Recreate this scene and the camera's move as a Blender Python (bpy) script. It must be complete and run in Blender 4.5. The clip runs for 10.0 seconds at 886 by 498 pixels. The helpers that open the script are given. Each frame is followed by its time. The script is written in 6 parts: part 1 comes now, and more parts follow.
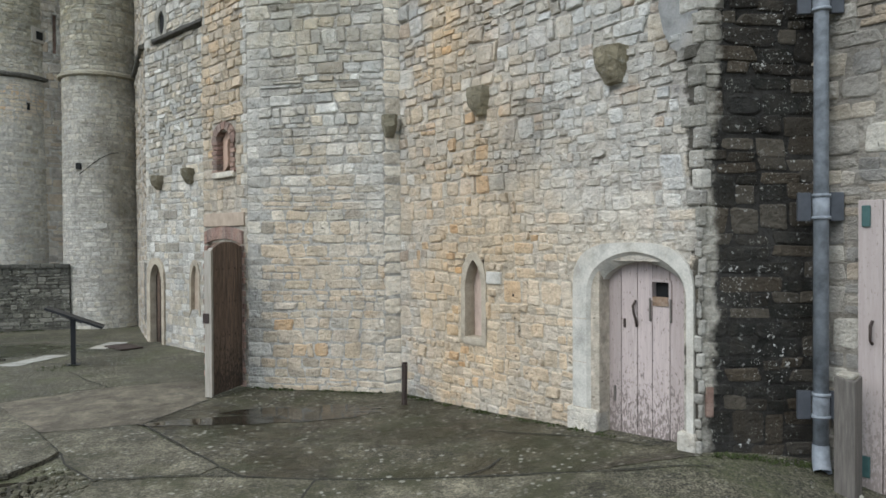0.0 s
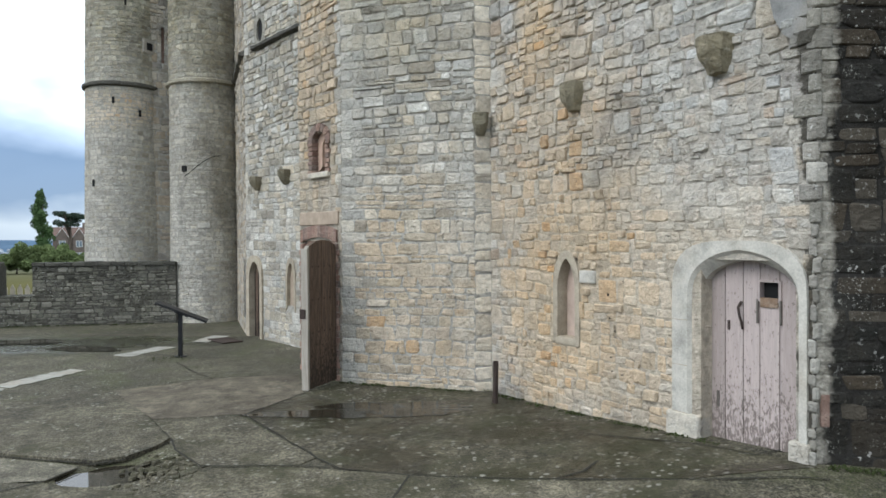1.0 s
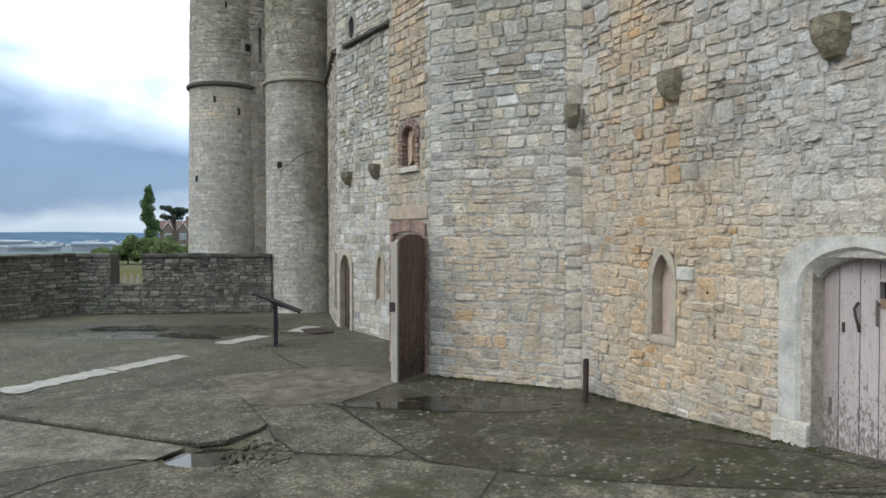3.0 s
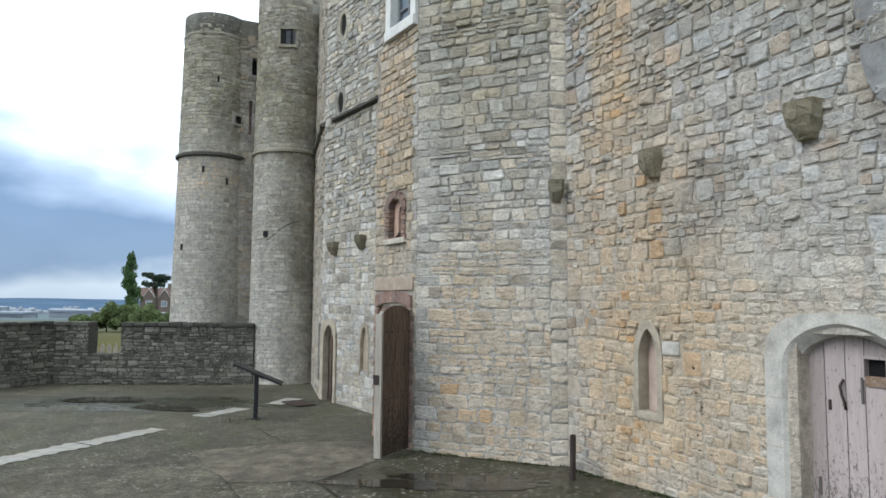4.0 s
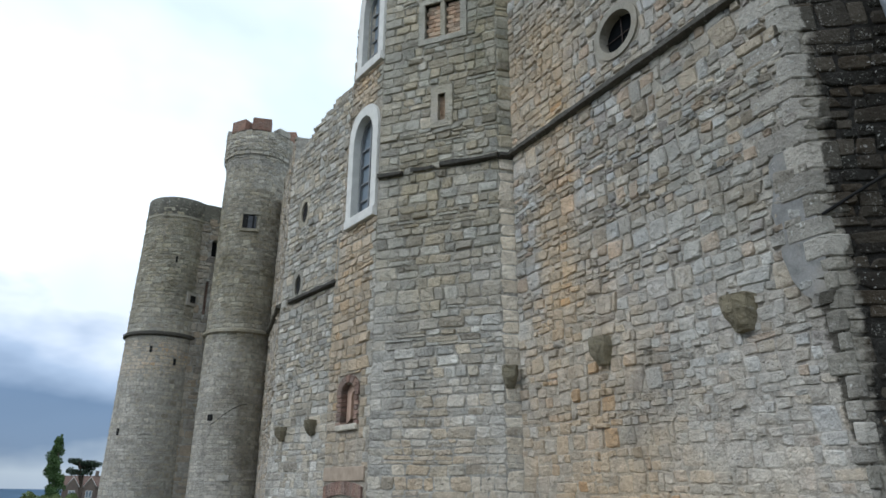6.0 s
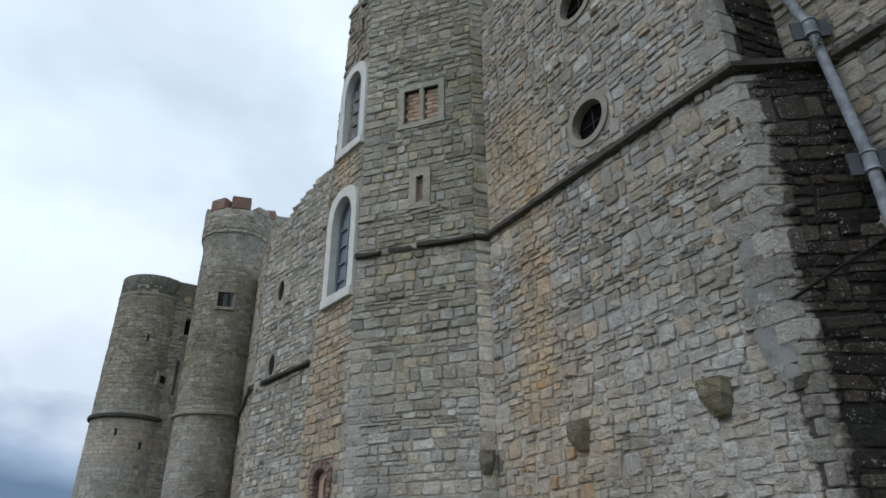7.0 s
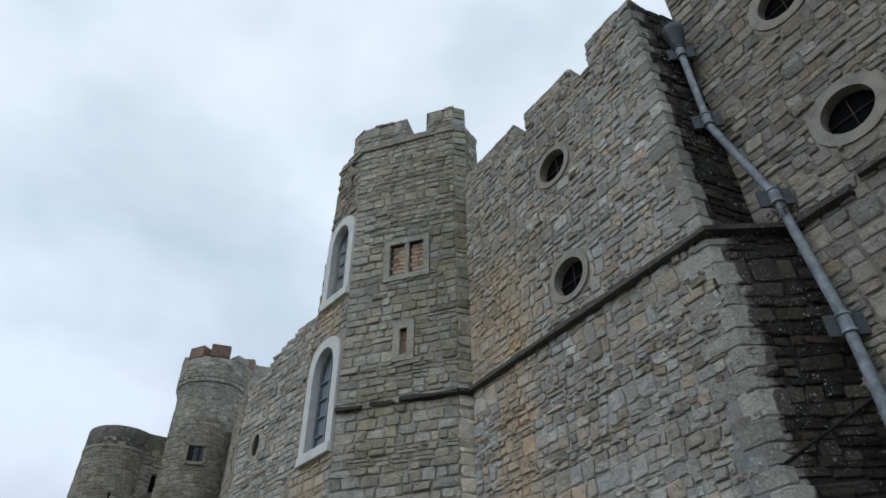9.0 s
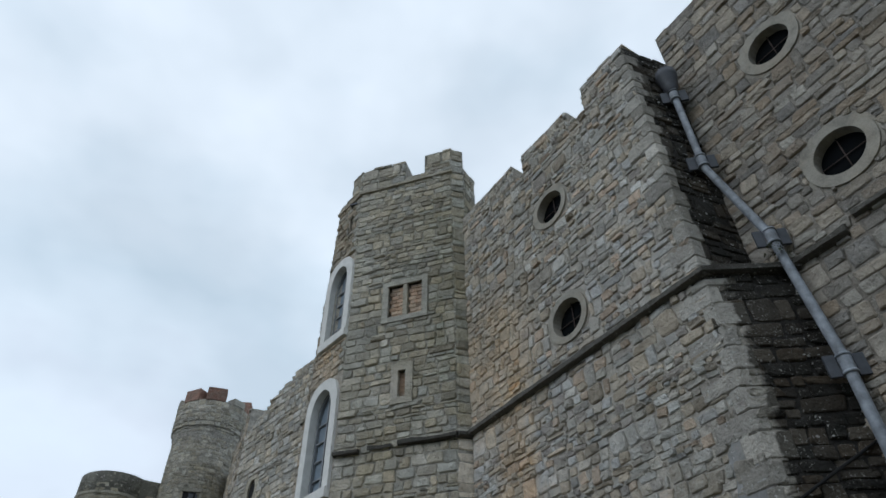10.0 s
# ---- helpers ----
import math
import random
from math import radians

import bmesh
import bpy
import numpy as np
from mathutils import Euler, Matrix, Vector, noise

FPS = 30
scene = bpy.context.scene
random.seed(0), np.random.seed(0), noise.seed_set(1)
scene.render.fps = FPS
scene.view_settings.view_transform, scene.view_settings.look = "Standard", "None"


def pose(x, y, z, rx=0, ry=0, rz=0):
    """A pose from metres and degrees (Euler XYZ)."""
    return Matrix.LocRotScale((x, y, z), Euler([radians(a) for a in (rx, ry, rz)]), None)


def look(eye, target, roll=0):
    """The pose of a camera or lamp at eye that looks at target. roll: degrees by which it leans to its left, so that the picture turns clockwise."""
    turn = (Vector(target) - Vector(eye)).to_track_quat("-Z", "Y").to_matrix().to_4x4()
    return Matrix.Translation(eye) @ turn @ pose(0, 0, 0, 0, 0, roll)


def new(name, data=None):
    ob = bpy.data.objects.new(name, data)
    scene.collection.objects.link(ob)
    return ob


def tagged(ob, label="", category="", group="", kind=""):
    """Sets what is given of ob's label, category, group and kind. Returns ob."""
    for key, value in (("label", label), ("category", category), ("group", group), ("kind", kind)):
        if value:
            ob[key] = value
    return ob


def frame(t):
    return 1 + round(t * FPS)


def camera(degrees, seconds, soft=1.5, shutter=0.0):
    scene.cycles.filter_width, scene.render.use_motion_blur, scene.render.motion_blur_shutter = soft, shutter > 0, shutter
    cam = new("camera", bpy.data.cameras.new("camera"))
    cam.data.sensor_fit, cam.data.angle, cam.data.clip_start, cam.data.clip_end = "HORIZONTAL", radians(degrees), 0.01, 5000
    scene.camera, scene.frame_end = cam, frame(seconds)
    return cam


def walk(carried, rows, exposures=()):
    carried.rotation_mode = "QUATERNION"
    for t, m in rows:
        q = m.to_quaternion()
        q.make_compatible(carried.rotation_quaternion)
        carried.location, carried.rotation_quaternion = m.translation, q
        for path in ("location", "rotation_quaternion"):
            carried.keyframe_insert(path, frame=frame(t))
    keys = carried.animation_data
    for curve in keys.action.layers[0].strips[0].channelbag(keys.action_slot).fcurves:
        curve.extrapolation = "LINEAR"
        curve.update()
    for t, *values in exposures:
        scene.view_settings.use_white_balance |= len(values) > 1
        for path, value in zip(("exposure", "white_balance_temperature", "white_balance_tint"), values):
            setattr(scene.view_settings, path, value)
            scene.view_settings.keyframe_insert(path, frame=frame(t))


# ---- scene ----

cam = camera(66.96, 10.0, soft=1.6)
ROWS = [
    (0.0, 0.112, -0.092, 1.896, -14.57, -0.63, 0.29),
    (0.5, 0.075, -0.071, 1.891, -10.80, -0.54, 0.28),
    (1.0, 0.044, -0.051, 1.887, -7.34, -0.68, 0.27),
    (1.5, 0.031, -0.033, 1.890, -4.28, -0.79, 0.34),
    (2.0, 0.008, -0.024, 1.876, -1.65, -1.01, 0.35),
    (3.5, 0.000, 0.000, 1.900, 0.00, -1.16, -0.04),
    (4.0, -0.011, -0.012, 1.918, -1.35, 4.79, -0.51),
    (4.5, -0.022, -0.046, 1.946, -2.44, 9.13, -0.51),
    (5.0, -0.026, -0.065, 1.955, -2.98, 13.23, -0.52),
    (5.5, -0.031, -0.086, 1.954, -3.97, 16.90, -0.52),
    (7.0, -0.005, -0.122, 1.996, -7.21, 26.74, 0.20),
    (7.5, -0.016, -0.133, 2.010, -7.70, 30.71, 0.00),
    (8.0, -0.034, -0.158, 2.029, -8.49, 34.29, 0.06),
    (8.5, -0.039, -0.168, 2.038, -8.76, 37.02, 0.09),
    (9.0, -0.039, -0.179, 2.045, -9.10, 39.32, 0.47),
    (9.5, -0.032, -0.183, 2.047, -9.17, 41.71, 0.55),
    (10.0, -0.040, -0.192, 2.037, -9.33, 42.81, 0.80),
]
EXPOSURES = [(0.0, 0.37, 6100, 10), (2.0, 0.36, 6100, 10), (3.5, 0.22, 6050, 10), (4.0, 0.28, 6000, 10), (4.5, 0.21, 6000, 10), (5.5, -0.03, 5950, 10), (7.0, -0.58, 5900, 10), (8.0, -0.70, 5850, 10), (10.0, -0.76, 5800, 10)]
walk(cam, [(t, pose(x, y, z, 90 + pitch, 0, yaw) @ pose(0, 0, 0, 0, 0, -lean)) for t, x, y, z, yaw, pitch, lean in ROWS], EXPOSURES)

# ---- sky and sun ----
SUN_ELEVATION, SUN_AZIMUTH = 38.0, 243.0
world = bpy.data.worlds.new("world")
scene.world = world
world.use_nodes = True
wn, wl = world.node_tree.nodes, world.node_tree.links
wn.clear()
w_out, w_bg = wn.new("ShaderNodeOutputWorld"), wn.new("ShaderNodeBackground")
w_sky = wn.new("ShaderNodeTexSky")
w_sky.sky_type, w_sky.sun_disc = "NISHITA", False
w_sky.sun_elevation, w_sky.sun_rotation = radians(SUN_ELEVATION), radians(SUN_AZIMUTH)
w_scale = wn.new("ShaderNodeVectorMath")
w_scale.operation = "SCALE"
w_scale.inputs["Scale"].default_value = 0.1
wl.new(w_sky.outputs[0], w_scale.inputs[0])
w_co = wn.new("ShaderNodeTexCoord")
w_sep = wn.new("ShaderNodeSeparateXYZ")
wl.new(w_co.outputs["Generated"], w_sep.inputs[0])
# cloud deck: wide soft masses, flattened towards the horizon
w_map = wn.new("ShaderNodeMapping")
w_map.inputs["Scale"].default_value = (1.5, 1.5, 3.2)
w_map.inputs["Location"].default_value = (0.4, 0.1, 0.55)
wl.new(w_co.outputs["Generated"], w_map.inputs[0])
w_noise = wn.new("ShaderNodeTexNoise")
w_noise.inputs["Scale"].default_value, w_noise.inputs["Detail"].default_value, w_noise.inputs["Roughness"].default_value = 1.6, 5, 0.5
wl.new(w_map.outputs[0], w_noise.inputs[0])
w_mid = wn.new("ShaderNodeMath")
w_mid.operation = "SUBTRACT"
w_mid.inputs[1].default_value = 0.5
wl.new(w_noise.outputs[0], w_mid.inputs[0])
w_amp = wn.new("ShaderNodeMath")
w_amp.operation, w_amp.use_clamp = "MULTIPLY_ADD", True
w_amp.inputs[1].default_value, w_amp.inputs[2].default_value = 1.7, 0.12
wl.new(w_sep.outputs[2], w_amp.inputs[0])
w_add = wn.new("ShaderNodeMath")
w_add.operation = "MULTIPLY"
wl.new(w_mid.outputs[0], w_add.inputs[0])
wl.new(w_amp.outputs[0], w_add.inputs[1])
w_sum = wn.new("ShaderNodeMath")
w_sum.operation = "ADD"
wl.new(w_sep.outputs[2], w_sum.inputs[0])
wl.new(w_add.outputs[0], w_sum.inputs[1])
w_ramp = wn.new("ShaderNodeValToRGB")
RAMP = [(0.0, (0.58, 0.68, 0.78)), (0.024, (0.66, 0.76, 0.84)), (0.05, (0.27, 0.38, 0.54)), (0.13, (0.26, 0.38, 0.56)), (0.19, (0.70, 0.86, 1.08)), (0.25, (1.5, 1.57, 1.65)), (0.42, (1.62, 1.75, 1.80)), (0.6, (1.48, 1.64, 1.70)), (0.85, (1.75, 1.84, 1.86))]
els = w_ramp.color_ramp.elements
while len(els) < len(RAMP):
    els.new(0.5)
for el, (at, c) in zip(els, RAMP):
    el.position, el.color = at, (*c, 1)
wl.new(w_sum.outputs[0], w_ramp.inputs[0])
w_mix = wn.new("ShaderNodeMixRGB")
w_mix.inputs[0].default_value = 0.9
wl.new(w_scale.outputs[0], w_mix.inputs[1])
wl.new(w_ramp.outputs[0], w_mix.inputs[2])
# slow light and dark masses within the deck
w_map2 = wn.new("ShaderNodeMapping")
w_map2.inputs["Scale"].default_value = (1.0, 1.0, 1.5)
w_map2.inputs["Location"].default_value = (2.3, 0.7, 1.9)
wl.new(w_co.outputs["Generated"], w_map2.inputs[0])
w_mass = wn.new("ShaderNodeTexNoise")
w_mass.inputs["Scale"].default_value, w_mass.inputs["Detail"].default_value, w_mass.inputs["Roughness"].default_value = 2.6, 4, 0.5
wl.new(w_map2.outputs[0], w_mass.inputs[0])
w_tone = wn.new("ShaderNodeValToRGB")
for el, (at, c) in zip(w_tone.color_ramp.elements, ((0.34, (0.86, 0.88, 0.89)), (0.60, (1.12, 1.11, 1.10)))):
    el.position, el.color = at, (*c, 1)
wl.new(w_mass.outputs[0], w_tone.inputs[0])
w_mul = wn.new("ShaderNodeMixRGB")
w_mul.blend_type = "MULTIPLY"
w_mul.inputs[0].default_value = 1.0
wl.new(w_mix.outputs[0], w_mul.inputs[1])
wl.new(w_tone.outputs[0], w_mul.inputs[2])
wl.new(w_mul.outputs[0], w_bg.inputs[0])
w_bg.inputs[1].default_value = 0.85
wl.new(w_bg.outputs[0], w_out.inputs[0])
sun = new("sun", bpy.data.lights.new("sun", "SUN"))
sun.data.energy, sun.data.angle, sun.data.color = 1.15, radians(35), (1.0, 0.97, 0.92)
saz, sel = radians(SUN_AZIMUTH), radians(SUN_ELEVATION)
sun.matrix_world = look((0, 0, 0), (-math.sin(saz) * math.cos(sel), -math.cos(saz) * math.cos(sel), -math.sin(sel)))


# ---- materials ----
class Nodes:
    """Short hand for building one node material."""

    def __init__(self, name, rough=0.85, metal=0.0):
        self.mat = bpy.data.materials.new(name)
        self.mat.use_nodes = True
        self.n, self.l = self.mat.node_tree.nodes, self.mat.node_tree.links
        self.bsdf = self.n["Principled BSDF"]
        self.bsdf.inputs["Roughness"].default_value = rough
        self.bsdf.inputs["Metallic"].default_value = metal
        self.bsdf.inputs["Specular IOR Level"].default_value = 0.3
        self.pos = self.n.new("ShaderNodeNewGeometry").outputs["Position"]

    def put(self, socket, value):
        if hasattr(value, "node"):
            self.l.new(value, socket)
        elif isinstance(value, (tuple, list)) and len(value) == 3 and socket.type == "RGBA":
            socket.default_value = (*value, 1)
        else:
            socket.default_value = value

    def math(self, op, a, b=0.0, clamp=False):
        m = self.n.new("ShaderNodeMath")
        m.operation, m.use_clamp = op, clamp
        self.put(m.inputs[0], a)
        self.put(m.inputs[1], b)
        return m.outputs[0]

    def noise(self, scale, detail=3.0, rough=0.6, stretch=None, shift=(0, 0, 0)):
        t = self.n.new("ShaderNodeTexNoise")
        t.inputs["Scale"].default_value, t.inputs["Detail"].default_value, t.inputs["Roughness"].default_value = scale, detail, rough
        src = self.pos
        if stretch or shift != (0, 0, 0):
            m = self.n.new("ShaderNodeMapping")
            m.inputs["Scale"].default_value = stretch or (1, 1, 1)
            m.inputs["Location"].default_value = shift
            self.l.new(self.pos, m.inputs[0])
            src = m.outputs[0]
        self.l.new(src, t.inputs["Vector"])
        return t.outputs[0]

    def ramp(self, value, stops, interp="LINEAR"):
        r = self.n.new("ShaderNodeValToRGB")
        r.color_ramp.interpolation = interp
        e = r.color_ramp.elements
        while len(e) < len(stops):
            e.new(0.5)
        for el, (at, c) in zip(e, stops):
            el.position = at
            el.color = (c, c, c, 1) if isinstance(c, (int, float)) else (*c, 1)
        self.put(r.inputs[0], value)
        return r.outputs[0]

    def mix(self, fac, a, b, kind="MIX"):
        m = self.n.new("ShaderNodeMixRGB")
        m.blend_type = kind
        self.put(m.inputs[0], fac)
        self.put(m.inputs[1], a)
        self.put(m.inputs[2], b)
        return m.outputs[0]

    def blob(self, centre, radii, soft=0.35, wobble=0.5, scale=1.6):
        """A stain with a ragged edge: 1 inside the ellipsoid, 0 outside."""
        m = self.n.new("ShaderNodeMapping")
        m.inputs["Scale"].default_value = [1 / r for r in radii]
        m.inputs["Location"].default_value = [-c / r for c, r in zip(centre, radii)]
        self.l.new(self.pos, m.inputs[0])
        v = self.n.new("ShaderNodeVectorMath")
        v.operation = "LENGTH"
        self.l.new(m.outputs[0], v.inputs[0])
        d = self.math("ADD", v.outputs["Value"], self.math("MULTIPLY", self.math("SUBTRACT", self.noise(scale, 5), 0.5), wobble * 3))
        return self.ramp(self.math("MULTIPLY", d, 0.5), [(0.5 - soft / 2, 1.0), (0.5 + soft / 2, 0.0)])

    def piece_random(self):
        a = self.n.new("ShaderNodeObjectInfo").outputs["Random"]
        b = self.n.new("ShaderNodeNewGeometry").outputs["Random Per Island"]
        return self.math("FRACT", self.math("ADD", a, b))

    def bump(self, height, strength=0.4, distance=0.01):
        b = self.n.new("ShaderNodeBump")
        b.inputs["Strength"].default_value, b.inputs["Distance"].default_value = strength, distance
        self.put(b.inputs["Height"], height)
        self.l.new(b.outputs[0], self.bsdf.inputs["Normal"])

    def done(self, colour):
        self.put(self.bsdf.inputs["Base Color"], colour)
        return self.mat


def stone(name, palette, ochre=(), dark=(), pale=(), lichen=0.35, stain=0.6, mortar=None, lime=0.4, tone=(0.50, 0.47, 0.41), weather_shade=(), spill=()):
    """Weathered rubble stone. palette: colours picked per stone; ochre, dark and pale: ragged stains."""
    m = Nodes(name, 0.9)
    if mortar:
        col = m.mix(m.ramp(m.noise(13, 5), [(0.35, 0.0), (0.65, 1.0)]), mortar, [c * 0.62 for c in mortar])
    else:
        r = m.piece_random()
        col = m.ramp(r, [((i + 0.0) / len(palette), c) for i, c in enumerate(palette)], "CONSTANT")
        r2 = m.math("FRACT", m.math("MULTIPLY", r, 17.31))
        col = m.mix(1.0, col, m.ramp(r2, [(0, 0.60), (0.22, 0.86), (0.80, 1.08), (1, 1.24)]), "MULTIPLY")
        for c, rad in ochre:
            amount = m.math("MULTIPLY", m.blob(c, rad), m.ramp(m.math("FRACT", m.math("MULTIPLY", r, 7.7)), [(0.12, 0.2), (0.5, 0.95)]))
            col = m.mix(amount, col, m.ramp(r2, [(0, (0.64, 0.595, 0.53)), (0.2, (0.60, 0.51, 0.40)), (0.5, (0.59, 0.48, 0.355)), (0.75, (0.55, 0.50, 0.435)), (0.92, (0.58, 0.46, 0.325)), (1, (0.56, 0.375, 0.21))]))
    for c, rad in pale:
        col = m.mix(m.math("MULTIPLY", m.math("MULTIPLY", m.blob(c, rad), m.ramp(m.noise(3.6, 5, 0.7, None, (4, 4, 1)), [(0.40, 0.15), (0.60, 1.0)])), 0.62), col, (0.64, 0.615, 0.56))
    smear = m.math("MULTIPLY", m.ramp(m.noise(5.5, 7, 0.72, None, (1, 2, 3)), [(0.46, 0.0), (0.62, 1.0)]), lime)
    col = m.mix(smear, col, m.mix(m.noise(24, 5, 0.7), [c * 0.82 for c in tone], [c * 1.1 for c in tone]))
    for c, rad in ochre:
        col = m.mix(m.math("MULTIPLY", m.blob(c, rad), 0.6), col, m.mix(1.0, col, (1.09, 0.99, 0.84), "MULTIPLY"))
    big = m.noise(1.3, 5, 0.65)
    col = m.mix(m.ramp(big, [(0.38, 0.0), (0.72, stain)]), col, m.mix(0.6, col, (0.11, 0.105, 0.095)))
    patch = m.noise(7.5, 6, 0.7, None, (7, 3, 5))
    col = m.mix(1.0, col, m.ramp(patch, [(0.30, 0.76), (0.5, 1.02), (0.7, 1.20)]), "MULTIPLY")
    # Wide darkening blobs: painted shade on upper and turned-away faces, plus weathering.
    for c, rad, tint in weather_shade:
        grime_shade = m.math("MULTIPLY", m.blob(c, rad, 0.5, 0.5, 1.1), m.ramp(m.noise(3.4, 6, 0.7, (1, 1, 0.55), (2, 6, 4)), [(0.32, 0.35), (0.6, 1.0)]))
        col = m.mix(grime_shade, col, m.mix(1.0, col, tint, "MULTIPLY"))
    fine = m.noise(42, 6, 0.75)
    col = m.mix(1.0, col, m.ramp(fine, [(0.28, 0.80), (0.5, 1.0), (0.74, 1.11)]), "MULTIPLY")
    crevice = m.math("MULTIPLY", m.ramp(m.noise(12, 5, 0.72, (1, 1, 1.5), (9, 4, 2)), [(0.315, 1.0), (0.365, 0.0)]), 0.8)
    col = m.mix(crevice, col, (0.085, 0.078, 0.066))
    streak = m.noise(3.0, 4, 0.6, (1, 1, 0.16))
    col = m.mix(m.ramp(streak, [(0.55, 0.0), (0.72, 0.35 * stain)]), col, (0.10, 0.096, 0.086))
    for c, rad in dark:
        col = m.mix(m.math("MULTIPLY", m.blob(c, rad, 0.07, 0.45, 4.5), 0.9), col, m.mix(m.noise(14, 4), (0.030, 0.028, 0.022), (0.075, 0.066, 0.048)))
    for c, rad in spill:
        col = m.mix(m.blob(c, rad, 0.22, 0.62, 6.5), col, m.mix(m.ramp(m.noise(9, 6, 0.7), [(0.35, 0.0), (0.65, 1.0)]), (0.20, 0.185, 0.15), (0.46, 0.43, 0.37)))
    spots = m.math("MULTIPLY", m.ramp(m.noise(26, 3, 0.55), [(0.62, 0.0), (0.68, 1.0)]), m.ramp(m.noise(2.1, 3, 0.5, None, (3, 7, 1)), [(0.45, 0.0), (0.62, lichen)]))
    col = m.mix(spots, col, (0.58, 0.57, 0.53))
    if lichen > 0.9:
        crust = m.math("MULTIPLY", m.ramp(m.noise(48, 4, 0.6, None, (1, 5, 2)), [(0.58, 0.0), (0.66, 1.0)]), m.ramp(m.noise(3.3, 5, 0.65, None, (6, 2, 9)), [(0.48, 0.0), (0.60, 0.85)]))
        col = m.mix(crust, col, (0.36, 0.35, 0.31))
    pits = m.ramp(m.noise(16, 5, 0.7), [(0.35, 0.0), (0.65, 1.0)])
    m.bump(m.math("ADD", m.math("MULTIPLY", pits, 1.0), m.math("ADD", m.math("MULTIPLY", fine, 0.6), m.math("MULTIPLY", m.math("ADD", patch, m.noise(11, 4, 0.6, (1, 1, 1.4), (3, 3, 8))), 1.5))), 0.7, 0.024)
    return m.done(col)


# First blob paints shade on the slender tower's right side; the rest darken stone.
TOWER_WEATHER_SHADE = [((-3.0, 16.4, 4.2), (0.5, 0.6, 3.0), (0.80, 0.78, 0.74)), ((-5.5, 16.8, 8.2), (2.0, 2.0, 1.9), (0.72, 0.71, 0.63)), ((-3.5, 16.3, 6.9), (0.9, 0.9, 1.8), (0.78, 0.77, 0.71)), ((-3.3, 16.3, 3.6), (0.7, 0.7, 1.4), (0.74, 0.73, 0.70))]
GREYS = [(0.568, 0.556, 0.509), (0.559, 0.5, 0.398), (0.608, 0.586, 0.523), (0.509, 0.459, 0.371), (0.648, 0.627, 0.566), (0.616, 0.536, 0.412), (0.6, 0.552, 0.467), (0.582, 0.515, 0.401), (0.593, 0.572, 0.515), (0.539, 0.488, 0.392), (0.604, 0.566, 0.496), (0.46, 0.414, 0.338)]
TANS = [(0.535, 0.51, 0.459), (0.545, 0.468, 0.365), (0.592, 0.585, 0.553), (0.475, 0.441, 0.384), (0.539, 0.534, 0.514), (0.531, 0.456, 0.354), (0.552, 0.517, 0.453), (0.531, 0.486, 0.414), (0.555, 0.541, 0.497), (0.503, 0.443, 0.359), (0.519, 0.502, 0.466), (0.547, 0.432, 0.328), (0.442, 0.403, 0.363)]
WARMS = [(0.477, 0.416, 0.328), (0.495, 0.423, 0.322), (0.459, 0.411, 0.339), (0.43, 0.389, 0.33), (0.51, 0.457, 0.378), (0.471, 0.383, 0.282), (0.453, 0.421, 0.368)]
DARKS = [(0.060, 0.046, 0.030), (0.018, 0.015, 0.011), (0.012, 0.011, 0.008), (0.036, 0.029, 0.020), (0.016, 0.015, 0.012), (0.052, 0.044, 0.033), (0.012, 0.012, 0.009), (0.085, 0.072, 0.054)]
OLDS = [(0.401, 0.382, 0.33), (0.368, 0.33, 0.257), (0.433, 0.406, 0.34), (0.394, 0.353, 0.269), (0.468, 0.435, 0.358), (0.344, 0.313, 0.246), (0.42, 0.383, 0.309)]
TOWERS = [(0.486, 0.463, 0.4), (0.446, 0.4, 0.312), (0.524, 0.492, 0.412), (0.477, 0.428, 0.326), (0.568, 0.527, 0.434), (0.418, 0.38, 0.298), (0.509, 0.464, 0.374)]

B_OCHRE = [((2.1, 7.2, 2.2), (0.9, 1.15, 2.3)), ((2.05, 7.35, 5.3), (0.25, 0.45, 1.7)), ((2.6, 6.1, 1.0), (1.1, 1.9, 1.5)), ((1.9, 7.7, 7.4), (0.6, 0.9, 1.0))]
B_DARK = [((3.47, 4.32, 0.8), (0.20, 0.34, 1.6)), ((3.45, 4.36, 3.4), (0.17, 0.30, 2.0)), ((3.42, 4.42, 5.9), (0.09, 0.15, 0.9))]
B_WEATHER = [((3.32, 4.62, 3.75), (0.16, 0.30, 0.62), (0.48, 0.48, 0.47)), ((2.2, 7.0, 9.6), (1.9, 3.0, 2.0), (0.93, 0.92, 0.88)), ((3.0, 5.3, 5.2), (0.7, 1.2, 1.2), (0.86, 0.86, 0.83)), ((2.6, 6.2, 2.9), (0.5, 0.7, 0.6), (0.80, 0.79, 0.77))]
B_PALE = [((2.9, 5.6, 3.4), (0.7, 1.1, 1.4)), ((3.1, 5.1, 2.2), (0.5, 0.6, 0.8))]
M_B = stone("rubble_main", TANS, B_OCHRE, B_DARK, B_PALE, 0.35, 0.5, None, 0.24, (0.56, 0.51, 0.43), B_WEATHER)
M_B_MORTAR = stone("mortar_main", (), B_OCHRE, B_DARK, (), 0.2, 0.4, (0.60, 0.555, 0.485), weather_shade=B_WEATHER)
# First and last blobs paint shade on the upper turret; the second is weathering.
T_WEATHER_SHADE = [((0.6, 8.6, 9.6), (2.0, 2.0, 3.4), (0.82, 0.82, 0.76)), ((0.5, 8.7, 5.6), (0.6, 0.6, 1.3), (0.80, 0.78, 0.72)), ((1.5, 8.2, 9.0), (0.5, 0.5, 3.0), (0.8, 0.8, 0.74))]
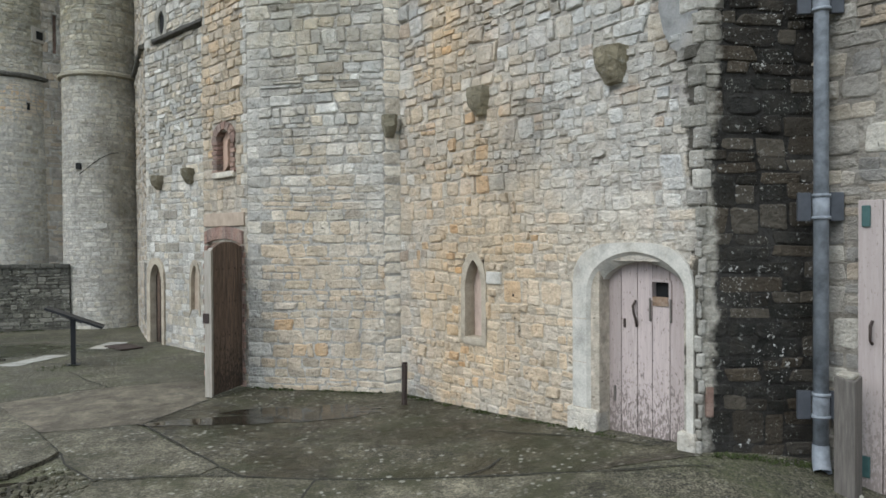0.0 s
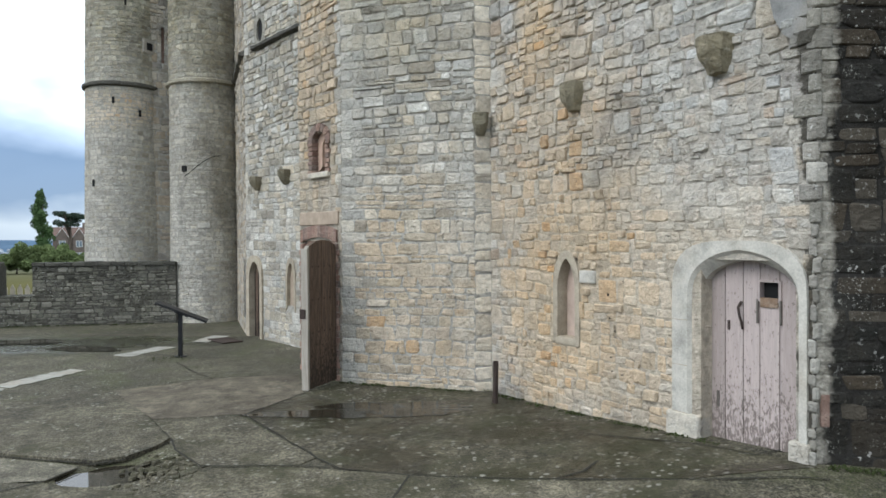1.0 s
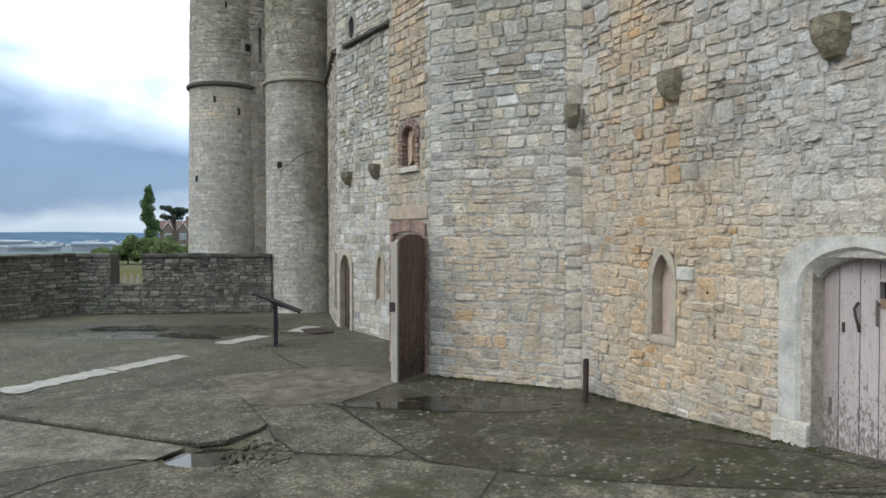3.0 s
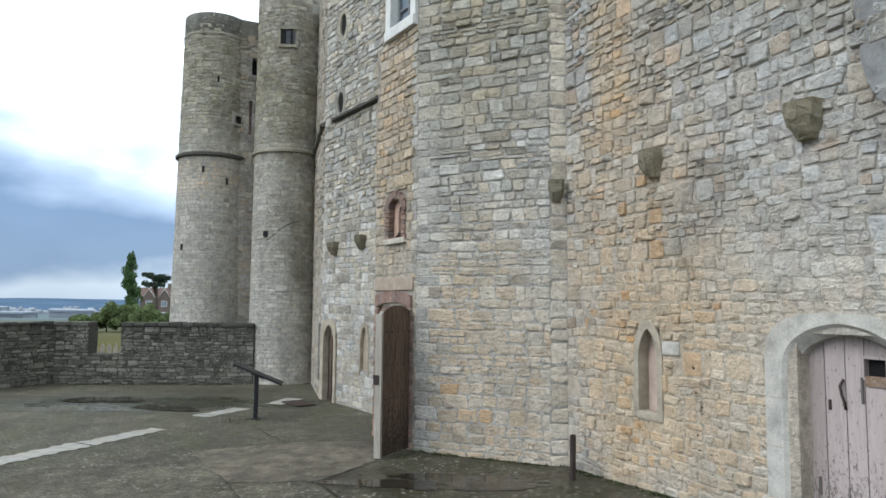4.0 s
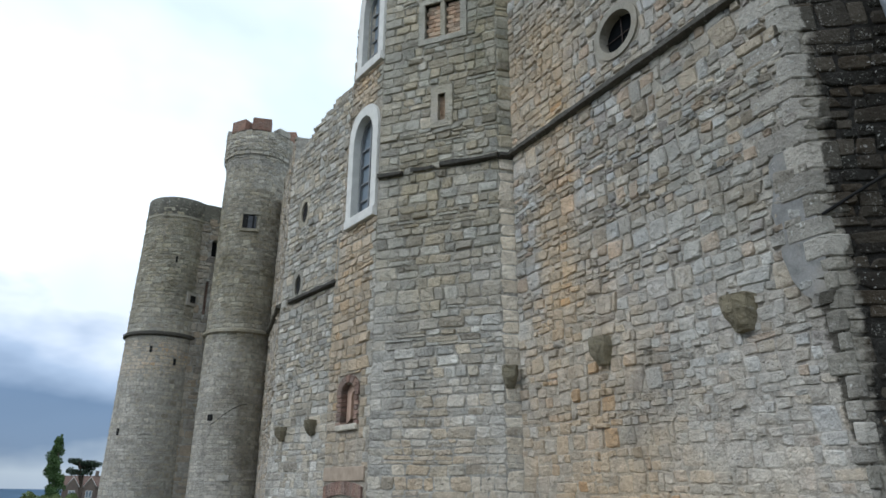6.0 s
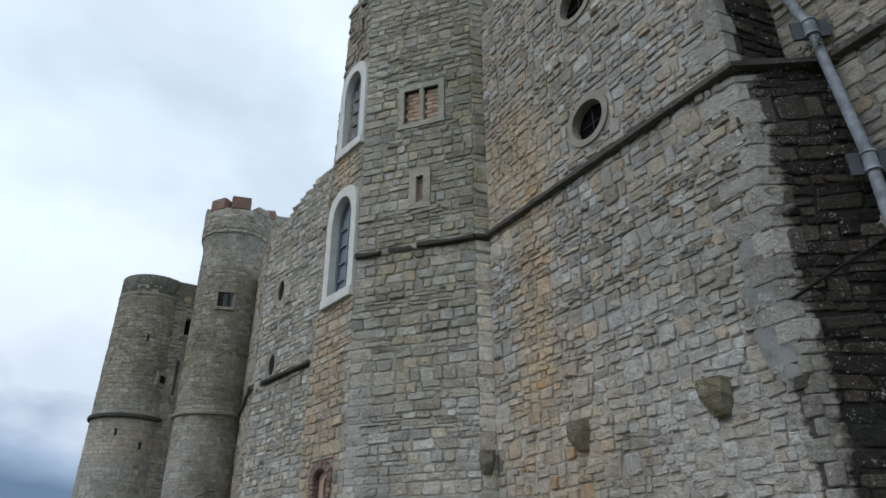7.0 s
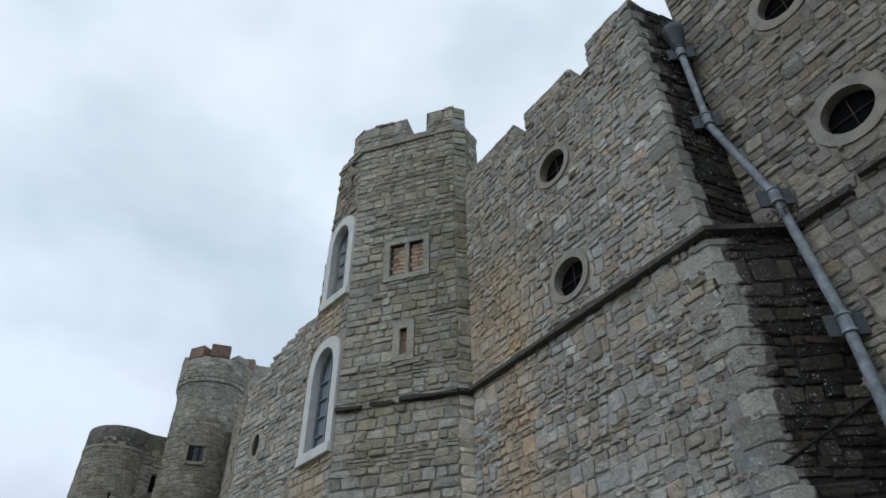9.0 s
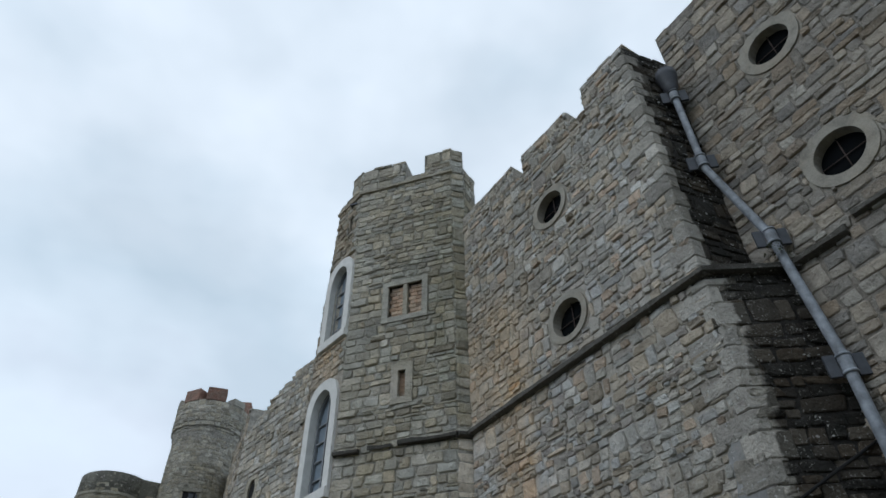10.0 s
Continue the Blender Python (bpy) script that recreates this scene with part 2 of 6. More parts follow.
M_T = stone("rubble_turret", GREYS, [((0.7, 8.6, 0.9), (1.6, 1.6, 1.9))], (), [((0.0, 8.9, 3.8), (0.5, 0.5, 1.4)), ((1.62, 8.2, 2.4), (0.40, 0.35, 3.0)), ((1.62, 8.2, 2.2), (0.36, 0.35, 2.6))], weather_shade=T_WEATHER_SHADE)
M_F = stone("rubble_ochre", WARMS, [((-0.45, 9.5, 4.4), (0.9, 0.9, 1.9)), ((-0.4, 9.4, 8.3), (0.5, 0.5, 0.7))], (), (), 0.3, 0.5, None, 0.25, (0.54, 0.47, 0.37), [((-0.4, 9.5, 11.0), (1.2, 1.2, 1.3), (0.7, 0.7, 0.66))])
M_MORTAR = stone("mortar_grey", (), (), (), (), 0.2, 0.5, (0.55, 0.52, 0.46), weather_shade=T_WEATHER_SHADE)
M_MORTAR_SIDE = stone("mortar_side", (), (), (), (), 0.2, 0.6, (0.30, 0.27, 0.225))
M_MORTAR_OCHRE = stone("mortar_ochre", (), (), (), (), 0.2, 0.5, (0.50, 0.44, 0.35))
M_MORTAR_TOWER = stone("mortar_tower", (), (), (), (), 0.2, 0.5, (0.48, 0.455, 0.40), weather_shade=TOWER_WEATHER_SHADE)
D_SPILL = [((3.39, 4.49, 3.5), (0.15, 0.3, 1.0)), ((3.39, 4.49, 5.3), (0.22, 0.3, 1.0)), ((3.39, 4.49, 1.5), (0.13, 0.3, 1.3)), ((3.39, 4.5, 8.5), (0.12, 0.3, 1.6))]
M_MORTAR_DARK = stone("mortar_dark", (), (), (), (), 0.3, 0.6, (0.018, 0.016, 0.013), 0.0, spill=D_SPILL)
M_D = stone("rubble_wet_dark", DARKS, (), (), (), 0.95, 0.4, None, 0.3, (0.050, 0.040, 0.027), (), D_SPILL)
# Pale jamb stone with extra warm light in its colour, offsetting the face's shade.
M_PALE = stone("pale_lifted_jamb_stone", [(0.80, 0.71, 0.58), (0.72, 0.64, 0.52), (0.80, 0.73, 0.61), (0.70, 0.61, 0.48)], (), (), (), 0.3, 0.15, None, 0.4, (0.80, 0.73, 0.61))
M_CORNER = stone("corner_lichen_stone", [(0.47, 0.445, 0.39), (0.38, 0.355, 0.31), (0.52, 0.49, 0.43), (0.30, 0.28, 0.235), (0.43, 0.40, 0.345)], (), [((3.78, 4.36, 1.0), (0.26, 0.5, 2.0)), ((3.76, 4.40, 4.6), (0.24, 0.4, 2.4)), ((3.72, 4.56, 8.6), (0.20, 0.35, 2.4))], (), 1.0, 0.5, None, 0.4, (0.40, 0.385, 0.34))
M_OLD = stone("rubble_old", OLDS, (), (), (), 0.35, 0.6, None, 0.3)
M_C = stone("rubble_recess", GREYS)
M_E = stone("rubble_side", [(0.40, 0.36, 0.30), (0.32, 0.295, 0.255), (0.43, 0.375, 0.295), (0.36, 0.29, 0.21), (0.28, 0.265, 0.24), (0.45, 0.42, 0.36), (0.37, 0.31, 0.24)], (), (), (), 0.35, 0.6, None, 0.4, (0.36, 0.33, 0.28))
M_TOWER = stone("rubble_tower", TOWERS, [((-5.7, 16.6, 5.05), (1.3, 1.2, 0.42))], (), [((-3.9, 16.2, 2.4), (0.8, 0.6, 3.0)), ((-5.9, 16.6, 2.6), (0.6, 0.9, 3.2))], 0.4, 0.6, None, 0.5, (0.52, 0.49, 0.43), TOWER_WEATHER_SHADE)
M_QUOIN = stone("quoin_pale", [(0.58, 0.545, 0.475), (0.53, 0.505, 0.45), (0.58, 0.53, 0.445), (0.49, 0.465, 0.41), (0.55, 0.50, 0.41)], (), (), (), 0.3, 0.35, None, 0.5, (0.55, 0.53, 0.48), T_WEATHER_SHADE)
def limestone(name, colour):
    m = Nodes(name, 0.85)
    col = m.mix(1.0, colour, m.ramp(m.noise(5, 6, 0.7), [(0.3, 0.60), (0.5, 0.97), (0.7, 1.18)]), "MULTIPLY")
    col = m.mix(m.ramp(m.noise(1.7, 5), [(0.5, 0.0), (0.75, 0.5)]), col, (0.33, 0.27, 0.19))
    col = m.mix(1.0, col, m.ramp(m.noise(60, 4), [(0.3, 0.85), (0.7, 1.1)]), "MULTIPLY")
    m.bump(m.noise(22, 6, 0.7), 0.45, 0.008)
    return m.done(col)


M_DRESSED = limestone("dressed_limestone", (0.51, 0.485, 0.43))
M_NICHE = limestone("niche_stone", (0.40, 0.345, 0.265))
M_RING = limestone("oculus_stone", (0.30, 0.28, 0.235))
M_LEDGE = stone("ledge_stone", [(0.075, 0.070, 0.058), (0.10, 0.093, 0.078), (0.06, 0.056, 0.046)], (), (), (), 0.4, 0.6, None, 0.0)
M_CORBEL = stone("corbel_stone", [(0.26, 0.225, 0.15), (0.20, 0.18, 0.125)], (), (), (), 0.3, 0.8, None, 0.2, (0.30, 0.25, 0.15))
M_BRICK = stone("red_brick", [(0.33, 0.20, 0.15), (0.29, 0.18, 0.14), (0.37, 0.24, 0.18), (0.30, 0.21, 0.17)], (), (), (), 0.2, 0.6, None, 0.5, (0.38, 0.29, 0.235))
M_MERLON = stone("merlon_brick", [(0.29, 0.145, 0.10), (0.25, 0.14, 0.105), (0.30, 0.18, 0.135)], (), (), (), 0.4, 0.8, None, 0.55, (0.27, 0.22, 0.18))
M_BRICKFILL = stone("orange_brick", [(0.56, 0.38, 0.25), (0.50, 0.34, 0.23), (0.60, 0.45, 0.32)], (), (), (), 0.1, 0.4)
M_PARAPET = stone("parapet_stone", [(0.17, 0.162, 0.13), (0.105, 0.10, 0.082), (0.21, 0.20, 0.16), (0.15, 0.14, 0.112), (0.075, 0.072, 0.056), (0.29, 0.275, 0.23)], (), (), (), 0.8, 0.8, None, 0.7, (0.27, 0.26, 0.21))
M_PARAPET_MORTAR = stone("mortar_parapet", (), (), (), (), 0.3, 0.6, (0.10, 0.095, 0.076), 0.0)
M_COPING = stone("coping_stone", [(0.085, 0.082, 0.066), (0.065, 0.063, 0.05), (0.11, 0.105, 0.085)], (), (), (), 0.3, 0.8, None, 0.0)


def plain(name, colour, rough=0.6, metal=0.0, vary=0.25, scale=12.0, bump=0.15):
    m = Nodes(name, rough, metal)
    n = m.noise(scale, 5, 0.6)
    col = m.mix(1.0, colour, m.ramp(n, [(0.25, 1 - vary), (0.75, 1 + vary)]), "MULTIPLY")
    col = m.mix(m.ramp(m.noise(2.3, 4), [(0.5, 0.0), (0.8, 0.35)]), col, [c * 0.6 for c in colour])
    if bump:
        m.bump(m.noise(scale * 5, 4), bump, 0.004)
    else:
        m.bsdf.inputs["Specular IOR Level"].default_value = 0.0
    return m.done(col)


def wood(name, colour, dark, wear=None, stretch=(9, 9, 0.7)):
    """Boards with grain along z; wear: colour of the bare patches."""
    m = Nodes(name, 0.75)
    g = m.noise(5, 6, 0.7, stretch)
    col = m.mix(m.ramp(g, [(0.35, 0.0), (0.7, 1.0)]), dark, colour)
    r = m.piece_random()
    col = m.mix(1.0, col, m.ramp(r, [(0, 0.82), (1, 1.12)]), "MULTIPLY")
    if wear:
        sep = m.n.new("ShaderNodeSeparateXYZ")
        m.l.new(m.pos, sep.inputs[0])
        low = m.ramp(sep.outputs[2], [(0.1, 0.16), (0.9, 0.0)])
        w = m.math("ADD", m.noise(22, 6, 0.72, (2.2, 2.2, 0.9)), low)
        col = m.mix(m.ramp(w, [(0.60, 0.0), (0.63, 0.9)]), col, wear)
    m.bump(g, 0.5, 0.006)
    return m.done(col)


M_PINK = wood("pink_paint", (0.47, 0.395, 0.37), (0.37, 0.31, 0.29), (0.17, 0.14, 0.125))
M_GATE = wood("pale_pink_gate_paint", (0.50, 0.43, 0.40), (0.42, 0.355, 0.33), (0.25, 0.21, 0.19))
M_OAK = wood("old_dark_oak", (0.20, 0.135, 0.095), (0.06, 0.042, 0.032), (0.035, 0.026, 0.02))
M_OAK_EDGE = wood("weathered_oak_edge", (0.40, 0.37, 0.32), (0.26, 0.23, 0.19))
M_POST = wood("weathered_post_wood", (0.18, 0.16, 0.14), (0.09, 0.08, 0.07))
M_IRON = plain("rusty_iron", (0.055, 0.040, 0.034), 0.7, 0.2)
M_PIPE = plain("grey_pipe_paint", (0.23, 0.25, 0.275), 0.5, 0.0, 0.55, 9)
M_LEAD = plain("lead_grey", (0.065, 0.070, 0.080), 0.6, 0.0)
M_GREEN = plain("green_hinge_paint", (0.05, 0.10, 0.095), 0.5)
M_SIGN = plain("black_sign_coating", (0.018, 0.018, 0.019), 0.4)
M_PLASTER = plain("white_window_surround", (0.66, 0.65, 0.61), 0.8, 0, 0.12, 8)
M_TERRACOTTA = plain("pink_render", (0.48, 0.34, 0.26), 0.85, 0, 0.15, 14)
M_BUFF = plain("buff_render", (0.37, 0.295, 0.225), 0.9, 0, 0.2, 9)
# Near-black fill; in openings it paints the shade of unlit interiors.
M_DARK = plain("near_black_and_shade", (0.012, 0.012, 0.012), 0.9)
M_WINFRAME = plain("grey_window_frame", (0.20, 0.21, 0.22), 0.5)
M_PATCH = limestone("smooth_cement_patch", (0.25, 0.248, 0.238))
M_CRACK = plain("crack_dirt", (0.035, 0.033, 0.026), 0.95)
M_LEAF_POPLAR = plain("poplar_leaf", (0.075, 0.12, 0.05), 0.7, 0, 0.4, 0.8, 0)
M_LEAF_BUSH = plain("bush_leaf", (0.13, 0.165, 0.07), 0.7, 0, 0.45, 0.5, 0)
M_LEAF_PINE = plain("pine_needles", (0.045, 0.062, 0.045), 0.7, 0, 0.4, 0.8, 0)
M_LEAF_IVY = plain("wall_weed", (0.045, 0.056, 0.024), 0.7, 0, 0.4, 9, 0)
M_BARK = plain("bark", (0.09, 0.07, 0.055), 0.9)
M_FENCE = plain("grey_picket_wood", (0.30, 0.27, 0.21), 0.8, 0, 0.25, 3)
M_HOUSE = plain("house_brick", (0.17, 0.135, 0.115), 0.9, 0, 0.2, 1.5)
M_HOUSE_TRIM = plain("house_white_trim", (0.6, 0.6, 0.58), 0.7)
M_ROOF = plain("house_roof_tile", (0.13, 0.085, 0.07), 0.8, 0, 0.25, 2)
M_SHED = plain("far_shed_roof", (0.30, 0.33, 0.37), 0.6, 0, 0.1, 0.05, 0)
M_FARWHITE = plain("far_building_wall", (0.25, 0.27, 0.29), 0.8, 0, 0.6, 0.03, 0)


def glass_sky_tint():
    m = Nodes("window_glass", 0.06)
    m.bsdf.inputs["Specular IOR Level"].default_value = 0.6
    m.bump(m.noise(3, 2), 0.08, 0.02)
    # Blue-grey base colour carries a painted reflection of pale sky.
    return m.done((0.20, 0.245, 0.29))


def water():
    m = Nodes("puddle_water", 0.03)
    m.bsdf.inputs["Specular IOR Level"].default_value = 0.5
    return m.done(m.mix(m.noise(2.5, 3), (0.016, 0.014, 0.010), (0.032, 0.028, 0.020)))


def paving(name="wet_worn_concrete", gain=1.0, grit=1.0):
    m = Nodes(name, 0.8)
    agg = m.math('ADD', m.math('MULTIPLY', m.noise(64, 3, 0.6), 0.6), m.math('MULTIPLY', m.noise(21, 4, 0.7), 0.4))
    big = m.noise(0.55, 6, 0.62)
    mid = m.noise(2.6, 6, 0.72, None, (4, 9, 0))
    col = m.mix(m.ramp(big, [(0.34, 0.0), (0.62, 1.0)]), (0.066 * gain, 0.060 * gain, 0.042 * gain), (0.120 * gain, 0.108 * gain, 0.076 * gain))
    col = m.mix(m.ramp(mid, [(0.44, 0.0), (0.66, 0.75)]), col, (0.050, 0.048, 0.034))
    col = m.mix(m.ramp(mid, [(0.28, 0.65), (0.42, 0.0)]), col, (0.25 * gain, 0.235 * gain, 0.19 * gain))
    col = m.mix(grit, col, m.mix(1.0, col, m.ramp(agg, [(0.40, 0.22), (0.5, 0.82), (0.60, 2.0)]), "MULTIPLY"))
    wet = m.blob((0.45, 7.5, 0), (1.8, 1.0, 1), 0.35, 0.4)
    wet2 = m.blob((1.75, 6.2, 0), (1.1, 1.7, 1), 0.6, 0.4)
    far = m.blob((-5.4, 13.2, 0), (2.6, 1.0, 1), 0.4, 0.6)
    damp = m.math("MAXIMUM", m.math("MAXIMUM", wet, far), m.math("MULTIPLY", wet2, 0.75))
    moss = m.math("MULTIPLY", m.ramp(m.noise(1.2, 5, 0.65, None, (8, 2, 0)), [(0.48, 0.0), (0.64, 0.7)]), m.ramp(m.noise(30, 3), [(0.4, 0.2), (0.6, 1.0)]))
    col = m.mix(moss, col, (0.070, 0.078, 0.032))
    col = m.mix(m.math("MULTIPLY", damp, 0.80), col, m.mix(m.ramp(m.noise(3.1, 5, 0.7, None, (5, 1, 0)), [(0.40, 0.0), (0.62, 1.0)]), (0.020, 0.019, 0.012), (0.034, 0.040, 0.014)))
    vor = m.n.new("ShaderNodeTexVoronoi")
    vor.inputs["Scale"].default_value = 17
    m.l.new(m.pos, vor.inputs["Vector"])
    dots = m.ramp(vor.outputs["Distance"], [(0.16, 1.0), (0.24, 0.0)])
    chips = m.math("MULTIPLY", m.math("MULTIPLY", dots, m.ramp(m.noise(9, 4), [(0.48, 0.0), (0.54, 1.0)])), m.ramp(m.noise(0.8, 4, 0.5, None, (2, 4, 0)), [(0.42, 0.15), (0.6, 0.9)]))
    col = m.mix(chips, col, (0.40, 0.39, 0.35))
    m.put(m.bsdf.inputs["Roughness"], m.ramp(damp, [(0.0, 0.85), (0.75, 0.38), (1.0, 0.16)]))
    m.bump(m.math("ADD", agg, m.math("MULTIPLY", m.noise(7, 5), 1.5)), 1.0, 0.015)
    return m.done(col)


def cement(name, light, dark, moss=0.3, chips=0.4, grit=0.7, damp=0.0):
    """A cast slab with its own tone: mottling, exposed grit, moss, pale lichen flecks. damp: share of glossy wet patches."""
    m = Nodes(name, 0.85)
    col = m.mix(m.ramp(m.noise(0.9, 6, 0.66, None, (3, 1, 0)), [(0.36, 0.0), (0.64, 1.0)]), dark, light)
    col = m.mix(1.0, col, m.ramp(m.noise(4.2, 6, 0.72, None, (1, 8, 0)), [(0.32, 0.48), (0.5, 0.98), (0.68, 1.50)]), "MULTIPLY")
    agg = m.math("ADD", m.math("MULTIPLY", m.noise(60, 3, 0.6), 0.6), m.math("MULTIPLY", m.noise(24, 4, 0.7), 0.4))
    col = m.mix(grit, col, m.mix(1.0, col, m.ramp(agg, [(0.41, 0.30), (0.5, 0.92), (0.59, 2.0)]), "MULTIPLY"))
    green = m.ramp(m.noise(1.5, 6, 0.7, None, (8, 2, 0)), [(0.58 - 0.25 * moss, 0.0), (0.70 - 0.2 * moss, min(1.0, 0.5 + moss))])
    col = m.mix(green, col, m.mix(m.noise(17, 4, 0.7), (0.026, 0.025, 0.014), (0.066, 0.064, 0.032)))
    wet = m.ramp(m.noise(0.8, 5, 0.6, None, (5, 6, 0)), [(0.62 - 0.3 * damp, 0.0), (0.74 - 0.3 * damp, min(1.0, damp * 1.6))])
    col = m.mix(m.math("MULTIPLY", wet, 0.7), col, m.mix(1.0, col, (0.34, 0.32, 0.27), "MULTIPLY"))
    vor = m.n.new("ShaderNodeTexVoronoi")
    vor.inputs["Scale"].default_value = 14
    m.l.new(m.pos, vor.inputs["Vector"])
    edge = m.math("ADD", vor.outputs["Distance"], m.math("MULTIPLY", m.math("SUBTRACT", m.noise(30, 4, 0.7), 0.5), 0.8))
    edge = m.math("ADD", edge, m.math("MULTIPLY", m.math("SUBTRACT", vor.outputs["Color"], 0.3), 0.28))
    fleck = m.math("MULTIPLY", m.ramp(edge, [(0.22, 1.0), (0.31, 0.0)]), m.ramp(m.noise(2.4, 5, 0.7, None, (2, 4, 0)), [(0.58 - 0.2 * chips, 0.0), (0.66 - 0.1 * chips, 1.0)]))
    col = m.mix(m.math("MULTIPLY", fleck, 0.65), col, (0.34, 0.325, 0.28))
    m.put(m.bsdf.inputs["Roughness"], m.ramp(wet, [(0.0, 0.85), (1.0, 0.30)]))
    m.bump(m.math("ADD", agg, m.math("MULTIPLY", m.noise(7, 5), 1.5)), 0.9, 0.014)
    return m.done(col)


def meadow():
    m = Nodes("outer_grass", 1.0)
    m.bsdf.inputs["Specular IOR Level"].default_value = 0.0
    col = m.mix(m.noise(0.25, 6), (0.065, 0.066, 0.026), (0.13, 0.115, 0.055))
    far = m.n.new("ShaderNodeVectorMath")
    far.operation = "LENGTH"
    m.l.new(m.pos, far.inputs[0])
    # Haze is painted in: grass fades to blue-grey with distance.
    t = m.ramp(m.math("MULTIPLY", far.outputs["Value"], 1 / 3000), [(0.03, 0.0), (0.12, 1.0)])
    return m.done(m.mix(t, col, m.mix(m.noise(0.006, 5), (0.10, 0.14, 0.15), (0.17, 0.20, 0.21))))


M_BLACKGLASS = plain("unlit_window_glass", (0.008, 0.009, 0.010), 0.3, 0, 0.1, 3, 0)
M_GLASS, M_WATER, M_PAVING, M_MEADOW = glass_sky_tint(), water(), paving(), meadow()
M_SLAB_DARK = cement("dark_aggregate_slab", (0.101, 0.090, 0.063), (0.051, 0.046, 0.032), 0.3, 0.5)
M_SLAB_SMOOTH = cement("pale_smooth_slab", (0.163, 0.150, 0.114), (0.084, 0.076, 0.056), 0.2, 0.4, 0.5)
M_SLAB_MID = cement("mid_worn_slab", (0.132, 0.118, 0.084), (0.069, 0.062, 0.044), 0.25, 0.7, 0.75)
M_SLAB_LIFT = cement("dark_lifted_slab", (0.114, 0.102, 0.072), (0.058, 0.052, 0.037), 0.25, 0.6, 0.8)
M_SLAB_WET = cement("mossy_damp_slab", (0.104, 0.092, 0.063), (0.046, 0.041, 0.028), 0.5, 1.0, 0.85, 0.6)
M_SLAB = cement("pale_worn_slab", (0.150, 0.134, 0.097), (0.066, 0.060, 0.040), 0.4, 0.6, 0.7)
M_SLAB_WARM = cement("brown_cement_slab", (0.145, 0.125, 0.092), (0.084, 0.071, 0.052), 0.0, 0.1, 0.25)
M_PAVER = limestone("pale_concrete_strip", (0.33, 0.32, 0.285))
M_NICHE_FILL = plain("pinkish_buff_render", (0.48, 0.375, 0.31), 0.9, 0, 0.2, 7)
# The blue of distance haze is put into the hill colour itself.
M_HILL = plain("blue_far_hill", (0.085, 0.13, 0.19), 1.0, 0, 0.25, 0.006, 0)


# ---- building helpers ----
def mesh(name, verts, faces, material, smooth=False):
    me = bpy.data.meshes.new(name)
    me.from_pydata([tuple(v) for v in verts], [], faces)
    me.materials.append(material)
    if smooth:
        me.polygons.foreach_set("use_smooth", [True] * len(me.polygons))
    me.update()
    return me


def flip_out(bm):
    bmesh.ops.recalc_face_normals(bm, faces=bm.faces)
    return bm


def part(name, data, material, parent=None, label="", m=None):
    """Links a bmesh or a mesh as one object under a thing or a part."""
    if isinstance(data, bmesh.types.BMesh):
        me = bpy.data.meshes.new(name)
        data.to_mesh(me)
        data.free()
        me.materials.append(material)
        data = me
    ob = new(name, data)
    if parent is not None:
        ob.parent = parent
    if m is not None:
        ob.matrix_basis = m
    if label:
        tagged(ob, label)
    return ob


def thing(name, label, category, m=None, group="", kind=""):
    ob = new(name)
    ob.empty_display_size = 0.2
    if m is not None:
        ob.matrix_basis = m
    return tagged(ob, label, category, group, kind)


def box(x0, x1, y0, y1, z0, z1, bevel=0.0, bm=None):
    bm = bm or bmesh.new()
    r = bmesh.ops.create_cube(bm, size=1.0)
    for v in r["verts"]:
        v.co = Vector(((x0 + x1) / 2 + v.co.x * (x1 - x0), (y0 + y1) / 2 + v.co.y * (y1 - y0), (z0 + z1) / 2 + v.co.z * (z1 - z0)))
    if bevel:
        bmesh.ops.bevel(bm, geom=list({e for v in r["verts"] for e in v.link_edges}), offset=bevel, segments=2, affect="EDGES", profile=0.6)
    return bm


def tube(points, radius, sides=10, bm=None, cap=True):
    """A round bar along a line of points."""
    bm = bm or bmesh.new()
    pts = [Vector(p) for p in points]
    rings = []
    for i, p in enumerate(pts):
        d = (pts[min(i + 1, len(pts) - 1)] - pts[max(i - 1, 0)]).normalized()
        a = d.orthogonal().normalized() if i == 0 else (rings_a - d * rings_a.dot(d)).normalized()
        rings_a = a
        b = d.cross(a)
        r = radius[i] if isinstance(radius, (list, tuple)) else radius
        rings.append([bm.verts.new(p + (a * math.cos(k * 2 * math.pi / sides) + b * math.sin(k * 2 * math.pi / sides)) * r) for k in range(sides)])
    for r0, r1 in zip(rings, rings[1:]):
        for k in range(sides):
            bm.faces.new((r0[k], r0[(k + 1) % sides], r1[(k + 1) % sides], r1[k])).smooth = True
    if cap:
        bm.faces.new(rings[0][::-1])
        bm.faces.new(rings[-1])
    return bm


def along(p, q):
    """The pose of a wall from p to q (left to right as seen from outside): x along it, y into it."""
    d = (Vector(q) - Vector(p)).normalized()
    return Matrix(((d.x, -d.y, 0, p[0]), (d.y, d.x, 0, p[1]), (0, 0, 1, 0), (0, 0, 0, 1)))


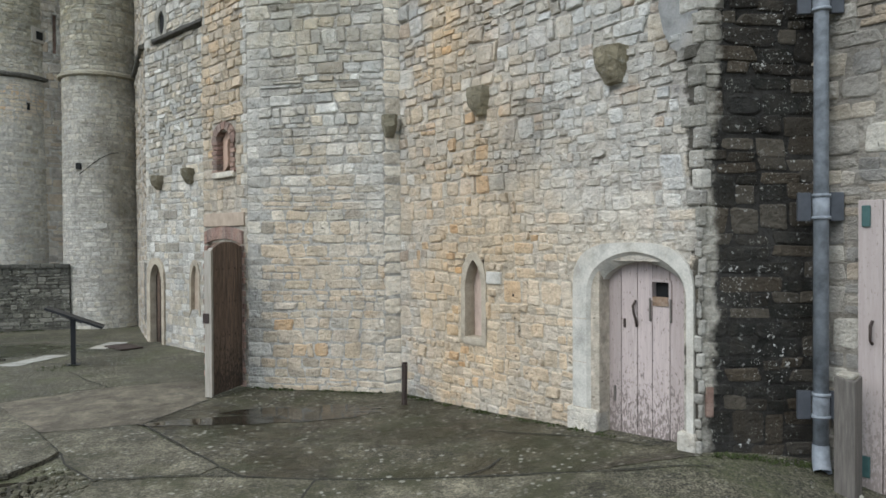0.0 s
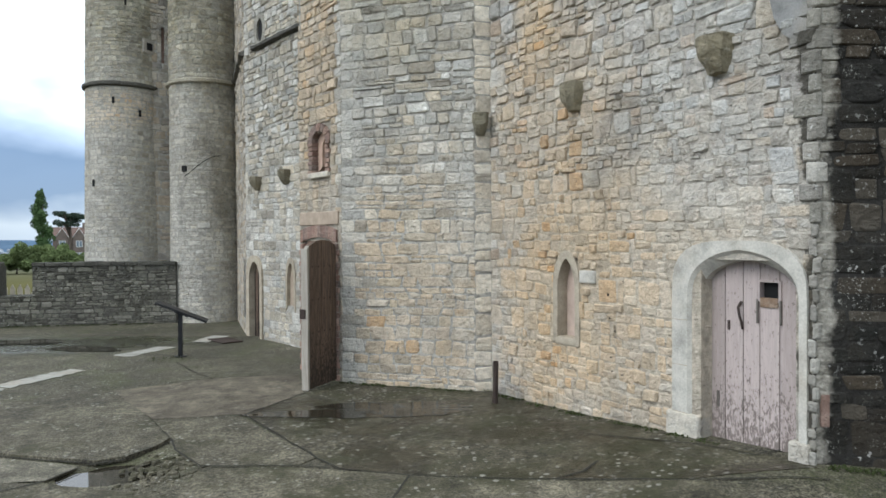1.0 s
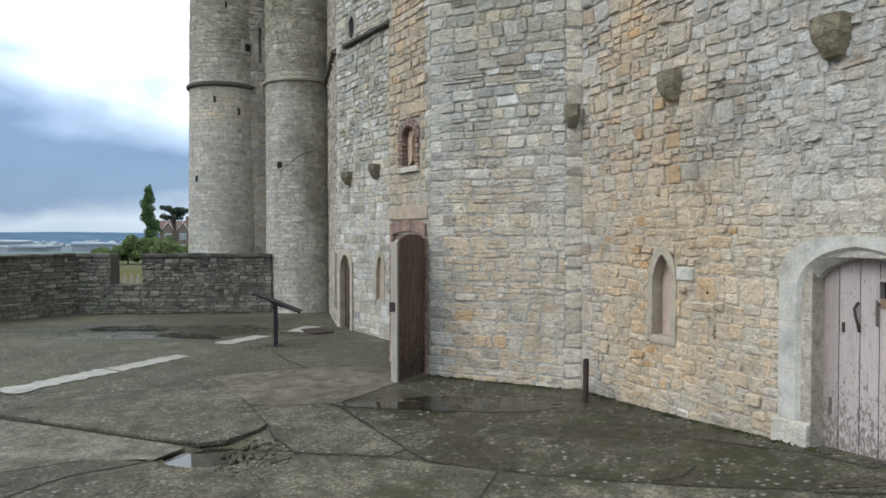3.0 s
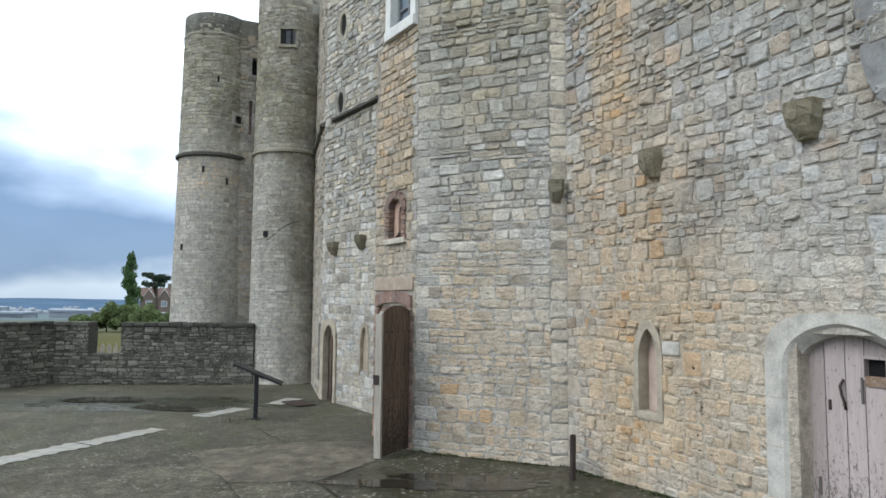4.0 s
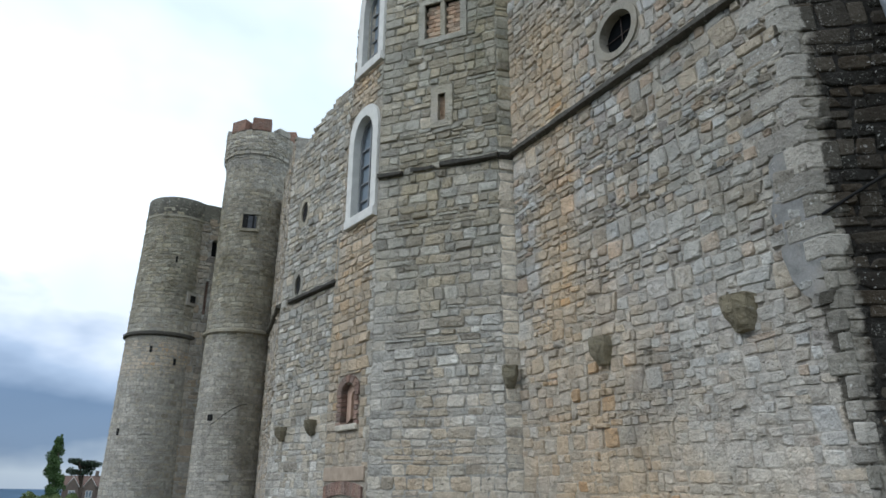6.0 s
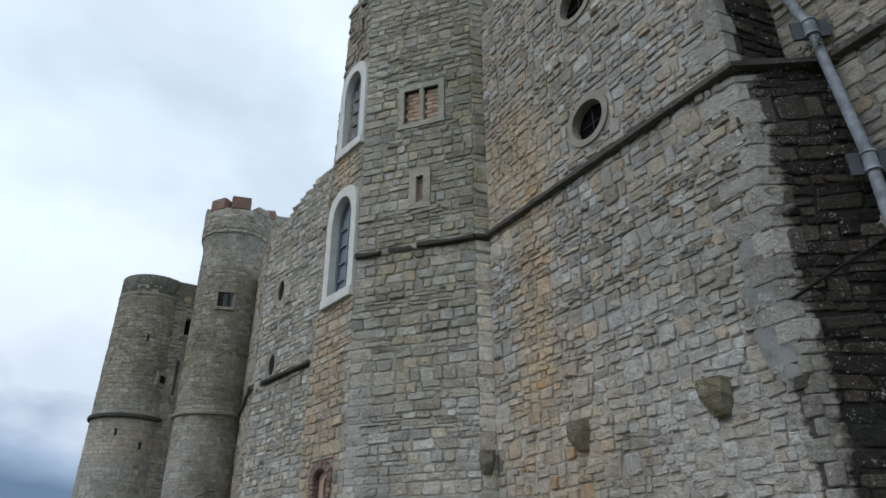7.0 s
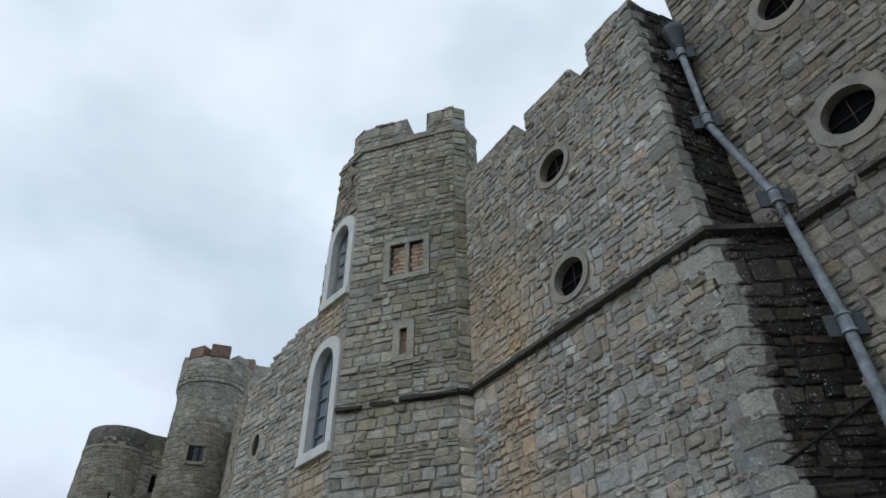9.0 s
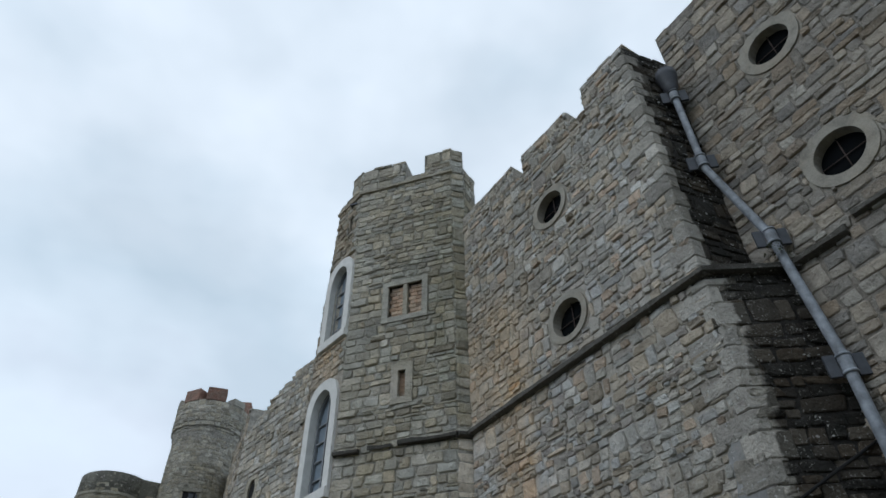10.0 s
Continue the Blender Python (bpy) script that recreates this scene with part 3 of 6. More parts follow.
def core(length, z0, z1, holes, y0=0.02, y1=0.5):
    """A wall slab with rectangular holes (x0, x1, z0, z1) right through it."""
    xs = sorted({0.0, length, *[min(max(h[i], 0), length) for h in holes for i in (0, 1)]})
    zs = sorted({z0, z1, *[min(max(h[i], z0), z1) for h in holes for i in (2, 3)]})
    def solid(i, j):
        if not (0 <= i < len(xs) - 1 and 0 <= j < len(zs) - 1):
            return False
        x, z = (xs[i] + xs[i + 1]) / 2, (zs[j] + zs[j + 1]) / 2
        return not any(h[0] < x < h[1] and h[2] < z < h[3] for h in holes)
    verts, faces, index = [], [], {}
    def v(x, y, z):
        k = (round(x, 5), y, round(z, 5))
        if k not in index:
            index[k] = len(verts)
            verts.append(k)
        return index[k]
    for i in range(len(xs) - 1):
        for j in range(len(zs) - 1):
            if not solid(i, j):
                continue
            a, b, c, d = xs[i], xs[i + 1], zs[j], zs[j + 1]
            faces.append((v(a, y0, c), v(b, y0, c), v(b, y0, d), v(a, y0, d)))
            faces.append((v(a, y1, c), v(a, y1, d), v(b, y1, d), v(b, y1, c)))
            if not solid(i - 1, j):
                faces.append((v(a, y0, c), v(a, y0, d), v(a, y1, d), v(a, y1, c)))
            if not solid(i + 1, j):
                faces.append((v(b, y0, c), v(b, y1, c), v(b, y1, d), v(b, y0, d)))
            if not solid(i, j - 1):
                faces.append((v(a, y0, c), v(a, y1, c), v(b, y1, c), v(b, y0, c)))
            if not solid(i, j + 1):
                faces.append((v(a, y0, d), v(b, y0, d), v(b, y1, d), v(a, y1, d)))
    return verts, faces


STONES = []
rng = random.Random(7)
SIDES = 10
for _ in range(32):
    power, ring = rng.uniform(4.5, 12.0), []
    lean, wedge = rng.uniform(-0.12, 0.12), rng.uniform(-0.18, 0.18)
    for k in range(SIDES):
        a = 2 * math.pi * (k + rng.uniform(-0.22, 0.22)) / SIDES
        c, s = math.cos(a), math.sin(a)
        x, z = 0.5 * math.copysign(abs(c) ** (2 / power), c), 0.5 * math.copysign(abs(s) ** (2 / power), s)
        j = rng.uniform(0.91, 1.03)
        ring.append(((x + lean * z) * j, z * (1 + wedge * x) * j))
    tx, tz = rng.uniform(-0.5, 0.5), rng.uniform(-0.6, 0.35)
    vs = [(x, 0.0, z) for x, z in ring]
    vs += [(x * 0.97, -0.62 - rng.uniform(-0.12, 0.15) + (x * tx + z * tz) * 0.6, z * 0.95) for x, z in ring]
    vs += [(x * 0.86, -0.95 - rng.uniform(-0.12, 0.2) + x * tx + z * tz, z * 0.80) for x, z in ring]
    vs.append((rng.uniform(-0.15, 0.15), -1.0 - rng.uniform(-0.15, 0.25), rng.uniform(-0.12, 0.12)))
    fs = [(r * SIDES + i, r * SIDES + (i + 1) % SIDES, (r + 1) * SIDES + (i + 1) % SIDES, (r + 1) * SIDES + i) for r in (0, 1) for i in range(SIDES)]
    fs += [(2 * SIDES + i, 2 * SIDES + (i + 1) % SIDES, 3 * SIDES) for i in range(SIDES)]
    STONES.append((vs, fs))
STONE_MESH = {}


def stone_mesh(kind, material):
    key = (kind, material.name)
    if key not in STONE_MESH:
        STONE_MESH[key] = mesh("stone", *STONES[kind], material)
    return STONE_MESH[key]


def clipped(s, holes):
    """A stone (x, z, w, h) cut back to clear the holes, or None."""
    x0, x1, z0, z1 = s[0] - s[2] / 2, s[0] + s[2] / 2, s[1] - s[3] / 2, s[1] + s[3] / 2
    for h in holes:
        if h[0] < x1 and h[1] > x0 and h[2] < z1 and h[3] > z0:
            cuts = [(x0, min(x1, h[0]), z0, z1), (max(x0, h[1]), x1, z0, z1), (x0, x1, z0, min(z1, h[2])), (x0, x1, max(z0, h[3]), z1)]
            x0, x1, z0, z1 = max(cuts, key=lambda c: max(c[1] - c[0], 0) * max(c[3] - c[2], 0))
            if x1 - x0 < 0.035 or z1 - z0 < 0.03:
                return None
    return ((x0 + x1) / 2, (z0 + z1) / 2, x1 - x0, z1 - z0)


def courses(rnd, length, z0, z1, holes, wide=(0.16, 0.36), high=(0.10, 0.165), left=None, quoin=(0, 0), calm=False):
    """Random rubble brought to courses round the holes. quoin: widths of the corner stones at both ends. Returns stones, quoins."""
    stones, quoins, z, turn = [], [], z0, 0
    def row(x, w, zz, hh):
        while w > 0.02:
            k = min(w, max(hh * 1.05, rnd.uniform(*wide) * rnd.choice((0.6, 0.85, 1.0, 1.4))))
            if w - k < wide[0] * 0.55:
                k = w
            stones.append((x + k / 2, zz + hh / 2, k, hh))
            x, w = x + k, w - k
    while z < z1 - 0.02:
        g = rnd.uniform(*high) * rnd.choice((0.85, 1.0, 1.25)) if calm else rnd.uniform(*high) + rnd.uniform(*high) * rnd.choice((0.6, 1.0, 1.3))
        g = min(g, z1 - z)
        if z1 - z - g < 0.12:
            g = z1 - z
        turn = 1 - turn
        a, b = (left(z + g / 2) if left else 0.0), length
        for side in (0, 1):
            if quoin[side]:
                w = quoin[side] * (1.35 if turn == 1 - side else 0.75) * rnd.uniform(0.9, 1.1)
                q = (a, a + w) if side == 0 else (b - w, b)
                if not any(h[0] < q[1] and h[1] > q[0] and h[2] < z + g and h[3] > z for h in holes):
                    quoins.append(((q[0] + q[1]) / 2, z + g / 2, w, g))
                    a, b = (q[1], b) if side == 0 else (a, q[0])
        x = a
        while b - x > 0.03:
            w = min(rnd.uniform(wide[0] * 1.3, wide[1] * 2.4), b - x)
            if b - x - w < wide[0]:
                w = b - x
            kind = rnd.random()
            if kind < (0.84 if calm else 0.2) and g < 0.3:
                row(x, w, z, g)
            elif kind < 0.8 or g < 0.24 or calm:
                c = g * rnd.uniform(0.36, 0.64)
                row(x, w, z, c)
                row(x, w, z + c, g - c)
            else:
                c, d = g * rnd.uniform(0.26, 0.36), g * rnd.uniform(0.62, 0.72)
                row(x, w, z, c)
                row(x, w, z + c, d - c)
                row(x, w, z + d, g - d)
            x += w
        z += g
    j = 0.008 if calm else 0.014
    wavy = [(x + rnd.uniform(-j, j), z + (0.035 if calm else 0.06) * noise.noise(Vector((x * 0.9, z * 0.7, length))) + rnd.uniform(-j, j), w, h * rnd.uniform(0.88, 1.10)) for x, z, w, h in stones]
    return [s for s in (clipped(s, holes) for s in wavy) if s and s[1] > z0 and s[1] + s[3] / 2 < z1 + 0.03], quoins


def from_outline(outline, step=0.1):
    """Boxes that together cover an arched outline, to keep stones out of it."""
    zs, out = [p[1] for p in outline], []
    z = min(zs)
    while z < max(zs):
        inside = [p[0] for p in outline if p[1] >= z + step * 0.5 or p[1] <= z] if z < min(zs) + 1e-6 else [p[0] for p in outline if p[1] >= z + step * 0.45]
        if inside:
            out.append((min(inside), max(inside), z, z + step))
        z += step
    return out


def smooth_step(t):
    t = min(max(t, 0.0), 1.0)
    return t * t * (3 - 2 * t)


def lay(wall, stones, material, rnd, singles=300, y=0.022, depth=(0.008, 0.022), name="stone", joint=0.012, craggy=None, lost=0.0, flush=1.6):
    """Sets stones into a flat wall: the lowest ones each on their own, the rest joined. lost: share that has fallen out."""
    stones = sorted(stones, key=lambda s: s[1])
    verts, faces, count = [], [], 0
    for x, z, w, h in stones:
        if rnd.random() < lost and w * h < 0.02:
            continue
        kind, d = rnd.randrange(32), rnd.uniform(*depth)
        up = smooth_step((z - flush) / 3.0)
        d = d * (0.62 + 0.38 * up) + 0.008 * up
        d *= 1 + craggy(x, z) * rnd.uniform(0.0, 1.6) if craggy else 1
        d *= 1.6 if rnd.random() < 0.10 else 1.0
        gap = joint * rnd.uniform(0.3, 1.5) * (0.8 + 0.2 * up)
        sx, sz = max(w - gap, 0.02), max(h - gap, 0.02)
        tilt = rnd.gauss(0, 0.055 if craggy else 0.03)
        count += 1
        if count <= singles:
            ob = new(name, stone_mesh(kind, material))
            ob.parent = wall
            ob.location, ob.scale = (x, y, z), (sx * rnd.choice((1, 1, 1.03)), d, sz)
            ob.rotation_euler = (0, tilt, 0)
        else:
            vs, fs = STONES[kind]
            o = len(verts)
            verts += [(x + p[0] * sx + p[2] * sz * tilt, y + p[1] * d, z + p[2] * sz - p[0] * sx * tilt) for p in vs]
            faces += [tuple(k + o for k in f) for f in fs]
    if verts:
        ob = part("upper_stonework", mesh("upper_stonework", verts, faces, material), material, wall)
        tagged(ob, kind="stuff")


def lay_round(parent, radius, stones, material, rnd, singles=0, depth=(0.005, 0.012)):
    """Stones on a drum; x runs round the front, 0 facing -y. radius may follow the height."""
    verts, faces = [], []
    stones = sorted(stones, key=lambda s: s[1])
    for i, (x, z, w, h) in enumerate(stones):
        r = radius(z)
        kind, d = rnd.randrange(32), rnd.uniform(*depth) * (0.8 if z < 5.5 else 1.5)
        a = x / radius(0)
        m = Matrix.Rotation(a, 4, "Z") @ Matrix.Translation((0, -r + 0.012, z)) @ Matrix.Diagonal(((w - 0.012) * r / radius(0), d, h - 0.012, 1))
        if i < singles:
            ob = new("stone", stone_mesh(kind, material))
            ob.parent = parent
            ob.matrix_basis = m
        else:
            vs, fs = STONES[kind]
            o = len(verts)
            verts += [tuple(m @ Vector(p)) for p in vs]
            faces += [tuple(k + o for k in f) for f in fs]
    if verts:
        tagged(part("upper_stonework", mesh("upper_stonework", verts, faces, material), material, parent), kind="stuff")


def arch(cx, z0, w, zs, za, n=2.0, steps=9):
    """Outline of an arched opening, from the left foot over the top to the right foot."""
    pts = [(cx - w / 2, z0)]
    for i in range(2 * steps + 1):
        a = math.pi * i / (2 * steps)
        c, s = math.cos(a), math.sin(a)
        pts.append((cx - w / 2 * math.copysign(abs(c) ** (2 / n), c), zs + (za - zs) * abs(s) ** (2 / n)))
    return pts + [(cx + w / 2, z0)]


def loop_round(cx, cz, r, rz=None, steps=28, n=2.0):
    rz = rz or r
    out = []
    for i in range(steps):
        a = 2 * math.pi * i / steps
        c, s = math.cos(a), math.sin(a)
        out.append((cx - r * math.copysign(abs(c) ** (2 / n), c), cz + rz * math.copysign(abs(s) ** (2 / n), s)))
    return out


def surround(outer, inner, front=-0.02, back=0.2, closed=False, splay=1.0, rear=0.03):
    """A frame of dressed stone between two outlines, with a reveal that runs back into the wall."""
    bm = bmesh.new()
    n = len(outer)
    cx = sum(p[0] for p in inner) / n
    cz = sum(p[1] for p in inner) / n
    o0 = [bm.verts.new((x, rear, z)) for x, z in outer]
    o1 = [bm.verts.new((x, front, z)) for x, z in outer]
    i1 = [bm.verts.new((x, front, z)) for x, z in inner]
    i2 = [bm.verts.new((cx + (x - cx) * splay, back, cz + (z - cz) * (splay if closed else 1))) for x, z in inner]
    for k in range(n if closed else n - 1):
        j = (k + 1) % n
        for a, b in ((o0, o1), (o1, i1), (i1, i2)):
            bm.faces.new((a[k], a[j], b[j], b[k]))
    if not closed:
        for k in (0, n - 1):
            bm.faces.new((o0[k], o1[k], i1[k], i2[k]))
    bmesh.ops.recalc_face_normals(bm, faces=bm.faces)
    return bm


def plate(outline, y, thick=0.02):
    bm = bmesh.new()
    a = [bm.verts.new((x, y, z)) for x, z in outline]
    b = [bm.verts.new((x, y + thick, z)) for x, z in outline]
    bm.faces.new(a)
    bm.faces.new(b[::-1])
    for k in range(len(a)):
        j = (k + 1) % len(a)
        bm.faces.new((a[k], b[k], b[j], a[j]))
    bmesh.ops.recalc_face_normals(bm, faces=bm.faces)
    return bm


def ledge_bar(length, z, out=0.075, high=0.125, x0=0.0, y=0.0, rnd=None, turn=0.0):
    """A weathered string course: sloped top, hollow underside, uneven edge."""
    bm = bmesh.new()
    n = max(2, int((length - x0) / 0.18))
    rings = []
    for i in range(n + 1):
        x = x0 + (length - x0) * i / n
        j = (rnd.uniform(-0.02, 0.014) if rnd else 0)
        prof = [(0.03, high * 0.55), (-out + j, 0.02 + j), (-out + j, -0.04), (-out * 0.45, -high * 0.42), (0.03, -high * 0.45)]
        rings.append([bm.verts.new((x, y + py, z + pz + j * 0.6)) for py, pz in prof])
    for a, b in zip(rings, rings[1:]):
        for k in range(5):
            bm.faces.new((a[k], a[(k + 1) % 5], b[(k + 1) % 5], b[k]))
    bm.faces.new(rings[0])
    bm.faces.new(rings[-1][::-1])
    bmesh.ops.recalc_face_normals(bm, faces=bm.faces)
    return bm


def cap_row(wall, a, b, z, material, rnd, y0=-0.012, y1=0.46):
    """Uneven flat stones that close the top of a battlement."""
    n = max(2, round((b - a) / 0.24))
    cuts = [a + (b - a) * (i + (rnd.uniform(-0.3, 0.3) if 0 < i < n else 0)) / n for i in range(n + 1)]
    for c, d in zip(cuts, cuts[1:]):
        bm = box(c + 0.004, d - 0.004, y0 + rnd.uniform(0, 0.03), y1, z - 0.02, z + rnd.uniform(0.02, 0.045), 0.014)
        for v in bm.verts:
            v.co += Vector((rnd.uniform(-0.008, 0.008), rnd.uniform(-0.008, 0.008), rnd.uniform(-0.01, 0.01)))
        part("coping_stone", bm, material, wall)


def make_wall(name, p, q, z0, z1, holes, stone_mat, mortar, rnd, label="", parent=None, clear=(), **how):
    """A rubble wall from p to q with its stones. holes go through; clear is left free of stones."""
    length = (Vector(q) - Vector(p)).length
    m = along(p, q)
    ob = part(name, mesh(name, *core(length, z0, z1, holes), mortar), mortar, parent, "", m)
    if parent is None:
        tagged(ob, label, "wall", kind="structure")
    stones, quoins = courses(rnd, length, z0, z1, [*holes, *clear], **how)
    return ob, length, stones, quoins


# ---- terrace and ground ----
KNEE, FOOT_B, FOOT_T0, FOOT_T1, FOOT_F = (3.387, 4.494), (1.696, 8.171), (-0.167, 9.003), (1.50, 8.153), (-0.80, 10.02)
E_LOW, E_UP, E_END = (4.33, 4.30), (4.14, 4.67), (6.75, -1.3)
E_IN = (4.37, 4.72)
C0, C1 = (-2.19, 13.88), (-1.01, 12.10)
T1, R1 = (-3.58, 17.0), 0.86
T2, R2 = (-5.66, 17.5), 0.93


def smooth(t):
    t = min(max(t, 0.0), 1.0)
    return t * t * (3 - 2 * t)


def ground_z(x, y):
    s = ((x - 1.696) * 0.4177 - (y - 8.171) * 0.9086) / 4.05
    away = 4.954 - (0.9086 * x + 0.4177 * y)
    rise = 0.23 * smooth(s * 0.75 + 0.12) ** 1.2 * (1 - smooth(away / 2.6))
    return rise * (1 - smooth((s - 1.0) * 3.2)) + 0.006 * noise.noise(Vector((x * 0.9, y * 0.9, 0)))


def terrace():
    nx, ny = 150, 150
    x0, x1, y0, y1 = -16.0, 8.0, -7.0, 17.2
    verts = []
    for j in range(ny + 1):
        for i in range(nx + 1):
            x, y = x0 + (x1 - x0) * i / nx, y0 + (y1 - y0) * j / ny
            hole = smooth(1.25 - math.hypot((x + 1.98) / 0.58, (y - 5.75) / 0.45))
            verts.append((x, y, ground_z(x, y) - 0.035 * hole))
    faces = [(j * (nx + 1) + i, j * (nx + 1) + i + 1, (j + 1) * (nx + 1) + i + 1, (j + 1) * (nx + 1) + i) for j in range(ny) for i in range(nx)]
    ob = part("pavement", mesh("pavement", verts, faces, M_PAVING, True), M_PAVING)
    return tagged(ob, "worn cracked concrete terrace with damp mossy patches", "pavement", kind="structure")


pavement = terrace()


def strip(name, points, width, material, lift, label="", parent=None, rough=0.0, rnd=random.Random(3)):
    """A thin ragged band that follows the ground along a line."""
    pts = []
    for (ax, ay), (bx, by) in zip(points, points[1:]):
        n = max(1, int(math.hypot(bx - ax, by - ay) / 0.09))
        pts += [(ax + (bx - ax) * k / n, ay + (by - ay) * k / n) for k in range(n)]
    pts.append(points[-1])
    verts, faces = [], []
    drift = 0.0
    for i, (x, y) in enumerate(pts):
        a, b = pts[max(i - 1, 0)], pts[min(i + 1, len(pts) - 1)]
        d = Vector((b[0] - a[0], b[1] - a[1])).normalized()
        nrm = Vector((-d.y, d.x))
        drift = drift * 0.7 + rnd.uniform(-rough, rough)
        w = width * rnd.uniform(0.75, 1.2) if rough else width
        for k in (-0.5, 0.5):
            px, py = x + nrm.x * (w * k + drift), y + nrm.y * (w * k + drift)
            verts.append((px, py, ground_z(px, py) + lift))
    faces = [(2 * i, 2 * i + 1, 2 * i + 3, 2 * i + 2) for i in range(len(pts) - 1)]
    ob = part(name, mesh(name, verts, faces, material), material, parent, label)
    return ob


def pool(name, cx, cy, rx, ry, turn, material, lift, label, category, seed, lobes=0.35, kind="structure"):
    """An irregular flat patch on the ground."""
    n, c, s = 48, math.cos(turn), math.sin(turn)
    verts = []
    for i in range(n):
        a = 2 * math.pi * i / n
        k = 1 + lobes * noise.noise(Vector((math.cos(a) * 1.3, math.sin(a) * 1.3, seed))) + 0.3 * lobes * noise.noise(Vector((math.cos(a) * 4, math.sin(a) * 4, seed)))
        u, v = rx * k * math.cos(a), ry * k * math.sin(a)
        x, y = cx + u * c - v * s, cy + u * s + v * c
        verts.append((x, y, (ground_z(x, y) if lift > -0.01 else 0) + lift))
    verts.append((cx, cy, (ground_z(cx, cy) if lift > -0.01 else 0) + lift))
    faces = [(i, (i + 1) % n, n) for i in range(n)]
    return tagged(part(name, mesh(name, verts, faces, material), material), label, category, kind=kind)


pool("puddle", 0.35, 7.42, 1.15, 0.34, -0.05, M_WATER, 0.011, "shallow brown puddle on the concrete beside the turret", "puddle", 1.0, 0.9)
pool("puddle", 1.0, 7.30, 0.30, 0.08, -0.3, M_WATER, 0.011, "small thin puddle on dark damp concrete", "puddle", 2.0)
pool("puddle", -2.0, 5.68, 0.40, 0.27, 0.35, M_WATER, -0.020, "puddle standing in a broken hollow of the concrete", "puddle", 3.0, 0.25)
pool("puddle", -6.35, 13.5, 0.75, 0.42, -0.1, M_WATER, 0.011, "wide shallow puddle reflecting sky near the parapet", "puddle", 4.0)
pool("puddle", -4.75, 12.5, 0.75, 0.26, -0.35, M_WATER, 0.011, "long shallow puddle on the terrace", "puddle", 5.0)


def slab(points, material, lift, label, seed):
    """A cast slab with slightly ragged straight edges, following the ground."""
    r, verts = random.Random(seed), []
    ring = []
    for (ax, ay), (bx, by) in zip(points, points[1:] + points[:1]):
        n = max(2, int(math.hypot(bx - ax, by - ay) / 0.12))
        for k in range(n):
            x, y = ax + (bx - ax) * k / n + r.uniform(-0.012, 0.012), ay + (by - ay) * k / n + r.uniform(-0.012, 0.012)
            ring.append((x, y))
    cx, cy = sum(p[0] for p in ring) / len(ring), sum(p[1] for p in ring) / len(ring)
    steps, n = 8, len(ring)
    for s in range(steps):
        k = 1 - s / steps
        verts += [(cx + (x - cx) * k, cy + (y - cy) * k, ground_z(cx + (x - cx) * k, cy + (y - cy) * k) + (lift if s else lift - 0.02)) for x, y in ring] if s else [(x, y, ground_z(x, y) - 0.01) for x, y in ring] + [(x, y, ground_z(x, y) + lift) for x, y in ring]
    verts.append((cx, cy, ground_z(cx, cy) + lift))
    rows = len(verts) // n
    faces = [(a * n + i, a * n + (i + 1) % n, (a + 1) * n + (i + 1) % n, (a + 1) * n + i) for a in range(rows - 1) for i in range(n)]
    faces += [((rows - 1) * n + i, (rows - 1) * n + (i + 1) % n, len(verts) - 1) for i in range(n)]
    return part("slab", mesh("slab", verts, faces, material), material, pavement, label)


slab([(-3.05, 8.88), (-1.91, 9.50), (-0.78, 9.62), (-0.62, 8.41), (-1.19, 7.46), (-2.12, 7.38)], M_SLAB_WARM, 0.007, "brown cement slab before the doorway", 1)
slab([(-1.3, 4.72), (-1.26, 5.70), (-0.44, 5.62), (0.1, 5.42), (0.46, 5.26), (1.55, 4.86), (2.5, 4.45), (2.6, 3.0), (-1.2, 3.0)], M_SLAB, 0.009, "pale worn mossy concrete slab", 2)
slab([(-4.5, 7.9), (-3.2, 9.0), (-2.99, 8.77), (-2.16, 7.36), (-1.72, 6.55), (-1.81, 6.27), (-1.96, 6.03), (-2.17, 5.97), (-2.75, 6.17), (-4.6, 6.9)], M_SLAB_LIFT, 0.034, "lifted worn concrete slab with a broken rounded edge", 3)
slab([(-6.4, 5.2), (-4.65, 6.85), (-2.75, 6.13), (-2.28, 5.90), (-2.42, 5.58), (-2.85, 5.66), (-4.2, 4.9), (-5.2, 3.9)], M_SLAB_SMOOTH, 0.008, "worn pale smooth concrete slab", 4)
slab([(-2.9, 5.62), (-2.42, 5.52), (-1.85, 5.28), (-1.5, 5.18), (-1.34, 4.9), (-1.3, 3.6), (-4.8, 3.6), (-4.2, 4.8)], M_SLAB_DARK, 0.007, "dark worn exposed-aggregate slab", 5)
slab([(-2.10, 7.34), (-1.22, 7.39), (-0.32, 5.84), (-0.44, 5.70), (-1.26, 5.79), (-1.59, 6.26)], M_SLAB_MID, 0.008, "worn grey concrete slab with pale flecks", 6)
slab([(-1.17, 7.45), (-0.30, 5.84), (-0.08, 5.52), (0.46, 5.31), (1.55, 4.91), (2.47, 4.52), (3.36, 4.42), (3.0, 5.3), (2.35, 6.75), (1.72, 8.1), (1.45, 8.2), (-0.12, 8.96), (-0.56, 8.45)], M_SLAB_WET, 0.0055, "dark damp mossy slab along the wall foot", 7)

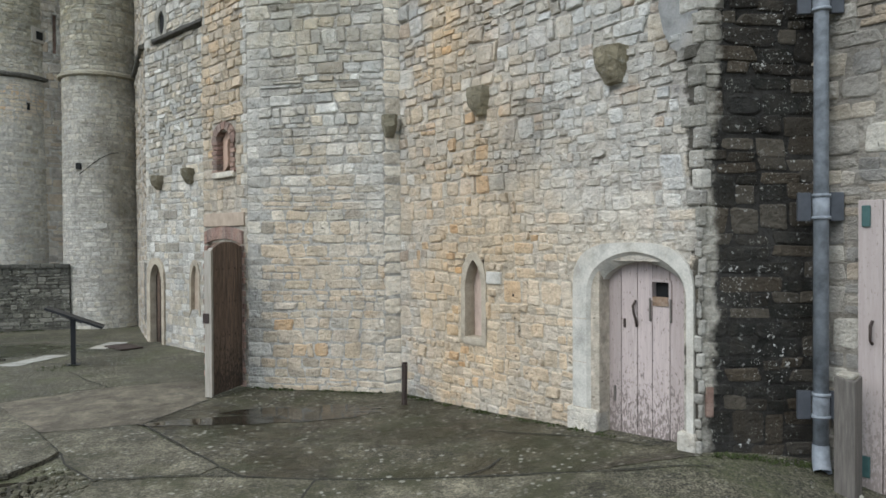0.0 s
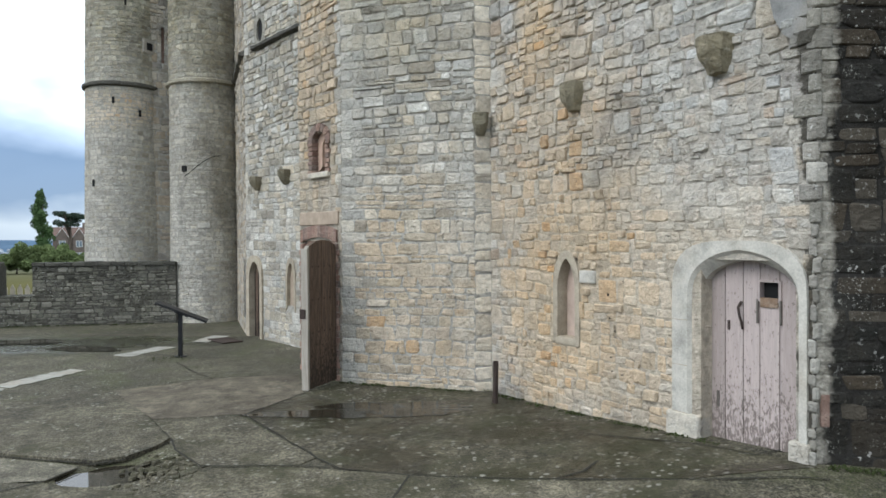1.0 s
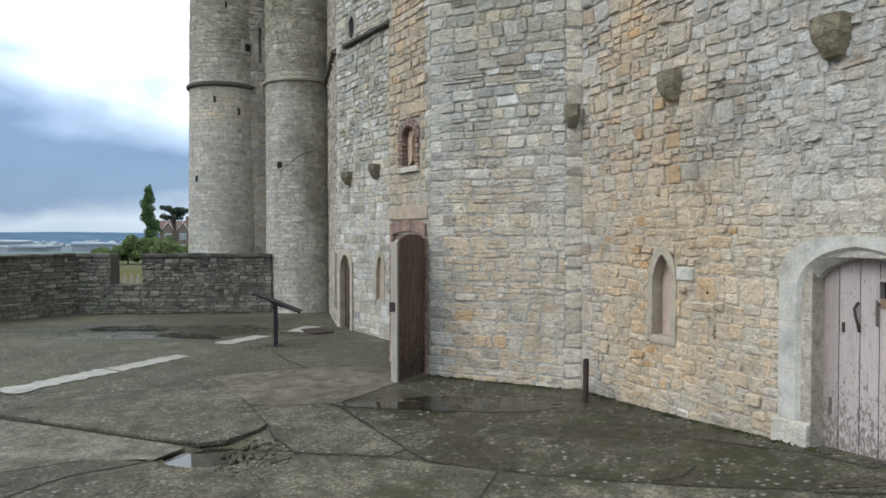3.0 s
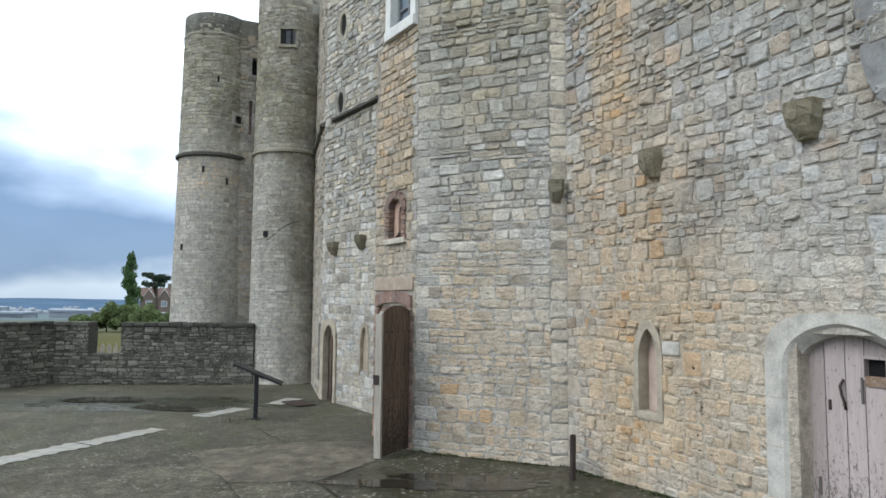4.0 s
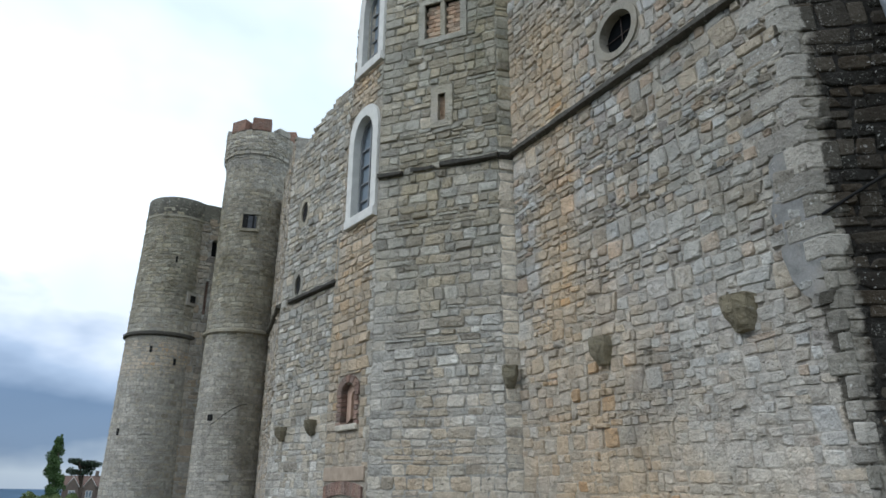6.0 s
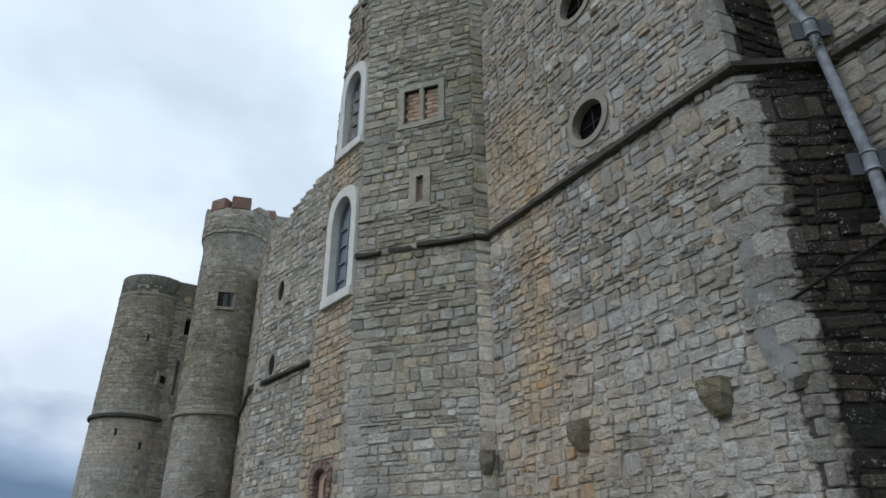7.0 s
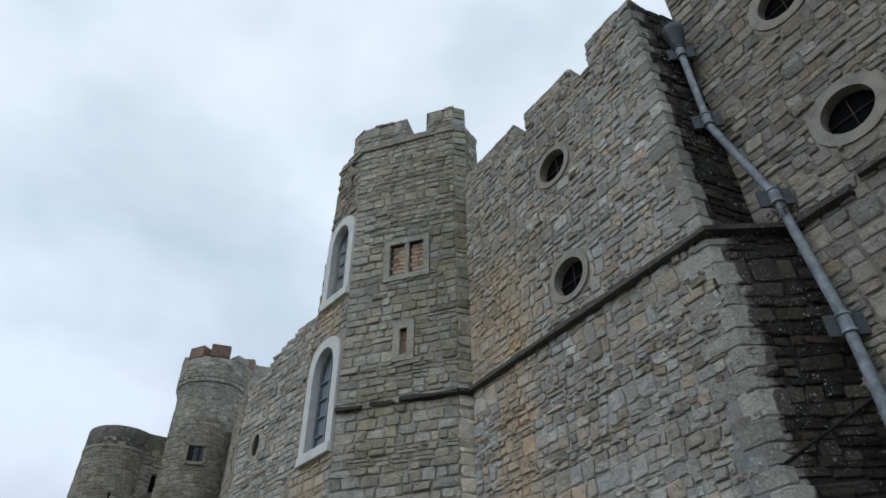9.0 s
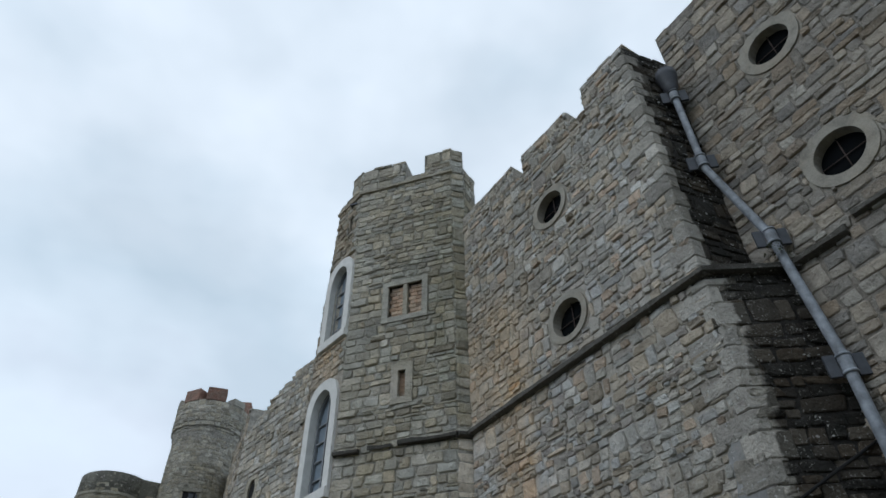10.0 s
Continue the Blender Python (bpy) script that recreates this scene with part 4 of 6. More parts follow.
rc = random.Random(8)
cv, cf = [], []
for i in range(170):
    x, y, s = -1.50 + rc.gauss(0, 0.15), 5.72 + rc.gauss(0, 0.2), rc.uniform(0.008, 0.035)
    n, o, turn = rc.randint(5, 7), len(cv), rc.uniform(0, 6)
    for h, k in ((-0.01, 1.0), (s * 0.35, 0.75)):
        cv += [(x + s * k * math.cos(turn + q * 2 * math.pi / n) * rc.uniform(0.8, 1.2), y + s * k * math.sin(turn + q * 2 * math.pi / n), ground_z(x, y) + h) for q in range(n)]
    cf += [(o + q, o + (q + 1) % n, o + n + (q + 1) % n, o + n + q) for q in range(n)] + [tuple(o + n + q for q in range(n))]
tagged(part("concrete_rubble", mesh("concrete_rubble", cv, cf, M_SLAB), M_SLAB), "loose pale chips of broken concrete beside the puddle", "rubble", kind="stuff")

CRACKS = [
    [(-4.6, 6.88), (-2.75, 6.15), (-2.17, 5.95), (-1.96, 6.01), (-1.80, 6.28), (-1.70, 6.55)],
    [(-2.99, 8.77), (-2.13, 7.34), (-1.70, 6.55), (-1.59, 6.24), (-1.27, 5.76)], [(-0.60, 8.40), (-1.18, 7.43), (-0.31, 5.83), (-0.10, 5.52)],
    [(-1.27, 5.76), (-0.44, 5.66), (-0.10, 5.53), (0.46, 5.285), (1.55, 4.885), (2.47, 4.48), (3.3, 4.2)], [(-2.12, 7.36), (-1.20, 7.42)],
    [(-7.5, 7.6), (-4.5, 8.0), (-3.2, 9.0), (-1.87, 9.50), (-0.77, 9.66)], [(-2.42, 5.55), (-2.26, 5.91), (-2.0, 6.0)], [(0.45, 5.28), (0.36, 5.05), (0.26, 4.7)],
    [(-2.76, 10.84), (-2.3, 10.0), (-1.94, 9.46)], [(-8.4, 11.9), (-5.6, 12.1), (-3.4, 11.7), (-2.2, 11.2)], [(1.55, 4.89), (1.78, 4.96), (1.95, 5.12)],
    [(2.1, 5.9), (2.86, 5.23), (3.12, 4.81), (3.45, 4.9)], [(-3.4, 4.2), (-2.9, 5.2), (-2.42, 5.55)], [(-7.2, 14.6), (-5.0, 14.9), (-3.0, 14.7)]]
for c in CRACKS:
    strip("pavement_crack", c, 0.019, M_CRACK, 0.0125, parent=pavement, rough=0.007)
for p, e, wd in (((-6.6, 6.2), (-5.95, 7.05), 0.46), ((-5.93, 7.08), (-5.33, 7.87), 0.43), ((-5.28, 8.0), (-4.62, 9.30), 0.41), ((-4.60, 9.34), (-4.05, 10.45), 0.36), ((-3.85, 11.6), (-3.35, 12.5), 0.36), ((-2.9, 13.0), (-2.65, 13.8), 0.36)):
    strip("paving_strip", [p, e], wd, M_PAVER, 0.010, parent=pavement, label="pale worn concrete strip", rough=0.006)


def outer_ground():
    verts, faces, rings = [], [], [17, 24, 40, 70, 120, 220, 400, 800, 1600, 3200, 4500]
    n = 64
    for r in rings:
        for i in range(n):
            a = 2 * math.pi * i / n
            z = -3.0 - 14 * smooth((r - 110) / 900)
            verts.append((r * math.sin(a), r * math.cos(a), z + 0.25 * noise.noise(Vector((r * math.sin(a) * 0.05, r * math.cos(a) * 0.05, 1)))))
    verts.append((0, 0, -3.0))
    for k in range(len(rings) - 1):
        faces += [(k * n + i, k * n + (i + 1) % n, (k + 1) * n + (i + 1) % n, (k + 1) * n + i) for i in range(n)]
    faces += [(i, (i + 1) % n, len(verts) - 1) for i in range(n)]
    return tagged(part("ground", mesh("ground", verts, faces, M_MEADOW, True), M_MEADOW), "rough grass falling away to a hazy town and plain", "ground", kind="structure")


outer_ground()


def hill_ridge(name, dist, base, top, a0, a1, seed):
    """A long far hill: front slope, crest and back slope."""
    n, verts, faces = 90, [], []
    for i in range(n + 1):
        a = a0 + (a1 - a0) * i / n
        h = base + (top - base) * (0.75 + 0.45 * noise.noise(Vector((a * 7, seed, 0))) + 0.08 * noise.noise(Vector((a * 60, seed, 3))))
        for d, z in ((dist * 0.8, base), (dist * 0.92, base + (h - base) * 0.6), (dist, h), (dist * 1.15, base)):
            verts.append((d * math.sin(a), d * math.cos(a), z))
    for i in range(n):
        for k in range(3):
            faces.append((4 * i + k, 4 * i + 4 + k, 4 * i + 5 + k, 4 * i + 1 + k))
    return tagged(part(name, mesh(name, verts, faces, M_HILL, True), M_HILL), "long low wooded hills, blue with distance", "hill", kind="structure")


hill_ridge("backdrop", 2600, -20, 22, -2.4, 0.6, 2.0)
hill_ridge("backdrop", 1900, -20, -5, -2.4, 0.6, 5.0)

# ---- main wall with the pink door ----
rnd = random.Random(11)
DOOR = (3.06, 3.90, 0.0, 1.72)
NICHE = (1.20, 1.54, 0.80, 1.70)
OC_LOW, OC_HIGH = (2.13, 7.11), (2.14, 9.10)
OCR = 0.29
B_HOLES = [DOOR, NICHE] + [(x - OCR, x + OCR, z - OCR, z + OCR) for x, z in (OC_LOW, OC_HIGH)]
B_HOLES += [(1.45, 1.68, 10.3, 12), (2.80, 3.14, 10.33, 12)]
DOOR_OUT, NICHE_OUT = arch(3.39, 0.0, 1.22, 1.40, 1.88, 3.1), arch(1.37, 0.76, 0.41, 1.42, 1.78, 1.9)
B_CLEAR = from_outline(DOOR_OUT) + from_outline(NICHE_OUT) + [(1.57, 1.83, 1.42, 1.58)]
B_CLEAR += [h for x, z in (OC_LOW, OC_HIGH) for h in ((x - 0.37, x + 0.37, z - 0.2, z + 0.2), (x - 0.28, x + 0.28, z - 0.31, z + 0.31), (x - 0.18, x + 0.18, z - 0.37, z + 0.37))]
wall_b, LB, st, qu = make_wall("wall_main", FOOT_B, KNEE, -0.1, 10.67, B_HOLES, M_B, M_B_MORTAR, rnd, "tall coursed rubble castle wall, grey and ochre, with crenellated top", clear=B_CLEAR, wide=(0.095, 0.225), high=(0.072, 0.14))
B_STONES = (wall_b, st, qu)


def corbel(wall, x, z, turn=0.0, w=0.25, h=0.32, out=0.22):
    """A projecting bracket stone: square block above, rounded away below."""
    bm = bmesh.new()
    steps, rows = 7, []
    for i in range(steps + 1):
        a = i / steps
        zz = z + h * 0.5 - h * a
        y = -out * (1.0 if a < 0.3 else math.cos((a - 0.3) / 0.7 * 1.25) ** 0.8)
        k = 1 - 0.75 * max(0, a - 0.3) ** 1.3
        rows.append([bm.verts.new((x + sx * w / 2 * k, yy, zz)) for sx, yy in ((-1, 0.05), (-1, y * 0.62), (-0.5, y * 0.90), (0.22, y), (0.85, y * 0.60), (1, 0.05))])
    for a, b in zip(rows, rows[1:]):
        for k in range(5):
            bm.faces.new((a[k], a[k + 1], b[k + 1], b[k])).smooth = False
    bm.faces.new(rows[0][::-1])
    bm.faces.new(rows[-1])
    for v in bm.verts:
        if v.co.y < 0:
            v.co += 0.022 * noise.noise_vector(v.co * 9)
    bmesh.ops.recalc_face_normals(bm, faces=bm.faces)
    return part("corbel", bm, M_CORBEL, wall, "mossy weathered stone corbel")


corbel(wall_b, 3.25, 3.42, w=0.27, h=0.31, out=0.19)
corbel(wall_b, 1.53, 3.39, w=0.25, h=0.29, out=0.18)
part("string_course", ledge_bar(LB + 0.06, 6.46, rnd=rnd, x0=-0.05), M_LEDGE, wall_b, "black-weathered moulded ledge")
part("cement_patch", plate([(4.03, 3.33), (3.91, 3.37), (3.80, 3.46), (3.73, 3.60), (3.68, 3.82), (3.70, 4.0), (3.65, 4.2), (3.71, 4.4), (3.69, 4.62), (3.78, 4.72), (4.03, 4.74)], 0.001, 0.03), M_PATCH, wall_b, "smooth grey cement patch with a curved edge")
part("white_block", box(1.58, 1.81, -0.004, 0.04, 1.44, 1.575, 0.02), M_DRESSED, wall_b, "whitewashed stone block")
cap_row(wall_b, 1.70, 2.78, 10.67, M_B, random.Random(17))
CORNER_TOP = [s for s in courses(random.Random(61), 0.90, 10.67, 10.82, [], wide=(0.16, 0.3), high=(0.07, 0.09), calm=True)[0]]
corner_block = part("merlon_top", box(3.16, 4.045, 0.02, 0.46, 10.66, 10.82), M_B_MORTAR, wall_b)
lay(corner_block, [(x + 3.15, z, w, h) for x, z, w, h in CORNER_TOP], M_B, random.Random(62), 0)
cap_row(wall_b, 3.16, 4.08, 10.83, M_B, random.Random(31))
cap_row(wall_b, 0.0, 1.44, 10.67, M_B, random.Random(5))


def oculus(wall, x, z, r=0.265, ro=0.35):
    """A round window: stone ring, dark glass behind, crossed glazing bars."""
    ring = part("oculus_surround", surround(loop_round(x, z, ro, n=2.1), loop_round(x, z, r), -0.008, 0.14, True, 0.98), M_RING, wall, "round dressed stone window ring")
    part("bedding", surround(loop_round(x, z, ro + 0.03, n=2.4), loop_round(x, z, r + 0.02), 0.018, 0.06, True, rear=0.05), M_RING, ring)
    part("pane", plate(loop_round(x, z, r + 0.03), 0.13), M_BLACKGLASS, ring, "dark leaded glass")
    part("glazing_bar", tube([(x - r, 0.11, z), (x + r, 0.11, z)], 0.008, 6), M_IRON, ring)
    part("glazing_bar", tube([(x, 0.11, z - r), (x, 0.11, z + r)], 0.008, 6), M_IRON, ring)
    return ring


oculus(wall_b, *OC_LOW)
oculus(wall_b, *OC_HIGH)

# the niche: a small blocked pointed light
part("niche_surround", surround(NICHE_OUT, arch(1.37, 0.84, 0.27, 1.40, 1.69, 1.6), 0.006, 0.24), M_NICHE, wall_b, "worn pointed stone niche surround")
part("niche_sill", box(1.19, 1.56, 0.0, 0.30, 0.75, 0.845, 0.03), M_NICHE, wall_b, "worn stone sill")
part("niche_blocking", plate(arch(1.37, 0.80, 0.36, 1.40, 1.72, 1.7), 0.15), M_NICHE_FILL, wall_b, "buff rendered blocking")
# Small black plates paint the shade of holes in the mortar.
rm = random.Random(19)
for i in range(5):
    x, z, s = 2.0 + rm.uniform(-0.05, 0.07), 0.55 + 0.2 * i + rm.uniform(-0.05, 0.05), rm.uniform(0.007, 0.013)
    part("mortar_hole", plate([(x + s * math.cos(k) * rm.uniform(0.7, 1.3), z + 1.3 * s * math.sin(k) * rm.uniform(0.7, 1.3)) for k in (0, 1, 2, 3, 4, 5)], 0.006, 0.02), M_DARK, wall_b)

# the door's stone frame and its door
def four_centred(cx, z0, w, zs, za):
    pts = arch(cx, z0, w, zs, za, 2.35)
    return [(x, z + (0.030 * max(0, 1 - abs(x - cx) / (w * 0.34)) if z > zs else 0)) for x, z in pts]


def chamfer(outer, inner, y0, y1, y2):
    """A sloping band between two like outlines, then a straight reveal."""
    bm = bmesh.new()
    rows = [[bm.verts.new((x, y, z)) for x, z in line] for line, y in ((outer, y0), (inner, y1), (inner, y2))]
    for a, b in zip(rows, rows[1:]):
        for k in range(len(a) - 1):
            bm.faces.new((a[k], a[k + 1], b[k + 1], b[k]))
    bmesh.ops.recalc_face_normals(bm, faces=bm.faces)
    return bm


DOOR_MID, DOOR_IN = four_centred(3.44, 0.0, 1.0, 1.40, 1.775), four_centred(3.45, 0.0, 0.86, 1.40, 1.69)
door_ring = part("door_surround", surround(DOOR_OUT, DOOR_MID, -0.012, 0.02), M_DRESSED, wall_b, "pale limestone door surround with low pointed arch")
part("chamfer", chamfer(DOOR_MID, DOOR_IN, -0.012, 0.085, 0.2), M_DRESSED, door_ring, "chamfered inner edge")
for x0, x1 in ((2.72, 3.06), (3.86, 4.02)):
    part("jamb_foot", box(x0, x1, -0.03, 0.17, 0.0, 0.36, 0.025), M_QUOIN, wall_b, "squared stone jamb foot")
for z in (0.36, 0.78, 1.18):
    part("jamb_joint", box(2.785, 2.94, -0.015, 0.0, z, z + 0.006), M_NICHE, wall_b)

door = tagged(new("door_1"), "low pink-painted plank door with peeling paint and small hatch", "door", kind="structure")
door.matrix_basis = wall_b.matrix_basis @ Matrix.Translation((3.05, 0.17, 0.1))
edge = four_centred(0.40, 0.0, 0.84, 1.32, 1.62)
def arch_top(x):
    return max((z for px, z in edge if abs(px - x) < 0.06), default=1.3)
xs = [-0.02, 0.14, 0.31, 0.46, 0.63, 0.82]
for a, b in zip(xs, xs[1:]):
    ta, tb = arch_top(a + 0.02), arch_top(b - 0.02)
    if a == xs[3]:
        part("board", plate([(a + 0.004, 0.02), (b - 0.004, 0.02), (b - 0.004, 1.30), (a + 0.004, 1.30)], 0.0, 0.04), M_PINK, door)
        part("board", plate([(a + 0.004, 1.44), (b - 0.004, 1.44), (b - 0.004, tb), (a + 0.004, ta)], 0.0, 0.04), M_PINK, door)
    else:
        part("board", plate([(a + 0.004, 0.02), (b - 0.004, 0.02), (b - 0.004, tb), ((a + b) / 2, max(ta, tb)), (a + 0.004, ta)], 0.0, 0.04), M_PINK, door)
# Near-black sheet paints the shade behind the hatch and board gaps.
part("backing", plate([(-0.04, 0.0), (0.84, 0.0), (0.84, 1.66), (-0.04, 1.66)], 0.05, 0.03), M_DARK, door)
hatch = part("hatch_frame", surround([(0.44, 1.28), (0.44, 1.46), (0.65, 1.46), (0.65, 1.28)], [(0.465, 1.30), (0.465, 1.44), (0.625, 1.44), (0.625, 1.30)], -0.012, 0.05, True), M_PINK, door, "small square hatch frame")
part("hatch_board", box(0.47, 0.62, -0.014, 0.0, 1.235, 1.315, 0.004), M_BRICKFILL, door, "bare orange-brown hatch board")
for x in (0.445, 0.645):
    part("hatch_runner", box(x - 0.008, x + 0.008, -0.02, 0.0, 1.10, 1.30, 0.004), M_POST, door)
part("handle", tube([(0.30, -0.01, 1.27), (0.285, -0.035, 1.22), (0.30, -0.04, 1.15), (0.315, -0.035, 1.10), (0.31, -0.01, 1.04)], 0.011, 8), M_IRON, door, "curved iron handle")
part("latch", box(0.17, 0.19, -0.015, 0.0, 1.02, 1.10, 0.004), M_IRON, door, "rusted latch plate")
for z in (0.34,):
    part("worn_patch_plate", box(0.06, 0.085, -0.008, 0.002, z, z + 0.14, 0.003), M_POST, door)

# ---- octagonal stair turret ----
turret = thing("stair_turret", "tall octagonal rubble stair turret with battlements and tall windows", "turret")
SLIT, TWIN = (0.95, 1.08, 7.17, 7.63), (0.72, 1.32, 8.68, 9.34)
T_HOLES = [SLIT, TWIN, (0.93, 1.33, 12.12, 13)]
rnd = random.Random(12)
tf, LT, st, qu = make_wall("front_face", FOOT_T0, FOOT_T1, -0.1, 12.60, T_HOLES, M_T, M_MORTAR, rnd, parent=turret, clear=[(0.85, 1.18, 7.08, 7.74), (0.62, 1.42, 8.58, 9.44)], quoin=(0.25, 0), wide=(0.15, 0.34), high=(0.10, 0.17), calm=True)
T_STONES = (tf, st, qu)
part("string_course", ledge_bar(0.40, 6.42, x0=0.0, rnd=rnd, out=0.06, high=0.10), M_LEDGE, tf, "black-weathered moulded ledge")
part("string_course", ledge_bar(1.0, 6.44, x0=0.52, rnd=rnd, out=0.012, high=0.05), M_LEDGE, tf, "ledge worn back almost flush")
part("string_course", ledge_bar(LT, 6.43, x0=1.0, rnd=rnd, out=0.065, high=0.11), M_LEDGE, tf, "black-weathered moulded ledge")
part("parapet_string", ledge_bar(LT + 0.03, 11.95, x0=-0.03, rnd=rnd, out=0.035, high=0.10), M_T, tf)
for a, b in ((0.0, 0.92), (1.34, LT + 0.03)):
    cap_row(tf, a, b, 12.60, M_T, random.Random(int(a * 10) + 9))
part("slit_surround", surround([(0.84, 7.06), (0.84, 7.76), (1.19, 7.76), (1.19, 7.06)], [(0.955, 7.17), (0.955, 7.63), (1.075, 7.63), (1.075, 7.17)], -0.02, 0.22, True), M_QUOIN, tf, "dressed slit window surround")
part("slit_blocking", box(0.94, 1.09, 0.07, 0.2, 7.15, 7.65), M_BRICKFILL, tf, "brick blocking")
part("twin_surround", surround([(0.62, 8.58), (0.62, 9.44), (1.42, 9.44), (1.42, 8.58)], [(0.72, 8.68), (0.72, 9.34), (1.32, 9.34), (1.32, 8.68)], -0.02, 0.22, True), M_QUOIN, tf, "square two-light window surround")
part("mullion", box(0.98, 1.06, -0.01, 0.2, 8.68, 9.34, 0.015), M_QUOIN, tf, "stone mullion")
for a, b in ((0.72, 0.98), (1.06, 1.32)):
    for i in range(8):
        for j in range(2):
            xa = a + (b - a) * (j + (0.25 if i % 2 else 0)) / 2
            part("brick", box(xa + 0.004, min(xa + (b - a) / 2, b) - 0.004, 0.055, 0.2, 8.69 + i * 0.081, 8.69 + i * 0.081 + 0.07, 0.004), M_BRICKFILL, tf)

# third face, turned back towards the main wall
t3, L3, st, qu = make_wall("side_face", FOOT_T1, (1.76, 8.19), -0.1, 12.64, [], M_T, M_MORTAR, random.Random(13), parent=turret, wide=(0.26, 0.5), high=(0.16, 0.24), calm=True)
T3_STONES = (t3, st, qu)
part("string_course", ledge_bar(L3, 6.44, x0=0.0, rnd=rnd, out=0.07), M_LEDGE, t3)
corbel(t3, 0.08, 3.33, w=0.20, h=0.28, out=0.14)

# ochre face with the tall windows, leaning in slightly as it rises
W1, W2 = (0.72, 5.98, 7.68), (0.80, 8.68, 10.25)
DOORWAY, BRICKWIN = (0.12, 1.02, -0.2, 1.90), (0.42, 0.80, 2.86, 3.42)
def f_left(z):
    return 0.0 if z < 4.6 else 0.045 * (z - 4.6) * 1.25
F_HOLES = [DOORWAY, BRICKWIN, (W1[0] - 0.30, W1[0] + 0.30, W1[1], W1[2]), (W2[0] - 0.28, W2[0] + 0.28, W2[1], W2[2])]
F_HOLES += [(0.86, 0.98, 11.1, 11.5)] + [(-1, f_left(z + 0.8), z, z + 0.8) for z in (5.0, 5.8, 6.6, 7.4, 8.2, 9.0, 9.8, 10.6, 11.4)]
F_CLEAR = [(0.02, 1.14, -0.2, 2.28), (0.30, 0.92, 2.74, 3.54), (W1[0] - 0.48, W1[0] + 0.46, 5.80, 7.86), (W2[0] - 0.46, W2[0] + 0.40, 8.5, 10.42)]
ff, LF, st, qu = make_wall("ochre_face", FOOT_F, FOOT_T0, -0.1, 12.1, F_HOLES, M_F, M_MORTAR_OCHRE, random.Random(14), parent=turret, clear=F_CLEAR, wide=(0.14, 0.30), high=(0.10, 0.16), calm=True, left=f_left, quoin=(0, 0.12))
F_STONES = (ff, st, qu)
part("string_course", ledge_bar(LF, 11.92, x0=0.42, rnd=rnd, out=0.035, high=0.10), M_F, ff)
cap_row(ff, 0.45, LF - 0.36, 12.1, M_OLD, random.Random(6))
ff_top = part("merlon", box(LF - 0.36, LF + 0.015, 0.02, 0.5, 12.09, 12.60), M_MORTAR, ff, "corner merlon of grey rubble")
lay(ff_top, [(x + LF - 0.36, z, w, h) for x, z, w, h in courses(random.Random(63), 0.375, 12.1, 12.60, [], wide=(0.14, 0.24), calm=True)[0]], M_T, random.Random(64), 0)
cap_row(ff, LF - 0.36, LF + 0.01, 12.60, M_T, random.Random(65))


def tall_window(face, cx, z0, z1, w):
    """A tall arched window: white surround, metal casement with bars, glass."""
    win = part("window", surround(arch(cx, z0 - 0.16, w + 0.30, z1 - 0.40, z1 + 0.17, 2.6), arch(cx, z0, w, z1 - 0.45, z1, 2.1), -0.03, 0.17), M_PLASTER, face, "tall arched window with white plaster surround")
    part("pane", plate(arch(cx, z0, w + 0.04, z1 - 0.45, z1 + 0.02, 2.1), 0.15), M_GLASS, win, "glass with the sky's reflection tinted into its colour")
    part("window_sill", box(cx - w / 2 - 0.14, cx + w / 2 + 0.14, -0.06, 0.16, z0 - 0.16, z0, 0.015), M_PLASTER, win)
    part("window_frame", surround(arch(cx, z0, w, z1 - 0.45, z1, 2.1), arch(cx, z0 + 0.05, w - 0.09, z1 - 0.45, z1 - 0.05, 2.1), 0.10, 0.15, rear=0.15), M_WINFRAME, win)
    part("glazing_bar", box(cx - 0.018, cx + 0.018, 0.11, 0.15, z0, z1), M_WINFRAME, win)
    n = 5
    for i in range(1, n):
        z = z0 + (z1 - z0 - 0.2) * i / n
        part("glazing_bar", box(cx - w / 2, cx + w / 2, 0.115, 0.15, z - 0.012, z + 0.012), M_WINFRAME, win)
    return win


tall_window(ff, W1[0], W1[1], W1[2], 0.58)
tall_window(ff, W2[0], W2[1], W2[2], 0.52)
# Black sheet painted as the darkness behind the slit.
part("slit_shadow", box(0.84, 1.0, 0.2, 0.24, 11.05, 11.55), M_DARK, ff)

# brick-edged little window over the doorway
def brick_jamb(face, x0, x1, z0, z1, n, y0=-0.01, y1=0.16):
    for i in range(n):
        a, b = z0 + (z1 - z0) * i / n, z0 + (z1 - z0) * (i + 1) / n
        k = 0.03 if i % 2 else 0.0
        part("brick", box(x0 + (k if x0 < 0.5 else 0), x1 - (0 if x0 < 0.5 else k), y0, y1, a + 0.005, b - 0.005, 0.005), M_BRICK, face)


brick_jamb(ff, 0.30, 0.44, 2.84, 3.30, 7)
brick_jamb(ff, 0.80, 0.91, 2.84, 3.30, 7)
for i in range(7):
    a0, a1 = math.pi * (1 - i / 7), math.pi * (1 - (i + 1) / 7)
    quad = [(0.61 + r * math.cos(a) * 1.02, 3.28 + r * math.sin(a) * 0.85) for r, a in ((0.19, a0 - 0.03), (0.31, a0 - 0.03), (0.31, a1 + 0.03), (0.19, a1 + 0.03))]
    part("brick", plate(quad, -0.012, 0.16), M_BRICK, ff)
